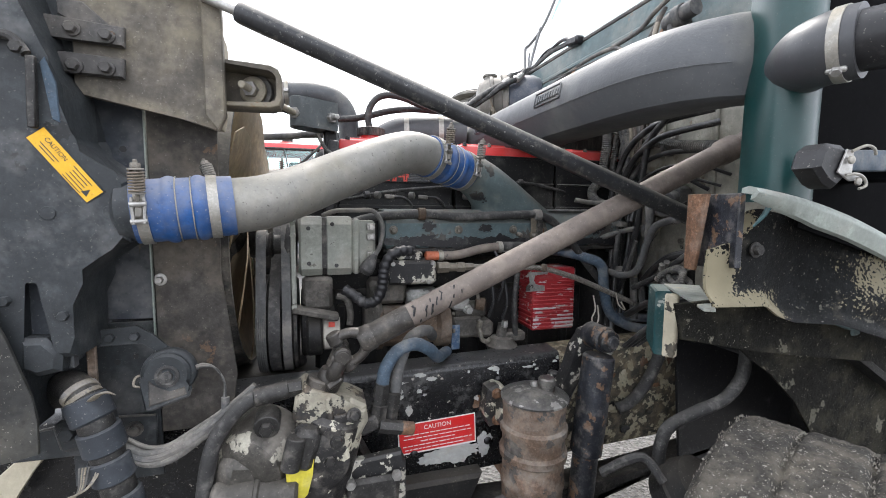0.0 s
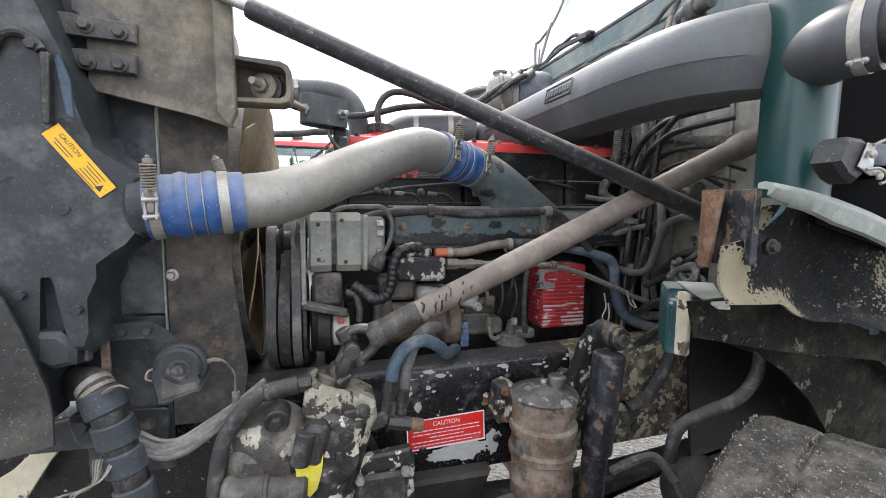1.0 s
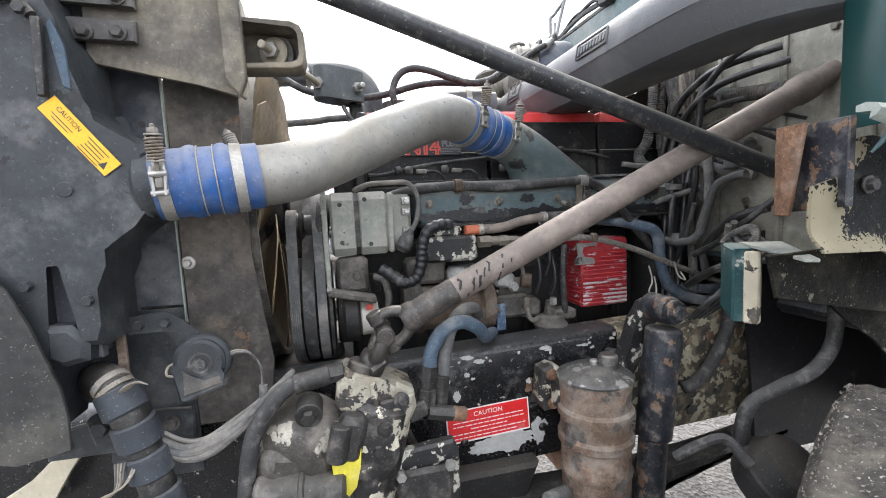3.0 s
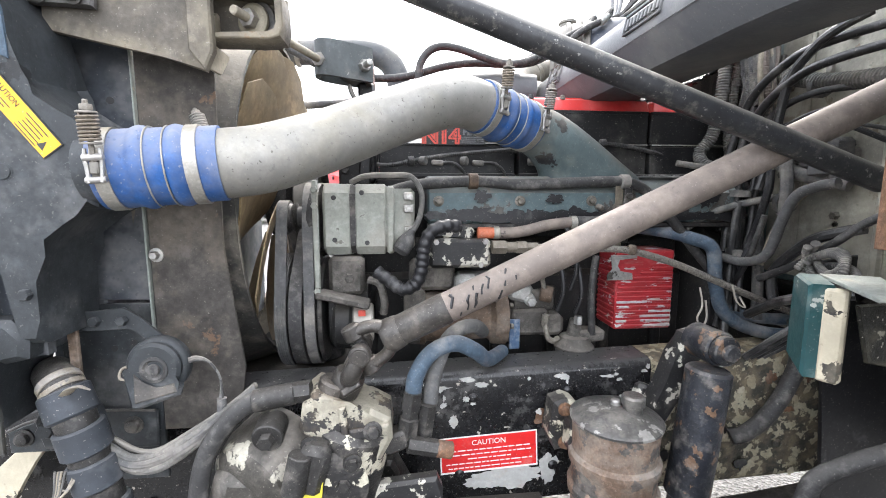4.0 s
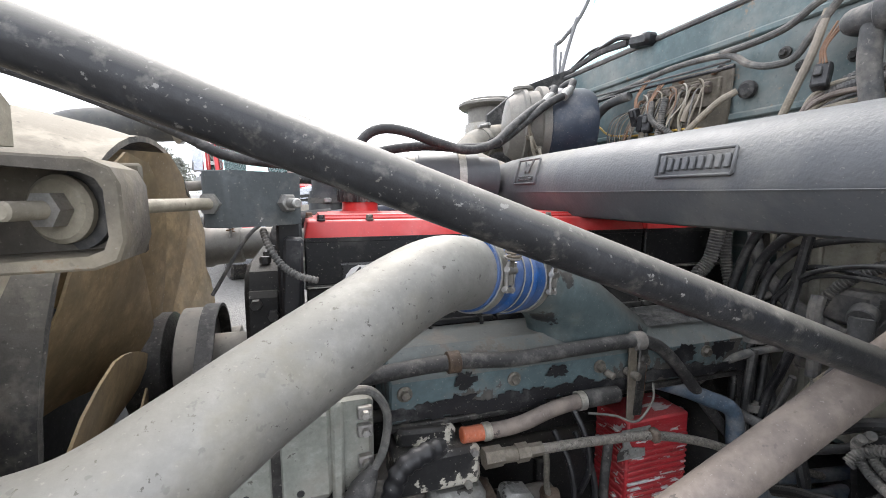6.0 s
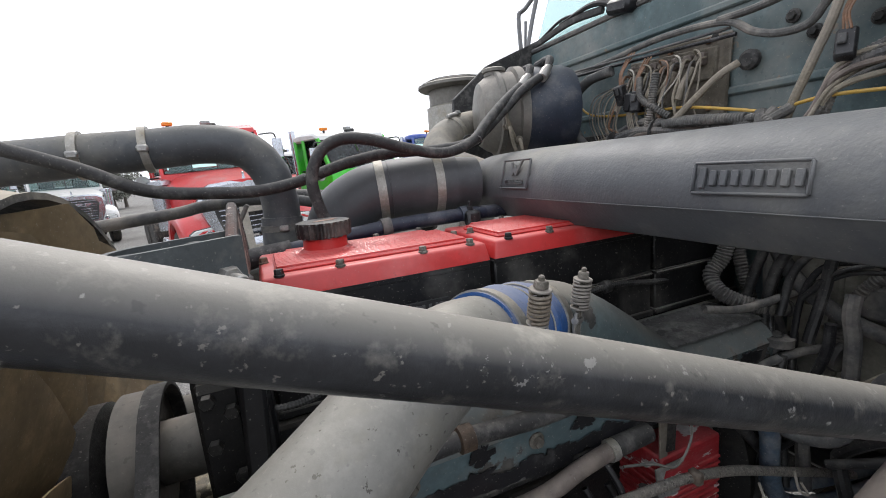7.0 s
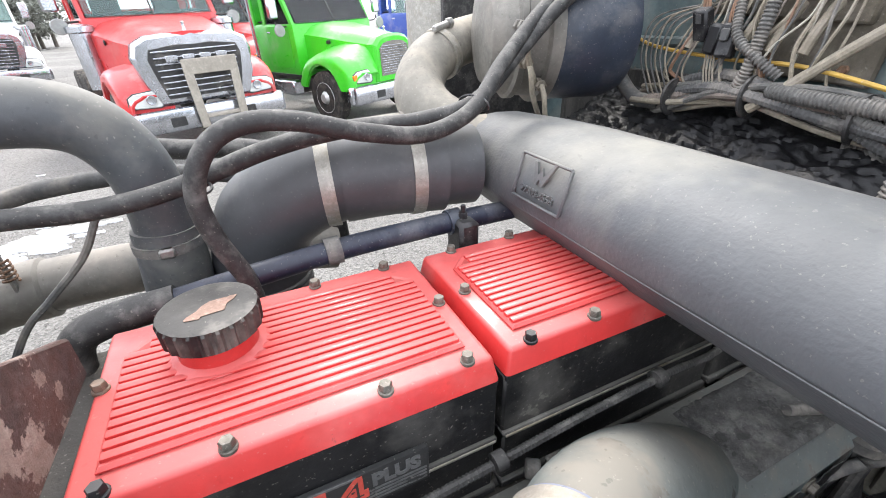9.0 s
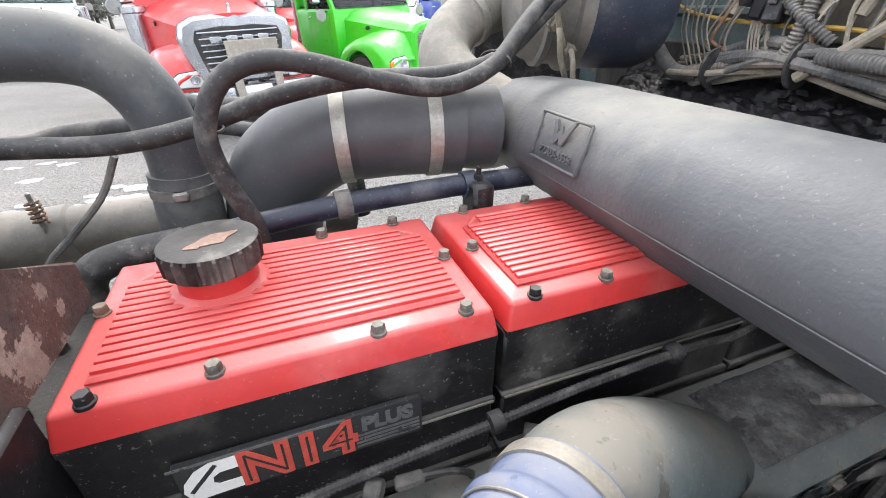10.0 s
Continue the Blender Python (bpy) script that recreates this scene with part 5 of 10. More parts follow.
for k, p in enumerate(path):
    w = 0.012 + 0.022 * min(1, k / 20)
    sect = [(0.012, 0.004), (0.0, 0.007), (-0.012, 0.004), (-0.018, -0.004), (-0.018, -0.3 * w), (-0.012, -w), (-0.004, -w - 0.003), (-0.006, -0.5 * w), (0.012, -0.004)]
    rows.append([bm.verts.new(p + Vector((0, a, b))) for a, b in sect])
for a, b in zip(rows, rows[1:]):
    for k in range(9):
        bm.faces.new((a[k], a[(k + 1) % 9], b[(k + 1) % 9], b[k]))
bm.faces.new(rows[0]), bm.faces.new(rows[-1][::-1])
part("lower_lip", bm, m_edge, cow, "pale scuffed rolled lower lip", 0.9)
part("lip_curl", add_tube(obm(), [(0.697, 0.5333, 1.4211), (0.7058, 0.528, 1.4106), (0.7005, 0.5315, 1.393), (0.6917, 0.5412, 1.3736)], [0.005, 0.008, 0.007, 0.003], 10, 5, flat=0.5), m_greenchip, cow)
LP = Vector((0.718, 0.468, 1.466))
bm = obm()
add_prism(bm, [(-0.034, -0.004), (-0.026, 0.022), (-0.010, 0.032), (0.020, 0.030), (0.036, 0.018), (0.026, -0.020), (0.008, -0.033), (-0.010, -0.026)], LP + Vector((0, -0.02, 0)), (1, 0, 0), (0, 0, 1), -0.042, 0.007)
part("latch", bm, m_black, cow, "black rubber hood latch")
bm = obm()
add_box(bm, LP + Vector((0.150, -0.012, 0.013)), (0.25, 0.012, 0.032), (0, -2, 0), 0.005, 2)
part("latch_arm", bm, m_blueh, cow, "blue-grey steel latch arm")
bm = obm()
add_prism(bm, [(-0.004, -0.010), (0.022, -0.022), (0.044, -0.020), (0.044, -0.012), (0.024, -0.010), (0.026, 0.020), (0.012, 0.024)], LP + Vector((0.006, -0.024, 0)), (1, 0, 0), (0, 0, 1), -0.003, 0.0008)
part("latch_hook", bm, m_steel, cow, "steel latch hook with a wire bail")
bm = obm()
add_tube(bm, [LP + Vector((0.020, -0.028, 0.020)), LP + Vector((0.045, -0.030, 0.029)), LP + Vector((0.066, -0.028, 0.026)), LP + Vector((0.074, -0.026, 0.018))], 0.0022, 8)
add_tube(bm, [LP + Vector((0.012, -0.028, -0.014)), LP + Vector((0.030, -0.031, -0.012)), LP + Vector((0.046, -0.031, -0.018)), LP + Vector((0.050, -0.031, -0.028)), LP + Vector((0.038, -0.030, -0.033))], 0.0022, 8)
part("bail", bm, m_clamp, cow, "bright wire bail")
for x, z in ((0.020, 0.008), (0.038, -0.022)):
    part("rivet", add_lathe(obm(), LP + Vector((x, -0.027, z)), (0, -1, 0), [(0, 0.006), (0.003, 0.006), (0.005, 0.003)], 12), m_clamp, cow)
# block in the same painted shade colour, tying the arm to the sheet
part("latch_base", add_box(obm(), LP + Vector((0.22, 0.06, 0.01)), (0.04, 0.13, 0.05), bev=0.006), m_shadeblack, cow)
elb3 = thing("air_cleaner_hose", (0.75, 0.4, 1.62), "black rubber air cleaner elbow with a steel band", "air duct")
bm = add_tube(obm(), [(0.80, 0.575, 1.642), (0.770, 0.540, 1.642), (0.746, 0.508, 1.641), (0.736, 0.484, 1.640), (0.736, 0.464, 1.640), (0.743, 0.442, 1.640)], [0.050, 0.051, 0.052, 0.052, 0.052, 0.051], 40, 8)
part("elbow", bm, m_smoothrub, elb3)
bm = add_tube(obm(), [(0.737, 0.455, 1.640), (0.755, 0.420, 1.640), (0.85, 0.31, 1.652), (0.97, 0.19, 1.67)], 0.042, 32, 6)
part("pipe", bm, m_black, elb3, "glossy black pipe to the air cleaner")
bd_ = Vector((0.30, -0.954, 0)).normalized()
bc = Vector((0.736, 0.462, 1.640))
bm = add_lathe(obm(), bc, bd_, [(-0.007, 0.051), (-0.007, 0.0535), (0.007, 0.0535), (0.007, 0.051)], 44)
part("band_clamp", bm, m_clamp, elb3)
bm = obm()
bs_ = bc + Vector((-0.030, -0.012, -0.042))
add_cyl(bm, bs_ - bd_ * 0.012, bs_ + bd_ * 0.012, 0.0045, 10)
add_hex(bm, bs_, (-0.6, -0.35, -0.7), 0.007, 0.008)
part("clamp_screw", bm, m_steel, elb3)

aircl = thing("air_cleaner", (1.25, 2.75, 1.6), "black cowl-mounted air cleaner with pale rain cap", "air cleaner")
bm = add_lathe(obm(), (1.05, 2.75, 1.3), (0, 0, 1), [(0, 0.14), (0.01, 0.15), (0.72, 0.15), (0.73, 0.13)], 40)
part("body", bm, m_clamp, aircl, "polished steel body")
bm = add_lathe(obm(), (1.05, 2.75, 2.02), (0, 0, 1), [(0, 0.135), (0.085, 0.135), (0.09, 0.12)], 40)
part("screen", bm, m_canlid, aircl, "perforated grey intake screen")
part("mount_arm", add_box(obm(), (1.22, 2.475, 1.62), (0.05, 0.33, 0.08), bev=0.008), m_black, aircl)
part("mount_band", add_lathe(obm(), (1.05, 2.75, 1.60), (0, 0, 1), [(-0.02, 0.150), (-0.02, 0.156), (0.02, 0.156), (0.02, 0.150)], 40), m_steel, aircl)
bm = add_lathe(obm(), (1.05, 2.75, 2.10), (0, 0, 1), [(0, 0.17), (0.01, 0.185), (0.022, 0.185), (0.03, 0.165), (0.034, 0.165), (0.04, 0.14), (0.044, 0.14), (0.05, 0.08)], 40)
part("rain_cap", bm, m_canlid, aircl, "stepped grey rain cap")
bm = obm()
add_prism(bm, [(0.80, 1.55), (1.2, 1.55), (1.2, 2.2), (0.95, 2.10), (0.80, 1.98)], (0, 2.28, 0), (1, 0, 0), (0, 0, 1), 0.02, 0.003)
tagged(part("splash_shield", bm, m_rubber), "matt black rubber splash shield beside the cab", "splash shield")

# ---- frame rails ----
def frame_rail(x0, x1, mat, label, y=1.12, low=0.0):
    fr = thing("frame_rail", (x0, y + 0.04, 0.66), label, "frame rail", "frame rails")
    s = 0.03
    sec = [(0, 0.018 - low), (0.005, 0.005 - low), (0.018, -low), (0.09, -low), (0.09, 0.010 - low), (0.022, 0.010 - low), (0.010, 0.022 - low), (0.010, 0.278), (0.022, 0.290), (0.09, 0.290), (0.09, 0.30), (0.018, 0.30), (0.005, 0.295), (0, 0.282)]
    bm = obm()
    n = 6
    rows = []
    for k in range(n + 1):
        x = x0 + (x1 - x0) * k / n
        rows.append([bm.verts.new((x, y + a, 0.652 + s * (x - 0.1) + b)) for a, b in sec])
    for a, b in zip(rows, rows[1:]):
        for k in range(len(sec)):
            bm.faces.new((a[k], a[(k + 1) % len(sec)], b[(k + 1) % len(sec)], b[k]))
    bm.faces.new(rows[0]), bm.faces.new(rows[-1][::-1])
    part("rail", bm, mat, fr, angle=0.9)
    for k in range(int((x1 - x0) / 0.22)):
        x = x0 + 0.12 + 0.22 * k
        for h in (0.06, 0.24):
            p = (x + 0.03 * (h > 0.1), y - 0.0015, 0.652 + s * (x - 0.1) + h)
            bm = add_lathe(obm(), p, (0, -1, 0), [(0, 0.012), (0.002, 0.012), (0.006, 0.009), (0.008, 0.004)], 14)
            part("rivet", bm, mat, fr)
    return fr


fr1 = frame_rail(-0.75, 0.70, m_rail, "glossy black frame rail with flaked paint patches", low=0.03)
fr2 = frame_rail(0.701, 3.0, m_railold, "rusty olive and black frame rail", low=0.035)
frame_rail(-0.75, 3.0, m_railold, "dark frame rail on the far side", 1.98)


def flake(c, w, h, seed, parent, mat, y=1.1185):
    """A patch where the paint has come off, with a ragged edge."""
    n = 54
    ol = []
    for k in range(n):
        a = 2 * math.pi * k / n
        q = Vector((math.cos(a), math.sin(a), seed * 3.7))
        r = 0.95 + 0.5 * noise.noise(q * 1.3) + 0.35 * noise.noise(q * 3.1) + 0.22 * noise.noise(q * 7.0)
        ol.append((c[0] + w * r * math.cos(a), c[1] + h * r * math.sin(a)))
    bm = xz(obm(), ol, y - 0.00011 * (seed % 61), 0.0012, 0)
    return part("flaked_patch", bm, mat, parent, "ragged flaked paint patch")


m_prime = surface("pale_bare_primer", (0.46, 0.46, 0.44), 0.6, 0.1, 0.15, 14, 0.25, ((0.34, 0.20, 0.09), 0.25, 16))
flake((0.37, 0.700), 0.075, 0.026, 3, fr1, m_prime)
flake((0.30, 0.690), 0.04, 0.018, 8, fr1, m_prime)
flake((0.236, 0.842), 0.010, 0.014, 4, fr1, m_prime)
flake((0.46, 0.72), 0.02, 0.035, 11, fr1, m_prime)
flake((0.455, 0.84), 0.028, 0.03, 12, fr1, m_rusty)
for k in range(12):
    random.seed(100 + k)
    flake((0.14 + 0.5 * random.random(), 0.84 + 0.1 * random.random()), 0.003 + 0.005 * random.random(), 0.003 + 0.005 * random.random(), 50 + k, fr1, m_prime)

st = thing("caution_sticker", (0.318, 1.117, 0.72), "red caution sticker with white print on the black frame rail", "sticker")
M0 = Matrix.Translation((0.318, 1.1165, 0.7655)) @ Matrix.Rotation(radians(-2.6), 4, "Y") @ pose(0, 0, 0, 90, 0, 0)
bm = add_box(obm(), (0, 0, 0), (0.226, 0.088, 0.001), bev=0)
bmesh.ops.transform(bm, matrix=M0, verts=bm.verts)
part("border", bm, m_white, st)
bm = add_box(obm(), (0, 0.001, 0.0008), (0.219, 0.080, 0.0009), bev=0)
bmesh.ops.transform(bm, matrix=M0, verts=bm.verts)
part("sheet", bm, m_stick_r, st)
lettering("heading", "CAUTION", 0.0175, M0 @ Matrix.Translation((0, 0.0215, 0.0014)), m_white, st, 0.0003)
for k, (w, dx) in enumerate(((0.19, 0.0), (0.195, 0.0), (0.10, 0.0), (0.20, 0.0), (0.17, -0.01))):
    # lines of small print as rows of word-long bars
    random.seed(k)
    x = dx - w / 2
    while x < dx + w / 2 - 0.006:
        q = min(0.006 + 0.016 * random.random(), dx + w / 2 - x)
        bm = add_box(obm(), (x + q / 2, 0.0105 - 0.0105 * k, 0.0015), (q, 0.0026, 0.0004), bev=0)
        bmesh.ops.transform(bm, matrix=M0, verts=bm.verts)
        part("print_bar", bm, m_white, st)
        x += q + 0.003

# ---- steering shaft, gear box, reservoir, shock absorber ----
col = thing("steering_shaft", (0.09, 0.96, 1.08), "dusty brown-grey steering shaft with a greasy universal joint", "steering shaft")
SA, SD = Vector((0.093, 0.961, 1.099)), Vector((0.9010, -0.0435, 0.4316))
bm = add_lathe(obm(), SA, SD, [(0.0, 0.020), (0.012, 0.026), (0.05, 0.027), (0.30, 0.028), (0.31, 0.0285), (1.04, 0.0285), (1.05, 0.034), (1.09, 0.034), (1.10, 0.026), (1.25, 0.026)], 32)
part("tube", bm, m_strut, col)
part("greasy_end", add_lathe(obm(), SA, SD, [(0.0, 0.0205), (0.011, 0.0268), (0.05, 0.0278), (0.10, 0.0284), (0.118, 0.0286), (0.122, 0.0272)], 32), m_greasy, col, "black greased shaft end")
random.seed(5)
for k in range(11):
    a = radians(random.uniform(-50, 40))
    q = 0.125 + 0.0125 * k + random.uniform(-0.003, 0.003)
    fat = 1 - k / 20
    path = [SA + SD * (q + 0.010 * i * random.uniform(0.2, 0.5)) + Vector((-0.010 * math.sin(a + 0.28 * i), -0.0276 * math.cos(a + 0.28 * i), 0.0262 * math.sin(a + 0.28 * i))) for i in range(2 + int(3 * random.random() * fat))]
    part("grease_mark", add_tube(obm(), path, [0.0012 + 0.0022 * random.random() * fat for _ in path], 6, 1), m_black, col, "dark grease streak")
# fork of the shaft, the cross, and the fork on the gear's spindle
SU = SD.normalized()
SN = Vector((0, -1, 0))
ST = SU.cross(SN).normalized()
JC = SA - SU * 0.048
bm = obm()
for k in (-1, 1):
    arm = [SA + SU * 0.004 + ST * 0.018 * k, SA - SU * 0.012 + ST * 0.029 * k, SA - SU * 0.032 + ST * 0.033 * k, JC + ST * 0.031 * k - SU * 0.006]
    add_tube(bm, arm, [0.016, 0.014, 0.0145, 0.016], 14, 5, flat=0.8)
    add_cyl(bm, JC + ST * 0.020 * k, JC + ST * 0.047 * k, 0.0175, 18, 0.003)
add_lathe(bm, SA - SU * 0.004, SU, [(0, 0.024), (0.012, 0.031), (0.026, 0.030), (0.034, 0.0285)], 24)
part("yoke", bm, m_greasy, col, "greasy black yoke")
LD = Vector((-0.40, 0.02, -0.92)).normalized()
LT = SN
bm = obm()
for k in (-1, 1):
    add_tube(bm, [JC + LT * 0.030 * k + SU * 0.002, JC + LT * 0.033 * k + LD * 0.016, JC + LT * 0.030 * k + LD * 0.036, JC + LT * 0.014 * k + LD * 0.054], [0.0165, 0.0155, 0.0165, 0.018], 14, 5)
    add_cyl(bm, JC + LT * 0.018 * k, JC + LT * 0.046 * k, 0.0185, 20, 0.003)
    add_cyl(bm, JC + LT * 0.046 * k, JC + LT * 0.0485 * k, 0.0135, 18, 0.001)
add_lathe(bm, JC + LD * 0.046, LD, [(0, 0.026), (0.012, 0.029), (0.045, 0.027), (0.05, 0.023), (0.075, 0.022)], 22)
add_cyl(bm, JC + LD * 0.072 + LT * 0.034 - SU * 0.004, JC + LD * 0.072 + LT * 0.022 + SU * 0.03, 0.008, 10)
part("lower_yoke", bm, m_greasy, col, "oily lower yoke with its pinch bolt")
bm = obm()
add_cyl(bm, JC - ST * 0.04, JC + ST * 0.04, 0.0105, 14)
add_cyl(bm, JC - LT * 0.04, JC + LT * 0.04, 0.0105, 14)
add_lathe(bm, JC - ST * 0.015, ST, [(0, 0.014), (0.03, 0.014)], 12)
part("cross", bm, m_darksteel, col)

gb = thing("steering_gear_box", (0.0, 0.98, 0.70), "greasy steering gear box with flaked cream paint", "steering gear")
bm = obm()
xz(bm, [(-0.056, 0.952), (-0.048, 1.002), (-0.030, 1.016), (0.004, 1.004), (0.030, 0.990), (0.066, 0.982), (0.100, 0.962), (0.104, 0.925), (0.082, 0.885), (0.030, 0.880), (-0.020, 0.900)], 0.925, 0.10, 0.008)
xz(bm, [(0.012, 0.990), (0.024, 0.992), (0.034, 0.890), (0.020, 0.885)], 0.918, 0.02, 0.003)
xz(bm, [(0.030, 0.950), (0.098, 0.958), (0.096, 0.936), (0.030, 0.930)], 0.916, 0.02, 0.004)
part("valve_housing", bm, m_gearcream, gb, "ribbed valve housing in flaking cream paint")
part("input_boss", add_cyl(obm(), (-0.004, 0.965, 0.995), (0.006, 0.965, 1.022), 0.030, 24, 0.004), m_greasy, gb)
bm = obm()
add_cyl(bm, (0.035, 0.98, 0.94), (-0.035, 0.98, 0.68), 0.075, 28, 0.012)
add_lathe(bm, (0.0, 0.92, 0.855), (0, -1, 0), [(0, 0.06), (0.012, 0.062), (0.016, 0.05)], 28)
part("housing", bm, m_gear, gb)
bm = obm()
add_lathe(bm, (-0.10, 1.02, 0.87), (-0.45, -0.85, -0.2), [(0, 0.09), (0.06, 0.088), (0.10, 0.075), (0.115, 0.05)], 30)
add_box(bm, (-0.14, 0.96, 0.84), (0.14, 0.1, 0.09), (0, 15, 10), 0.025)
add_cyl(bm, (-0.21, 0.915, 0.81), (-0.045, 0.90, 0.80), 0.034, 20, 0.006)
add_cyl(bm, (-0.13, 0.907, 0.806), (-0.118, 0.906, 0.806), 0.037, 20, 0.003)
part("sector_case", bm, m_box, gb, "oily dust-caked sector case")
bm = obm()
add_cyl(bm, (-0.105, 0.96, 0.953), (-0.105, 0.915, 0.945), 0.026, 18)
add_hex(bm, (-0.105, 0.917, 0.945), (0, -1, -0.1), 0.014, 0.016)
part("plug", bm, m_darksteel, gb)
for p, dd in (((-0.035, 0.915, 0.93), (0, -1, 0)), ((0.035, 0.905, 0.90), (0.2, -1, 0)), ((0.07, 0.905, 0.955), (0.2, -1, 0.2)), ((0.02, 0.91, 0.86), (0, -1, 0)), ((-0.05, 0.90, 0.78), (0, -1, 0))):
    bm = obm()
    add_lathe(bm, p, dd, [(0, 0.016), (0.004, 0.016), (0.005, 0.012)], 14)
    add_hex(bm, p, dd, 0.011, 0.013)
    part("bolt", bm, m_darksteel, gb)
bm = obm()
ol = [(-0.072, 0.885), (-0.058, 0.868), (-0.04, 0.872), (-0.012, 0.876), (-0.016, 0.84), (-0.026, 0.80), (-0.055, 0.77), (-0.078, 0.78), (-0.066, 0.83)]
xz(bm, ol, 0.893, 0.006, 0.001)
part("paint_mark", bm, m_yellow, gb, "bright yellow paint mark")
bm = obm()
add_box(bm, (-0.03, 0.91, 0.895), (0.05, 0.05, 0.09), (0, 15, 0), 0.012)
add_cyl(bm, (-0.045, 0.89, 0.93), (-0.06, 0.885, 0.865), 0.02, 16)
part("relief_valve", bm, m_darksteel, gb)
brk = thing("gear_bracket", (0.12, 0.98, 0.70), "black steel steering gear bracket with chipped white edges", "bracket")
bm = obm()
xz(bm, [(0.03, 0.80), (0.06, 0.815), (0.185, 0.825), (0.195, 0.80), (0.195, 0.62), (0.02, 0.62)], 0.955, 0.03, 0.006)
part("plate", bm, m_whiteblk, brk)
bm = obm()
add_box(bm, (0.115, 0.945, 0.722), (0.12, 0.02, 0.12), bev=0.012)
part("cover", bm, m_darksteel, brk)
for x, z in ((0.065, 0.775), (0.17, 0.78), (0.07, 0.68), (0.165, 0.675)):
    bm = add_hex(obm(), (x, 0.945, z), (0, -1, 0), 0.012, 0.014)
    part("bolt", bm, m_steel, brk)

res = thing("steering_reservoir", (0.545, 0.985, 0.60), "rusted tan steering fluid reservoir with a dull black lid", "reservoir")
RC = (0.545, 0.985)
bm = add_lathe(obm(), (*RC, 0.585), (0, 0, 1), [(0, 0.065), (0.01, 0.079), (0.085, 0.081), (0.09, 0.084), (0.10, 0.084), (0.105, 0.081), (0.160, 0.081), (0.166, 0.088), (0.182, 0.089), (0.190, 0.082), (0.222, 0.082), (0.232, 0.088), (0.248, 0.0885), (0.256, 0.082), (0.288, 0.082), (0.31, 0.084), (0.322, 0.080)], 48)
part("body", bm, m_resbody, res)
bm = add_lathe(obm(), (*RC, 0.903), (0, 0, 1), [(0, 0.083), (0.002, 0.088), (0.007, 0.089), (0.010, 0.086), (0.012, 0.080), (0.022, 0.062), (0.031, 0.034), (0.034, 0.006)], 48)
part("lid", bm, m_tank2, res)
bm = add_lathe(obm(), (0.568, 0.965, 0.926), (0, 0, 1), [(0, 0.018), (0.016, 0.018), (0.018, 0.022), (0.034, 0.022), (0.038, 0.018)], 12)
part("filler_cap", bm, m_tank2, res)
bm = add_lathe(obm(), (0.543, 0.985, 0.934), (0, 0, 1), [(0, 0.010), (0.010, 0.010), (0.013, 0.007)], 14)
part("bolt", bm, m_steel, res)
bm = obm()
xz(bm, [(0.436, 0.835), (0.452, 0.795), (0.485, 0.80), (0.498, 0.84), (0.496, 0.905), (0.474, 0.914), (0.446, 0.905)], 1.055, 0.06, 0.010)
xz(bm, [(0.462, 0.825), (0.500, 0.825), (0.500, 0.89), (0.466, 0.885)], 1.01, 0.05, 0.008)
bkt_ = part("bracket", bm, m_gear, res, "flaked rusty mounting bracket")
for x, z in ((0.468, 0.893), (0.470, 0.818)):
    part("bolt", add_lathe(obm(), (x, 1.056, z), (0, -1, 0), [(0, 0.015), (0.004, 0.015), (0.005, 0.011), (0.014, 0.010), (0.016, 0.005)], 12), m_rusty, bkt_)
bm = add_cyl(obm(), (0.475, 0.99, 0.62), (0.40, 0.95, 0.64), 0.02, 18)
part("hose_stub", bm, m_rubber2, res)

sh = thing("shock_absorber", (0.72, 1.0, 0.5), "black and rust shock absorber hung on the frame", "shock absorber")
bm = add_cyl(obm(), (0.742, 0.99, 1.0), (0.712, 0.99, 0.72), 0.043, 28, 0.006)
part("dust_tube", bm, m_shock, sh)
bm = add_cyl(obm(), (0.713, 0.99, 0.73), (0.69, 0.99, 0.42), 0.035, 24)
part("body", bm, m_shock, sh, "blue-black lower tube")
bm = obm()
add_cyl(bm, (0.757, 1.06, 1.040), (0.762, 0.985, 1.040), 0.036, 24, 0.004)
add_cyl(bm, (0.762, 0.99, 1.040), (0.763, 0.968, 1.040), 0.030, 20, 0.003)
add_cyl(bm, (0.763, 0.97, 1.040), (0.764, 0.955, 1.040), 0.018, 20, 0.004)
part("upper_eye", bm, m_shock, sh, "rusty upper eye with a bolt")
shb = thing("shock_bracket", (0.69, 1.08, 0.9), "curved cast shock bracket with worn black paint", "bracket")
bm = obm()
xz(bm, [(0.655, 0.84), (0.700, 0.85), (0.718, 0.90), (0.738, 0.965), (0.757, 1.005), (0.80, 1.005), (0.80, 1.05), (0.765, 1.062), (0.728, 1.052), (0.708, 1.005), (0.690, 0.95), (0.668, 0.90), (0.650, 0.87)], 1.045, 0.045, 0.010)
add_box(bm, (0.69, 1.105, 0.86), (0.10, 0.03, 0.10), (0, 20, 0), 0.008)
part("arm", bm, m_whiteblk, shb)
for z in (0.85, 0.90):
    bm = add_hex(obm(), (0.618, 1.06, z), (0, -1, 0), 0.014, 0.016)
    part("bolt", bm, m_darksteel, shb)

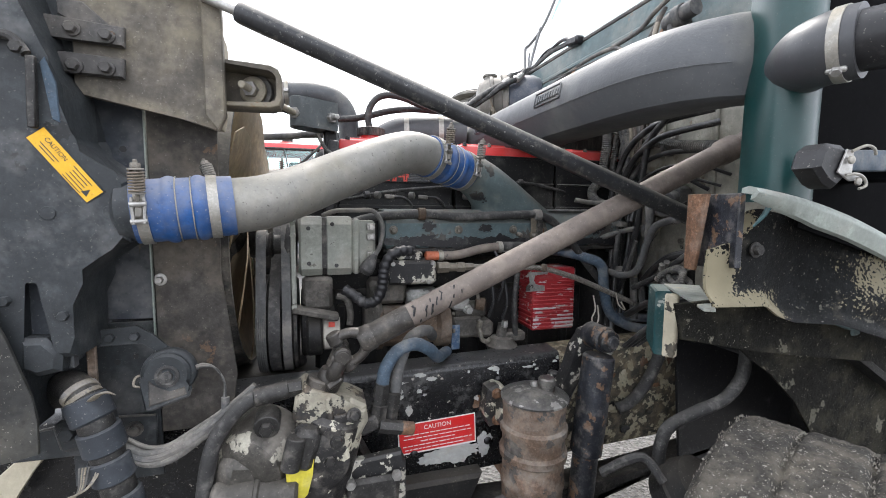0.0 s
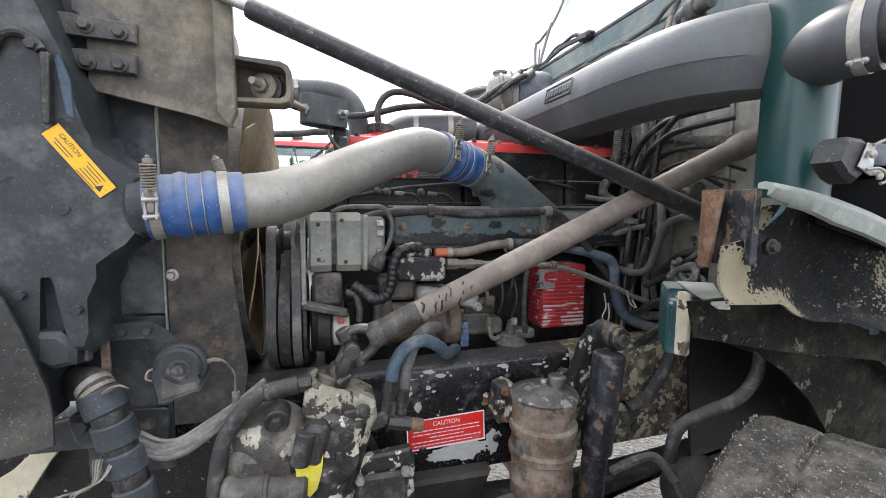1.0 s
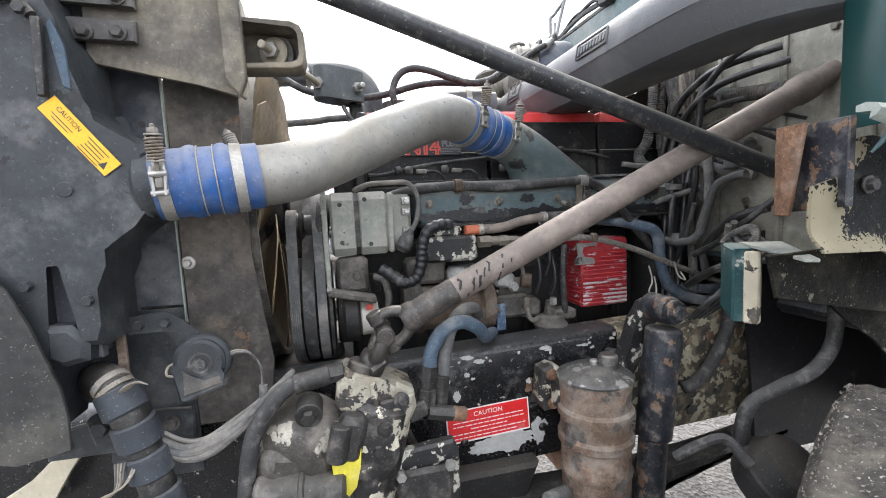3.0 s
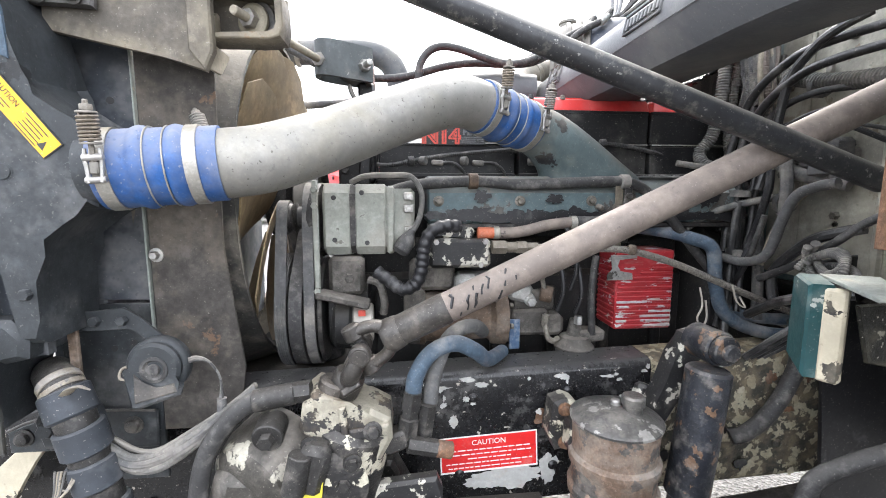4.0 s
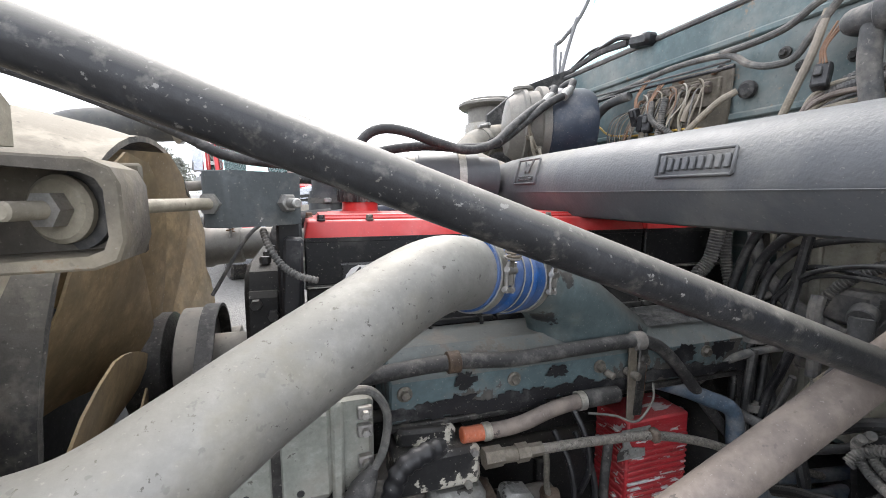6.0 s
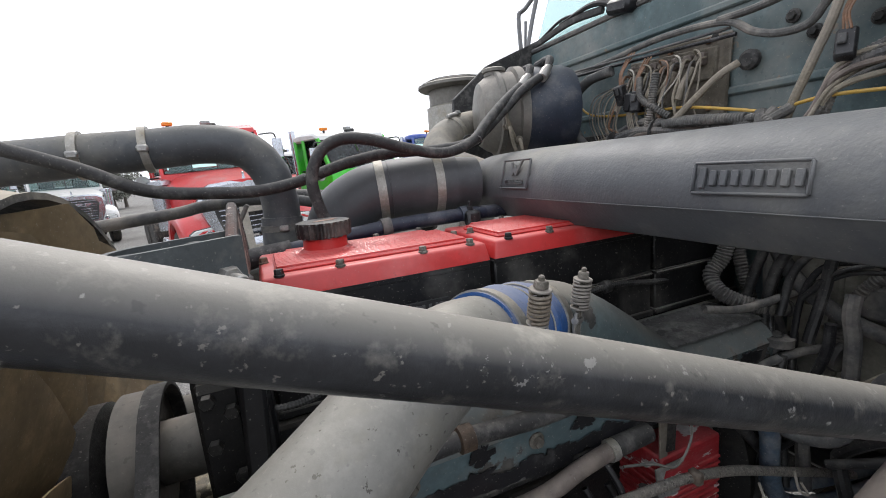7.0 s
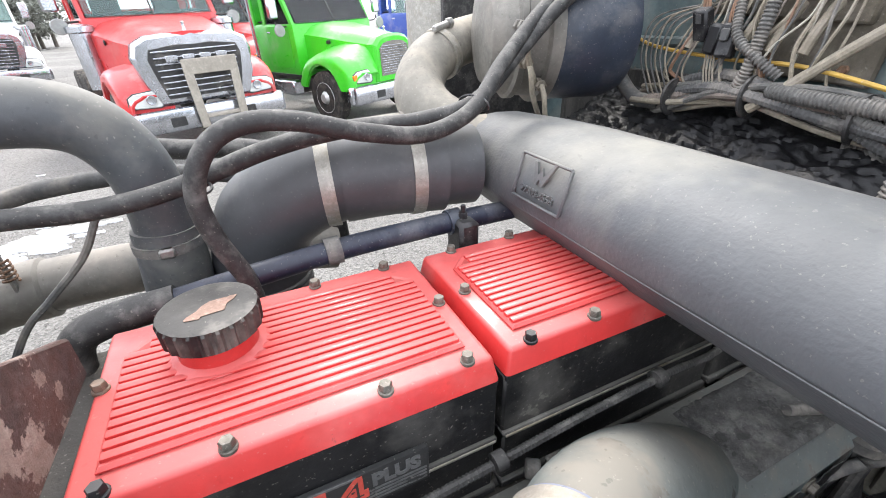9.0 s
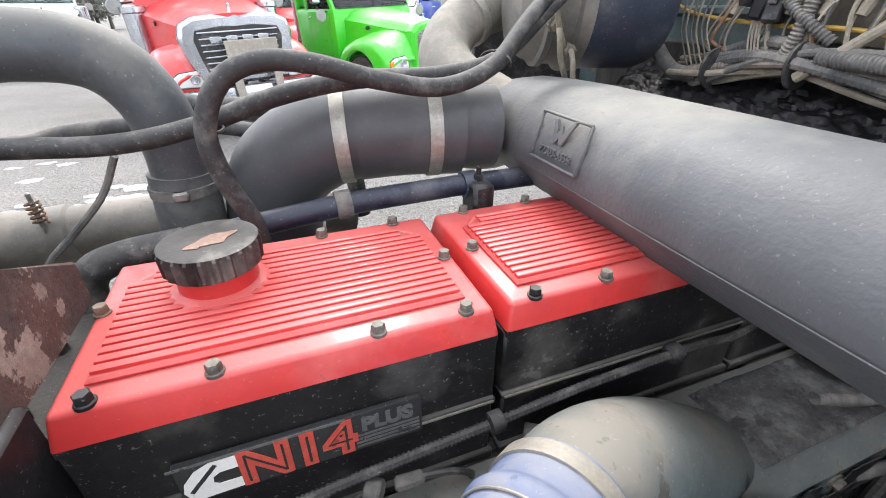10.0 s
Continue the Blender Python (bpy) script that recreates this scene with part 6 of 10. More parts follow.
# ---- prop rod ----
rod = thing("hood_prop_rod", (0.907, 0.876, 1.37), "scuffed black steel prop rod slanting across the bay", "prop rod")
RA, RB = Vector((-0.143, 0.947, 1.771)), Vector((0.955, 0.8725, 1.366))
RD = (RB - RA).normalized()
LR = (RB - RA).length
bm = add_lathe(obm(), RA, RD, [(0, 0.008), (0.004, 0.017), (0.012, 0.0195), (0.05, 0.0205), (LR - 0.02, 0.0205), (LR, 0.012)], 28)
part("tube", bm, m_rod, rod)
bm = obm()
add_cyl(bm, RA - RD * 0.16, RA + RD * 0.01, 0.009, 14)
part("piston", bm, m_steel, rod)

# black patches along the lower half of the teal manifold
for k in range(17):
    random.seed(300 + k)
    o = flake((0.215 + 0.047 * k, 1.292 + 0.012 * random.random()), 0.032 + 0.012 * random.random(), 0.010 + 0.012 * random.random(), 20 + k, manifold, m_black, 1.2443)
for k, (x, z, w, h) in enumerate(((0.32, 1.345, 0.02, 0.018), (0.50, 1.338, 0.024, 0.012), (0.80, 1.34, 0.03, 0.02), (0.90, 1.335, 0.03, 0.02))):
    flake((x, z), w, h, 41 + k, manifold, m_black, 1.2443)

# worn upper edge of the rails
for k in range(16):
    random.seed(700 + k)
    x = 0.16 + 0.85 * random.random()
    flake((x, 0.652 + 0.03 * (x - 0.1) + 0.265 + 0.022 * random.random()), 0.004 + 0.022 * random.random() ** 2, 0.0025 + 0.005 * random.random(), 70 + k, fr1 if x < 0.68 else fr2, m_prime)
for k in range(26):
    random.seed(760 + k)
    x = 0.72 + 0.75 * random.random()
    flake((x, 0.66 + 0.28 * random.random()), 0.006 + 0.016 * random.random(), 0.005 + 0.012 * random.random(), 95 + k, fr2, (m_cream, m_rusty, m_black)[k % 3])

# ---- radiator, charge cooler tank and shroud ----
rad = thing("radiator", (-0.42, 1.5, 0.9), "charcoal radiator pack seen from its side with dirty steel shroud", "radiator")
bm = obm()
add_box(bm, (-0.47, 1.53, 1.28), (0.10, 0.95, 0.78), bev=0.004)
part("core", bm, m_board, rad)
bm = xz(obm(), [(-0.50, 1.16), (-0.338, 1.155), (-0.338, 1.70), (-0.50, 1.70)], 1.052, 0.008, 0.001)
part("side_board", bm, m_board, rad, "slate-blue side board")
bm = add_cyl(obm(), (-0.378, 1.0518, 1.512), (-0.378, 1.0505, 1.512), 0.0065, 14, 0)
part("hole", bm, m_ink, rad)
bm = add_box(obm(), (-0.3365, 1.047, 1.30), (0.003, 0.01, 0.66), bev=0.0005)
part("bright_edge", bm, m_edge, rad, "thin pale sheet edge")
bm = xz(obm(), [(-0.333, 0.90), (-0.195, 0.90), (-0.178, 1.02), (-0.205, 1.25), (-0.200, 1.72), (-0.333, 1.72)], 1.048, 0.006, 0.001)
part("shroud_side", bm, m_shroud, rad, "dirty rust-stained shroud side")
bm = obm()
add_lathe(bm, (-0.322, 1.048, 1.24), (0, -1, 0), [(0, 0.013), (0.003, 0.013), (0.004, 0.01)], 14)
add_hex(bm, (-0.322, 1.045, 1.24), (0, -1, 0), 0.008, 0.012)
part("bolt", bm, m_steel, rad)
# shroud throat: a ring about the fan with a flat back wall
bm = obm()
SC = Vector((-0.165, 1.52, 1.33))
seg = 56
rings = []
for x, r in ((-0.36, 0.47), (-0.26, 0.445), (-0.215, 0.43), (-0.195, 0.43), (-0.195, 0.42), (-0.215, 0.42), (-0.26, 0.435), (-0.36, 0.46)):
    rings.append([bm.verts.new((x, SC.y + r * math.cos(2 * math.pi * k / seg), SC.z + r * math.sin(2 * math.pi * k / seg))) for k in range(seg)])
for a, b in zip(rings, rings[1:] + rings[:1]):
    for k in range(seg):
        bm.faces.new((a[k], a[(k + 1) % seg], b[(k + 1) % seg], b[k]))
part("shroud_ring", bm, m_ring, rad, "beige-dusted black shroud ring")
bm = xz(obm(), [(-0.50, 0.80), (-0.335, 0.80), (-0.335, 1.15), (-0.50, 1.15)], 1.05, 0.008, 0.001)
part("lower_plate", bm, m_tank, rad, "worn dark lower plate with bolt holes")
for x, z in ((-0.376, 1.075), (-0.36, 1.03), (-0.35, 1.005), (-0.41, 1.065)):
    bm = add_cyl(obm(), (x, 1.0498, z), (x, 1.0485, z), 0.006, 12, 0)
    part("hole", bm, m_ink, rad)

fan = thing("cooling_fan", (-0.17, 1.52, 1.33), "tan plastic engine cooling fan behind the radiator", "fan")
bm = add_lathe(obm(), (-0.24, 1.52, 1.33), (1, 0, 0), [(0, 0.06), (0.004, 0.10), (0.06, 0.10), (0.07, 0.07), (0.10, 0.06)], 36)
part("hub", bm, m_darksteel, fan)
for k in range(11):
    a = 2 * math.pi * k / 11 + 0.25
    bm = obm()
    rows = []
    for j in range(9):
        r = 0.09 + 0.315 * j / 8
        w = (0.060 + 0.085 * min(1, j / 5)) * (0.8 if j == 8 else 1)
        tw = radians(34 - 8 * j / 8)
        sweep = a + 0.22 * (j / 8) ** 2
        e = Vector((0, math.cos(sweep), math.sin(sweep)))
        tdir = Vector((0, -math.sin(sweep), math.cos(sweep)))
        c = Vector((-0.225, SC.y, SC.z)) + e * r
        top, bot = [], []
        for q in range(5):
            f = q / 2 - 1
            bow = 0.014 * (1 - f * f)
            p = c + tdir * (f * w * math.cos(tw)) + Vector((1, 0, 0)) * (bow - f * w * math.sin(tw) * 0.75)
            top.append(bm.verts.new(p + Vector((0.0018, 0, 0))))
            bot.append(bm.verts.new(p - Vector((0.0018, 0, 0))))
        rows.append(top + bot[::-1])
    for p, q in zip(rows, rows[1:]):
        for j in range(10):
            bm.faces.new((p[j], p[(j + 1) % 10], q[(j + 1) % 10], q[j]))
    bm.faces.new(rows[0]), bm.faces.new(rows[-1][::-1])
    part("blade", bm, m_fan, fan)

tank = thing("charge_cooler_tank", (-0.48, 0.95, 1.0), "charcoal cast charge cooler tank with flared outlet neck", "cooler tank")
bm = obm()
ol = [(-0.62, 0.98), (-0.62, 1.80), (-0.475, 1.80), (-0.43, 1.635), (-0.408, 1.597), (-0.4065, 1.519), (-0.398, 1.503), (-0.386, 1.489), (-0.364, 1.461), (-0.340, 1.447), (-0.318, 1.443),
      (-0.321, 1.331), (-0.350, 1.330), (-0.376, 1.312), (-0.394, 1.285), (-0.404, 1.263), (-0.411, 1.223), (-0.412, 1.165), (-0.410, 1.128), (-0.452, 1.128), (-0.450, 1.262), (-0.456, 1.274), (-0.482, 1.274), (-0.487, 1.262), (-0.49, 1.10), (-0.51, 0.98)]
xz(bm, ol, 0.895, 0.13, 0.010)
part("casting", bm, m_tank, tank)
part("foot_rail", xz(obm(), [(-0.492, 1.168), (-0.455, 1.166), (-0.432, 1.140), (-0.436, 1.105), (-0.47, 1.098), (-0.495, 1.112)], 0.890, 0.10, 0.010), m_tank, tank)
part("web", xz(obm(), [(-0.50, 1.10), (-0.43, 1.10), (-0.43, 1.285), (-0.50, 1.285)], 0.925, 0.02, 0.002), m_board, tank, "slate web inside the casting")
for k, (x, z) in enumerate(((-0.425, 1.205), (-0.505, 1.235), (-0.505, 1.13))):
    bm = add_hex(obm(), (x, 0.896, z), (0, -1, 0), 0.009, 0.010)
    part("bolt", bm, m_tank, tank)
bm = add_lathe(obm(), (-0.352, 0.925, 1.385), (1, 0.1, 0.06), [(0, 0.03), (0.012, 0.052), (0.03, 0.0545), (0.075, 0.054)], 36)
part("outlet_neck", bm, m_tank, tank)
for x, z in ((-0.437, 1.383), (-0.347, 1.385)):
    bm = add_lathe(obm(), (x, 0.8965, z), (0, -1, 0), [(0, 0.0135), (0.002, 0.0135), (0.0021, 0.0118), (0.0035, 0.011)], 24)
    part("core_plug", bm, m_tank, tank)
bm = xz(obm(), [(-0.42, 1.54), (-0.41, 1.535), (-0.412, 1.60), (-0.425, 1.64), (-0.432, 1.63)], 0.892, 0.006, 0.001)
part("paint_rub", bm, m_blueh, tank, "rubbed blue paint edge")
bm = obm()
add_box(bm, (-0.441, 0.885, 1.580), (0.0125, 0.012, 0.115), (0, 2, 0), 0.002)
add_tube(bm, [(-0.52, 0.89, 1.625), (-0.495, 0.885, 1.66), (-0.465, 0.885, 1.665), (-0.445, 0.885, 1.64)], 0.008, 10)
add_hex(bm, (-0.455, 0.884, 1.648), (0, -1, 0), 0.010, 0.010)
part("strap", bm, m_darksteel, tank, "dark steel strap end")
bm = obm()
add_box(bm, (-0.55, 0.890, 1.40), (0.016, 0.014, 0.24), (0, 8, 0), bev=0.005)
part("rib", bm, m_tank, tank)

ys = thing("warning_sticker", (-0.405, 0.893, 1.41), "yellow caution sticker with dark print on the cooler tank", "sticker")
tl, tr, br, bl = Vector((-0.461, 0, 1.508)), Vector((-0.430, 0, 1.522)), Vector((-0.357, 0, 1.423)), Vector((-0.376, 0, 1.403))
ang = math.atan2((br - tr).z, (br - tr).x)
cen = (tl + tr + br + bl) / 4
M1 = Matrix.Translation((cen.x, 0.8935, cen.z)) @ Matrix.Rotation(-ang, 4, "Y") @ pose(0, 0, 0, 90, 0, 0)
for nm, sz, mt, off in (("edge", (0.134, 0.034, 0.001), m_ink, 0), ("sheet", (0.131, 0.031, 0.001), m_stick_y, 0.0006)):
    bm = add_box(obm(), (0, 0, off), sz, bev=0)
    bmesh.ops.transform(bm, matrix=M1, verts=bm.verts)
    part(nm, bm, mt, ys)
lettering("heading", "CAUTION", 0.0105, M1 @ Matrix.Translation((-0.028, 0.003, 0.0012)), m_ink, ys, 0.0003, 0.95)
for k in range(7):
    random.seed(k)
    bm = add_box(obm(), (-0.03 if k < 2 else 0.028, (-0.004 - 0.005 * k) if k < 2 else (0.009 - 0.0055 * (k - 2)), 0.0012), (0.03 + 0.012 * random.random(), 0.0014, 0.0004), bev=0)
    bmesh.ops.transform(bm, matrix=M1, verts=bm.verts)
    part("print_bar", bm, m_ink, ys)
bm = xz(obm(), [(-0.006, -0.006), (0.006, -0.006), (0, 0.007)], 0, 0.0005, 0)
bmesh.ops.transform(bm, matrix=M1 @ Matrix.Translation((0.052, -0.004, 0.0014)) @ pose(0, 0, 0, -90, 0, 0), verts=bm.verts)
part("warning_mark", bm, m_ink, ys)

# ---- hood hinge plate and bars on top of the radiator ----
hp = thing("hinge_plate", (-0.3, 0.98, 1.6), "dirty grey steel hinge plate with bolted flat bars", "hinge bracket")
bm = xz(obm(), [(-0.425, 1.603), (-0.25, 1.568), (-0.188, 1.548), (-0.186, 1.69), (-0.20, 1.84), (-0.22, 1.90), (-0.42, 1.90)], 0.982, 0.012, 0.002)
part("plate", bm, m_plate, hp)
bm = obm()
xz(bm, [(-0.205, 1.575), (-0.182, 1.545), (-0.168, 1.575), (-0.170, 1.83), (-0.19, 1.86), (-0.205, 1.85)], 0.960, 0.02, 0.003)
part("folded_edge", bm, m_plate, hp)
bm = xz(obm(), [(-0.62, 1.628), (-0.526, 1.640), (-0.340, 1.633), (-0.338, 1.669), (-0.43, 1.672), (-0.524, 1.669), (-0.62, 1.66)], 0.966, 0.014, 0.003)
part("flat_bar", bm, m_bar, hp)
bm = xz(obm(), [(-0.66, 1.585), (-0.44, 1.60), (-0.40, 1.66), (-0.350, 1.715), (-0.372, 1.80), (-0.40, 1.90), (-0.66, 1.90)], 1.00, 0.03, 0.004)
part("back_plate", bm, m_tank, hp, "dark bracket plate behind the bars")
bm = xz(obm(), [(-0.44, 1.768), (-0.40, 1.765), (-0.349, 1.718), (-0.345, 1.70), (-0.36, 1.695), (-0.44, 1.74)], 0.974, 0.02, 0.002)
part("upper_tab", bm, m_bar, hp)
bm = xz(obm(), [(-0.62, 1.69), (-0.522, 1.702), (-0.337, 1.689), (-0.335, 1.725), (-0.43, 1.732), (-0.519, 1.742), (-0.62, 1.735)], 0.966, 0.014, 0.003)
part("flat_bar", bm, m_bar, hp)
for x, z in ((-0.415, 1.648), (-0.365, 1.648), (-0.49, 1.655), (-0.415, 1.713), (-0.362, 1.706), (-0.495, 1.722)):
    bm = obm()
    add_lathe(bm, (x, 0.965, z), (0, -1, 0), [(0, 0.014), (0.003, 0.014), (0.004, 0.011)], 14)
    add_hex(bm, (x, 0.962, z), (0, -1, 0), 0.0105, 0.010)
    part("bolt", bm, m_bar, hp)
bm = obm()
add_box(bm, (-0.33, 1.05, 1.86), (0.2, 0.14, 0.10), bev=0.006)
part("cross_block", bm, m_rusty, hp, "rusty cross member end")

# ---- rubber mount in its channel, tie rod and engine bracket ----
mt = thing("radiator_mount", (-0.13, 1.02, 1.58), "dusty steel channel holding a round rubber mount", "mount bracket")
co = [(-0.195, 1.690), (-0.085, 1.685), (-0.070, 1.678), (-0.064, 1.665), (-0.063, 1.622), (-0.069, 1.606), (-0.085, 1.600), (-0.195, 1.598)]
ci = [(-0.195, 1.607), (-0.088, 1.609), (-0.076, 1.614), (-0.072, 1.625), (-0.073, 1.662), (-0.078, 1.671), (-0.088, 1.676), (-0.195, 1.681)]
part("channel", xz(obm(), co + ci, 0.975, 0.062, 0.002), m_plate, mt)
box_part("channel_back", (-0.13, 1.040, 1.645), (0.125, 0.006, 0.08), m_plate, mt)
for ol in ([(0.972, 1.608), (1.036, 1.608), (1.036, 1.652), (1.026, 1.654), (0.978, 1.618)],
           [(0.962, 1.551), (1.030, 1.554), (1.068, 1.590), (1.068, 1.597), (0.970, 1.597)],
           [(0.976, 1.692), (1.090, 1.700), (1.092, 1.738), (1.078, 1.748), (1.030, 1.755), (1.000, 1.80), (0.976, 1.82)]):
    part("gusset", add_prism(obm(), ol, (-0.187, 0, 0), (0, 1, 0), (0, 0, 1), 0.006, 0.001), m_platelight, mt, "beige dusty gusset plate")
TR, TD = Vector((-0.125, 1.03, 1.645)), Vector((0.075, 0.21, 0.0)).normalized()
bm = add_lathe(obm(), TR + TD * 0.005, TD, [(0, 0.022), (0.004, 0.036), (0.03, 0.038), (0.034, 0.03)], 30)
part("rubber_bush", bm, m_rubber2, mt)
bm = add_lathe(obm(), TR - TD * 0.005, TD, [(0, 0.025), (0.003, 0.029), (0.008, 0.029), (0.009, 0.02)], 26)
part("washer", bm, m_platelight, mt)
tie = thing("tie_rod", TR, "long dusty threaded tie rod with nuts", "tie rod")
bm = obm()
add_cyl(bm, TR - TD * 0.05, TR + TD * 0.27, 0.0078, 14)
part("rod", bm, m_platelight, tie)
for s in (0.215, -0.018):
    bm = add_hex(obm(), TR + TD * s, TD, 0.0155, 0.018)
    part("nut", bm, m_steel, tie)

fc_ = thing("engine_front_housing", (0.02, 1.5, 1.3), "oily black engine front housing with bolt heads", "engine housing")
part("casting", add_prism(obm(), [(1.365, 1.24), (1.365, 1.49), (1.385, 1.525), (1.44, 1.535), (1.72, 1.535), (1.72, 1.24)], (-0.032, 0, 0), (0, 1, 0), (0, 0, 1), 0.09, 0.008), m_castdark, fc_)
part("flange", add_prism(obm(), [(1.352, 1.27), (1.352, 1.485), (1.36, 1.495), (1.368, 1.495), (1.368, 1.27)], (-0.026, 0, 0), (0, 1, 0), (0, 0, 1), 0.05, 0.003), m_castdark, fc_)
for x, z in ((-0.012, 1.475), (0.014, 1.455), (-0.012, 1.41), (0.014, 1.36), (-0.012, 1.32)):
    part("bolt", add_hex(obm(), (x, 1.353, z), (0, -1, 0), 0.010, 0.012), m_darksteel, fc_)
for y in (1.42, 1.50, 1.60):
    part("bolt", add_hex(obm(), (0.0, y, 1.534), (0, 0, 1), 0.010, 0.012), m_darksteel, fc_)
tube_thing("front_loom", [(0.008, 1.300, 1.604), (0.016, 1.282, 1.582), (0.032, 1.268, 1.556), (0.056, 1.256, 1.538), (0.085, 1.246, 1.530)], 0.0058, m_loom, "ribbed grey loom bent round the bracket's post", "wiring", seg=10, ribs=(0.005, 0.0012))

eb = thing("engine_mount_bracket", (0.0, 1.33, 1.55), "blue-grey U-shaped steel bracket on the engine front", "engine bracket")
bm = obm()
bend = spline([Vector(q) for q in ((0.058, 1.372, 0), (0.02, 1.346, 0), (-0.02, 1.319, 0), (-0.046, 1.298, 0), (-0.058, 1.275, 0), (-0.058, 1.252, 0), (-0.046, 1.239, 0), (-0.026, 1.241, 0), (0.02, 1.269, 0), (0.062, 1.297, 0))], 4)
left, right = [], []
for k, q in enumerate(bend):
    d = (bend[min(k + 1, len(bend) - 1)] - bend[max(k - 1, 0)]).normalized()
    left.append((q.x - d.y * 0.0042, q.y + d.x * 0.0042))
    right.append((q.x + d.y * 0.0042, q.y - d.x * 0.0042))
add_prism(bm, left + right[::-1], (0, 0, 1.612), (1, 0, 0), (0, 1, 0), 0.078, 0.0012)
part("u_plate", bm, m_tealb, eb)
bm = obm()
add_prism(bm, [(1.30, 1.61), (1.585, 1.60), (1.585, 1.648), (1.47, 1.704), (1.43, 1.722), (1.30, 1.68)], (0.045, 0, 0), (0, 1, 0), (0, 0, 1), 0.013, 0.003)
part("upright_plate", bm, m_stain, eb, "rust-stained upright plate")
bm = obm()
add_box(bm, (0.045, 1.375, 1.50), (0.04, 0.09, 0.24), bev=0.005)
add_box(bm, (0.045, 1.315, 1.48), (0.03, 0.03, 0.22), (0, 4, 0), 0.005)
part("post", bm, m_black, eb, "black post down to the engine")
bm = obm()
add_lathe(bm, (0.040, 1.288, 1.645), (0.45, -0.85, 0), [(0, 0.02), (0.004, 0.02), (0.005, 0.016)], 18)
add_hex(bm, (0.041, 1.285, 1.645), (0.45, -0.85, 0), 0.0145, 0.02)
add_cyl(bm, (0.041, 1.285, 1.645), (0.061, 1.247, 1.645), 0.0075, 12)
part("bolt", bm, m_steel, eb)
bm = add_cyl(obm(), (0.02, 1.31, 1.65), (0.005, 1.345, 1.65), 0.035, 26)
part("bush", bm, m_rubber2, eb)

# ---- horn ----
horn = thing("horn", (-0.29, 0.985, 1.0), "round black truck horn with trumpet mouth", "horn")
bm = add_lathe(obm(), (-0.290, 0.985, 1.062), (0.03, -1, 0.03), [(0, 0.02), (0.002, 0.044), (0.010, 0.0495), (0.024, 0.0495), (0.028, 0.047), (0.030, 0.043)], 44)
part("diaphragm_case", bm, m_tank, horn)
bm = obm()
ol = [(-0.332, 1.062), (-0.331, 0.993), (-0.318, 0.992), (-0.252, 1.014), (-0.248, 1.028)]
for k in range(15):
    a = radians(-38 + 218 * k / 14)
    ol.append((-0.290 + 0.0425 * math.cos(a), 1.064 + 0.0425 * math.sin(a)))
xz(bm, ol, 0.945, 0.016, 0.005)
part("trumpet", bm, m_tank, horn, "moulded trumpet housing")
part("mouth", xz(obm(), [(-0.322, 1.004), (-0.255, 1.022), (-0.258, 1.038), (-0.285, 1.030), (-0.305, 1.040), (-0.320, 1.056)], 0.942, 0.006, 0.002), m_bar, horn, "dusty lip of the horn mouth")
part("centre_cap", add_lathe(obm(), (-0.288, 0.946, 1.062), (0.03, -1, 0.03), [(0, 0.022), (0.003, 0.022), (0.004, 0.017), (0.001, 0.014), (0.001, 0.010), (0.006, 0.009), (0.007, 0.003)], 28), m_rubber, horn)
hb = thing("horn_bracket", (-0.36, 0.985, 1.13), "bent flat steel horn bracket with bolts", "bracket")
bm = xz(obm(), [(-0.455, 1.125), (-0.44, 1.15), (-0.35, 1.158), (-0.325, 1.14), (-0.283, 1.098), (-0.297, 1.085), (-0.34, 1.122), (-0.44, 1.118)], 0.985, 0.006, 0.001)
part("strap", bm, m_tank, hb)
for x in (-0.43, -0.395, -0.352):
    bm = add_hex(obm(), (x, 0.984, 1.137), (0, -1, 0), 0.009, 0.009)
    part("bolt", bm, m_tank, hb)
bm = add_box(obm(), (-0.419, 0.965, 1.06), (0.016, 0.008, 0.15), bev=0.002)
part("hanger", bm, m_brown, hb)

# ---- strapped cable conduit ----
cond = thing("cable_conduit", (-0.40, 0.935, 0.75), "dark cable conduit wrapped in wide rubber straps", "conduit")
CP = [(-0.505, 1.03, 1.015), (-0.470, 0.985, 1.046), (-0.432, 0.945, 1.043), (-0.405, 0.93, 0.99), (-0.390, 0.93, 0.929), (-0.372, 0.93, 0.840), (-0.352, 0.925, 0.74)]
bm = add_tube(obm(), CP, 0.0295, 22, 8)
part("core", bm, m_darksteel, cond)
sp = spline(CP, 20)
for k in (52, 72, 88, 104):
    q, q2 = sp[k], sp[k + 1]
    bm = add_lathe(obm(), q - (q2 - q).normalized() * 0.026, q2 - q, [(0, 0.032), (0.003, 0.0355), (0.044, 0.0365), (0.048, 0.032)], 28)
    part("strap", bm, m_board, cond, "slate rubber strap")
bm = obm()
for j, w_ in ((40, 0.006), (44, 0.004)):
    q, q2 = sp[j], sp[j + 1]
    add_lathe(bm, q, (q2 - q).normalized() + Vector((0.12, 0, 0)), [(-w_, 0.029), (-w_, 0.0315), (w_, 0.0315), (w_, 0.029)], 26)
add_tube(bm, [(-0.398, 0.908, 1.044), (-0.386, 0.900, 1.054), (-0.372, 0.900, 1.058), (-0.360, 0.904, 1.050)], [0.010, 0.009, 0.007, 0.003], 7, 3, flat=0.35)
part("tape_wrap", bm, m_tape, cond, "dusty tan tape wrap")

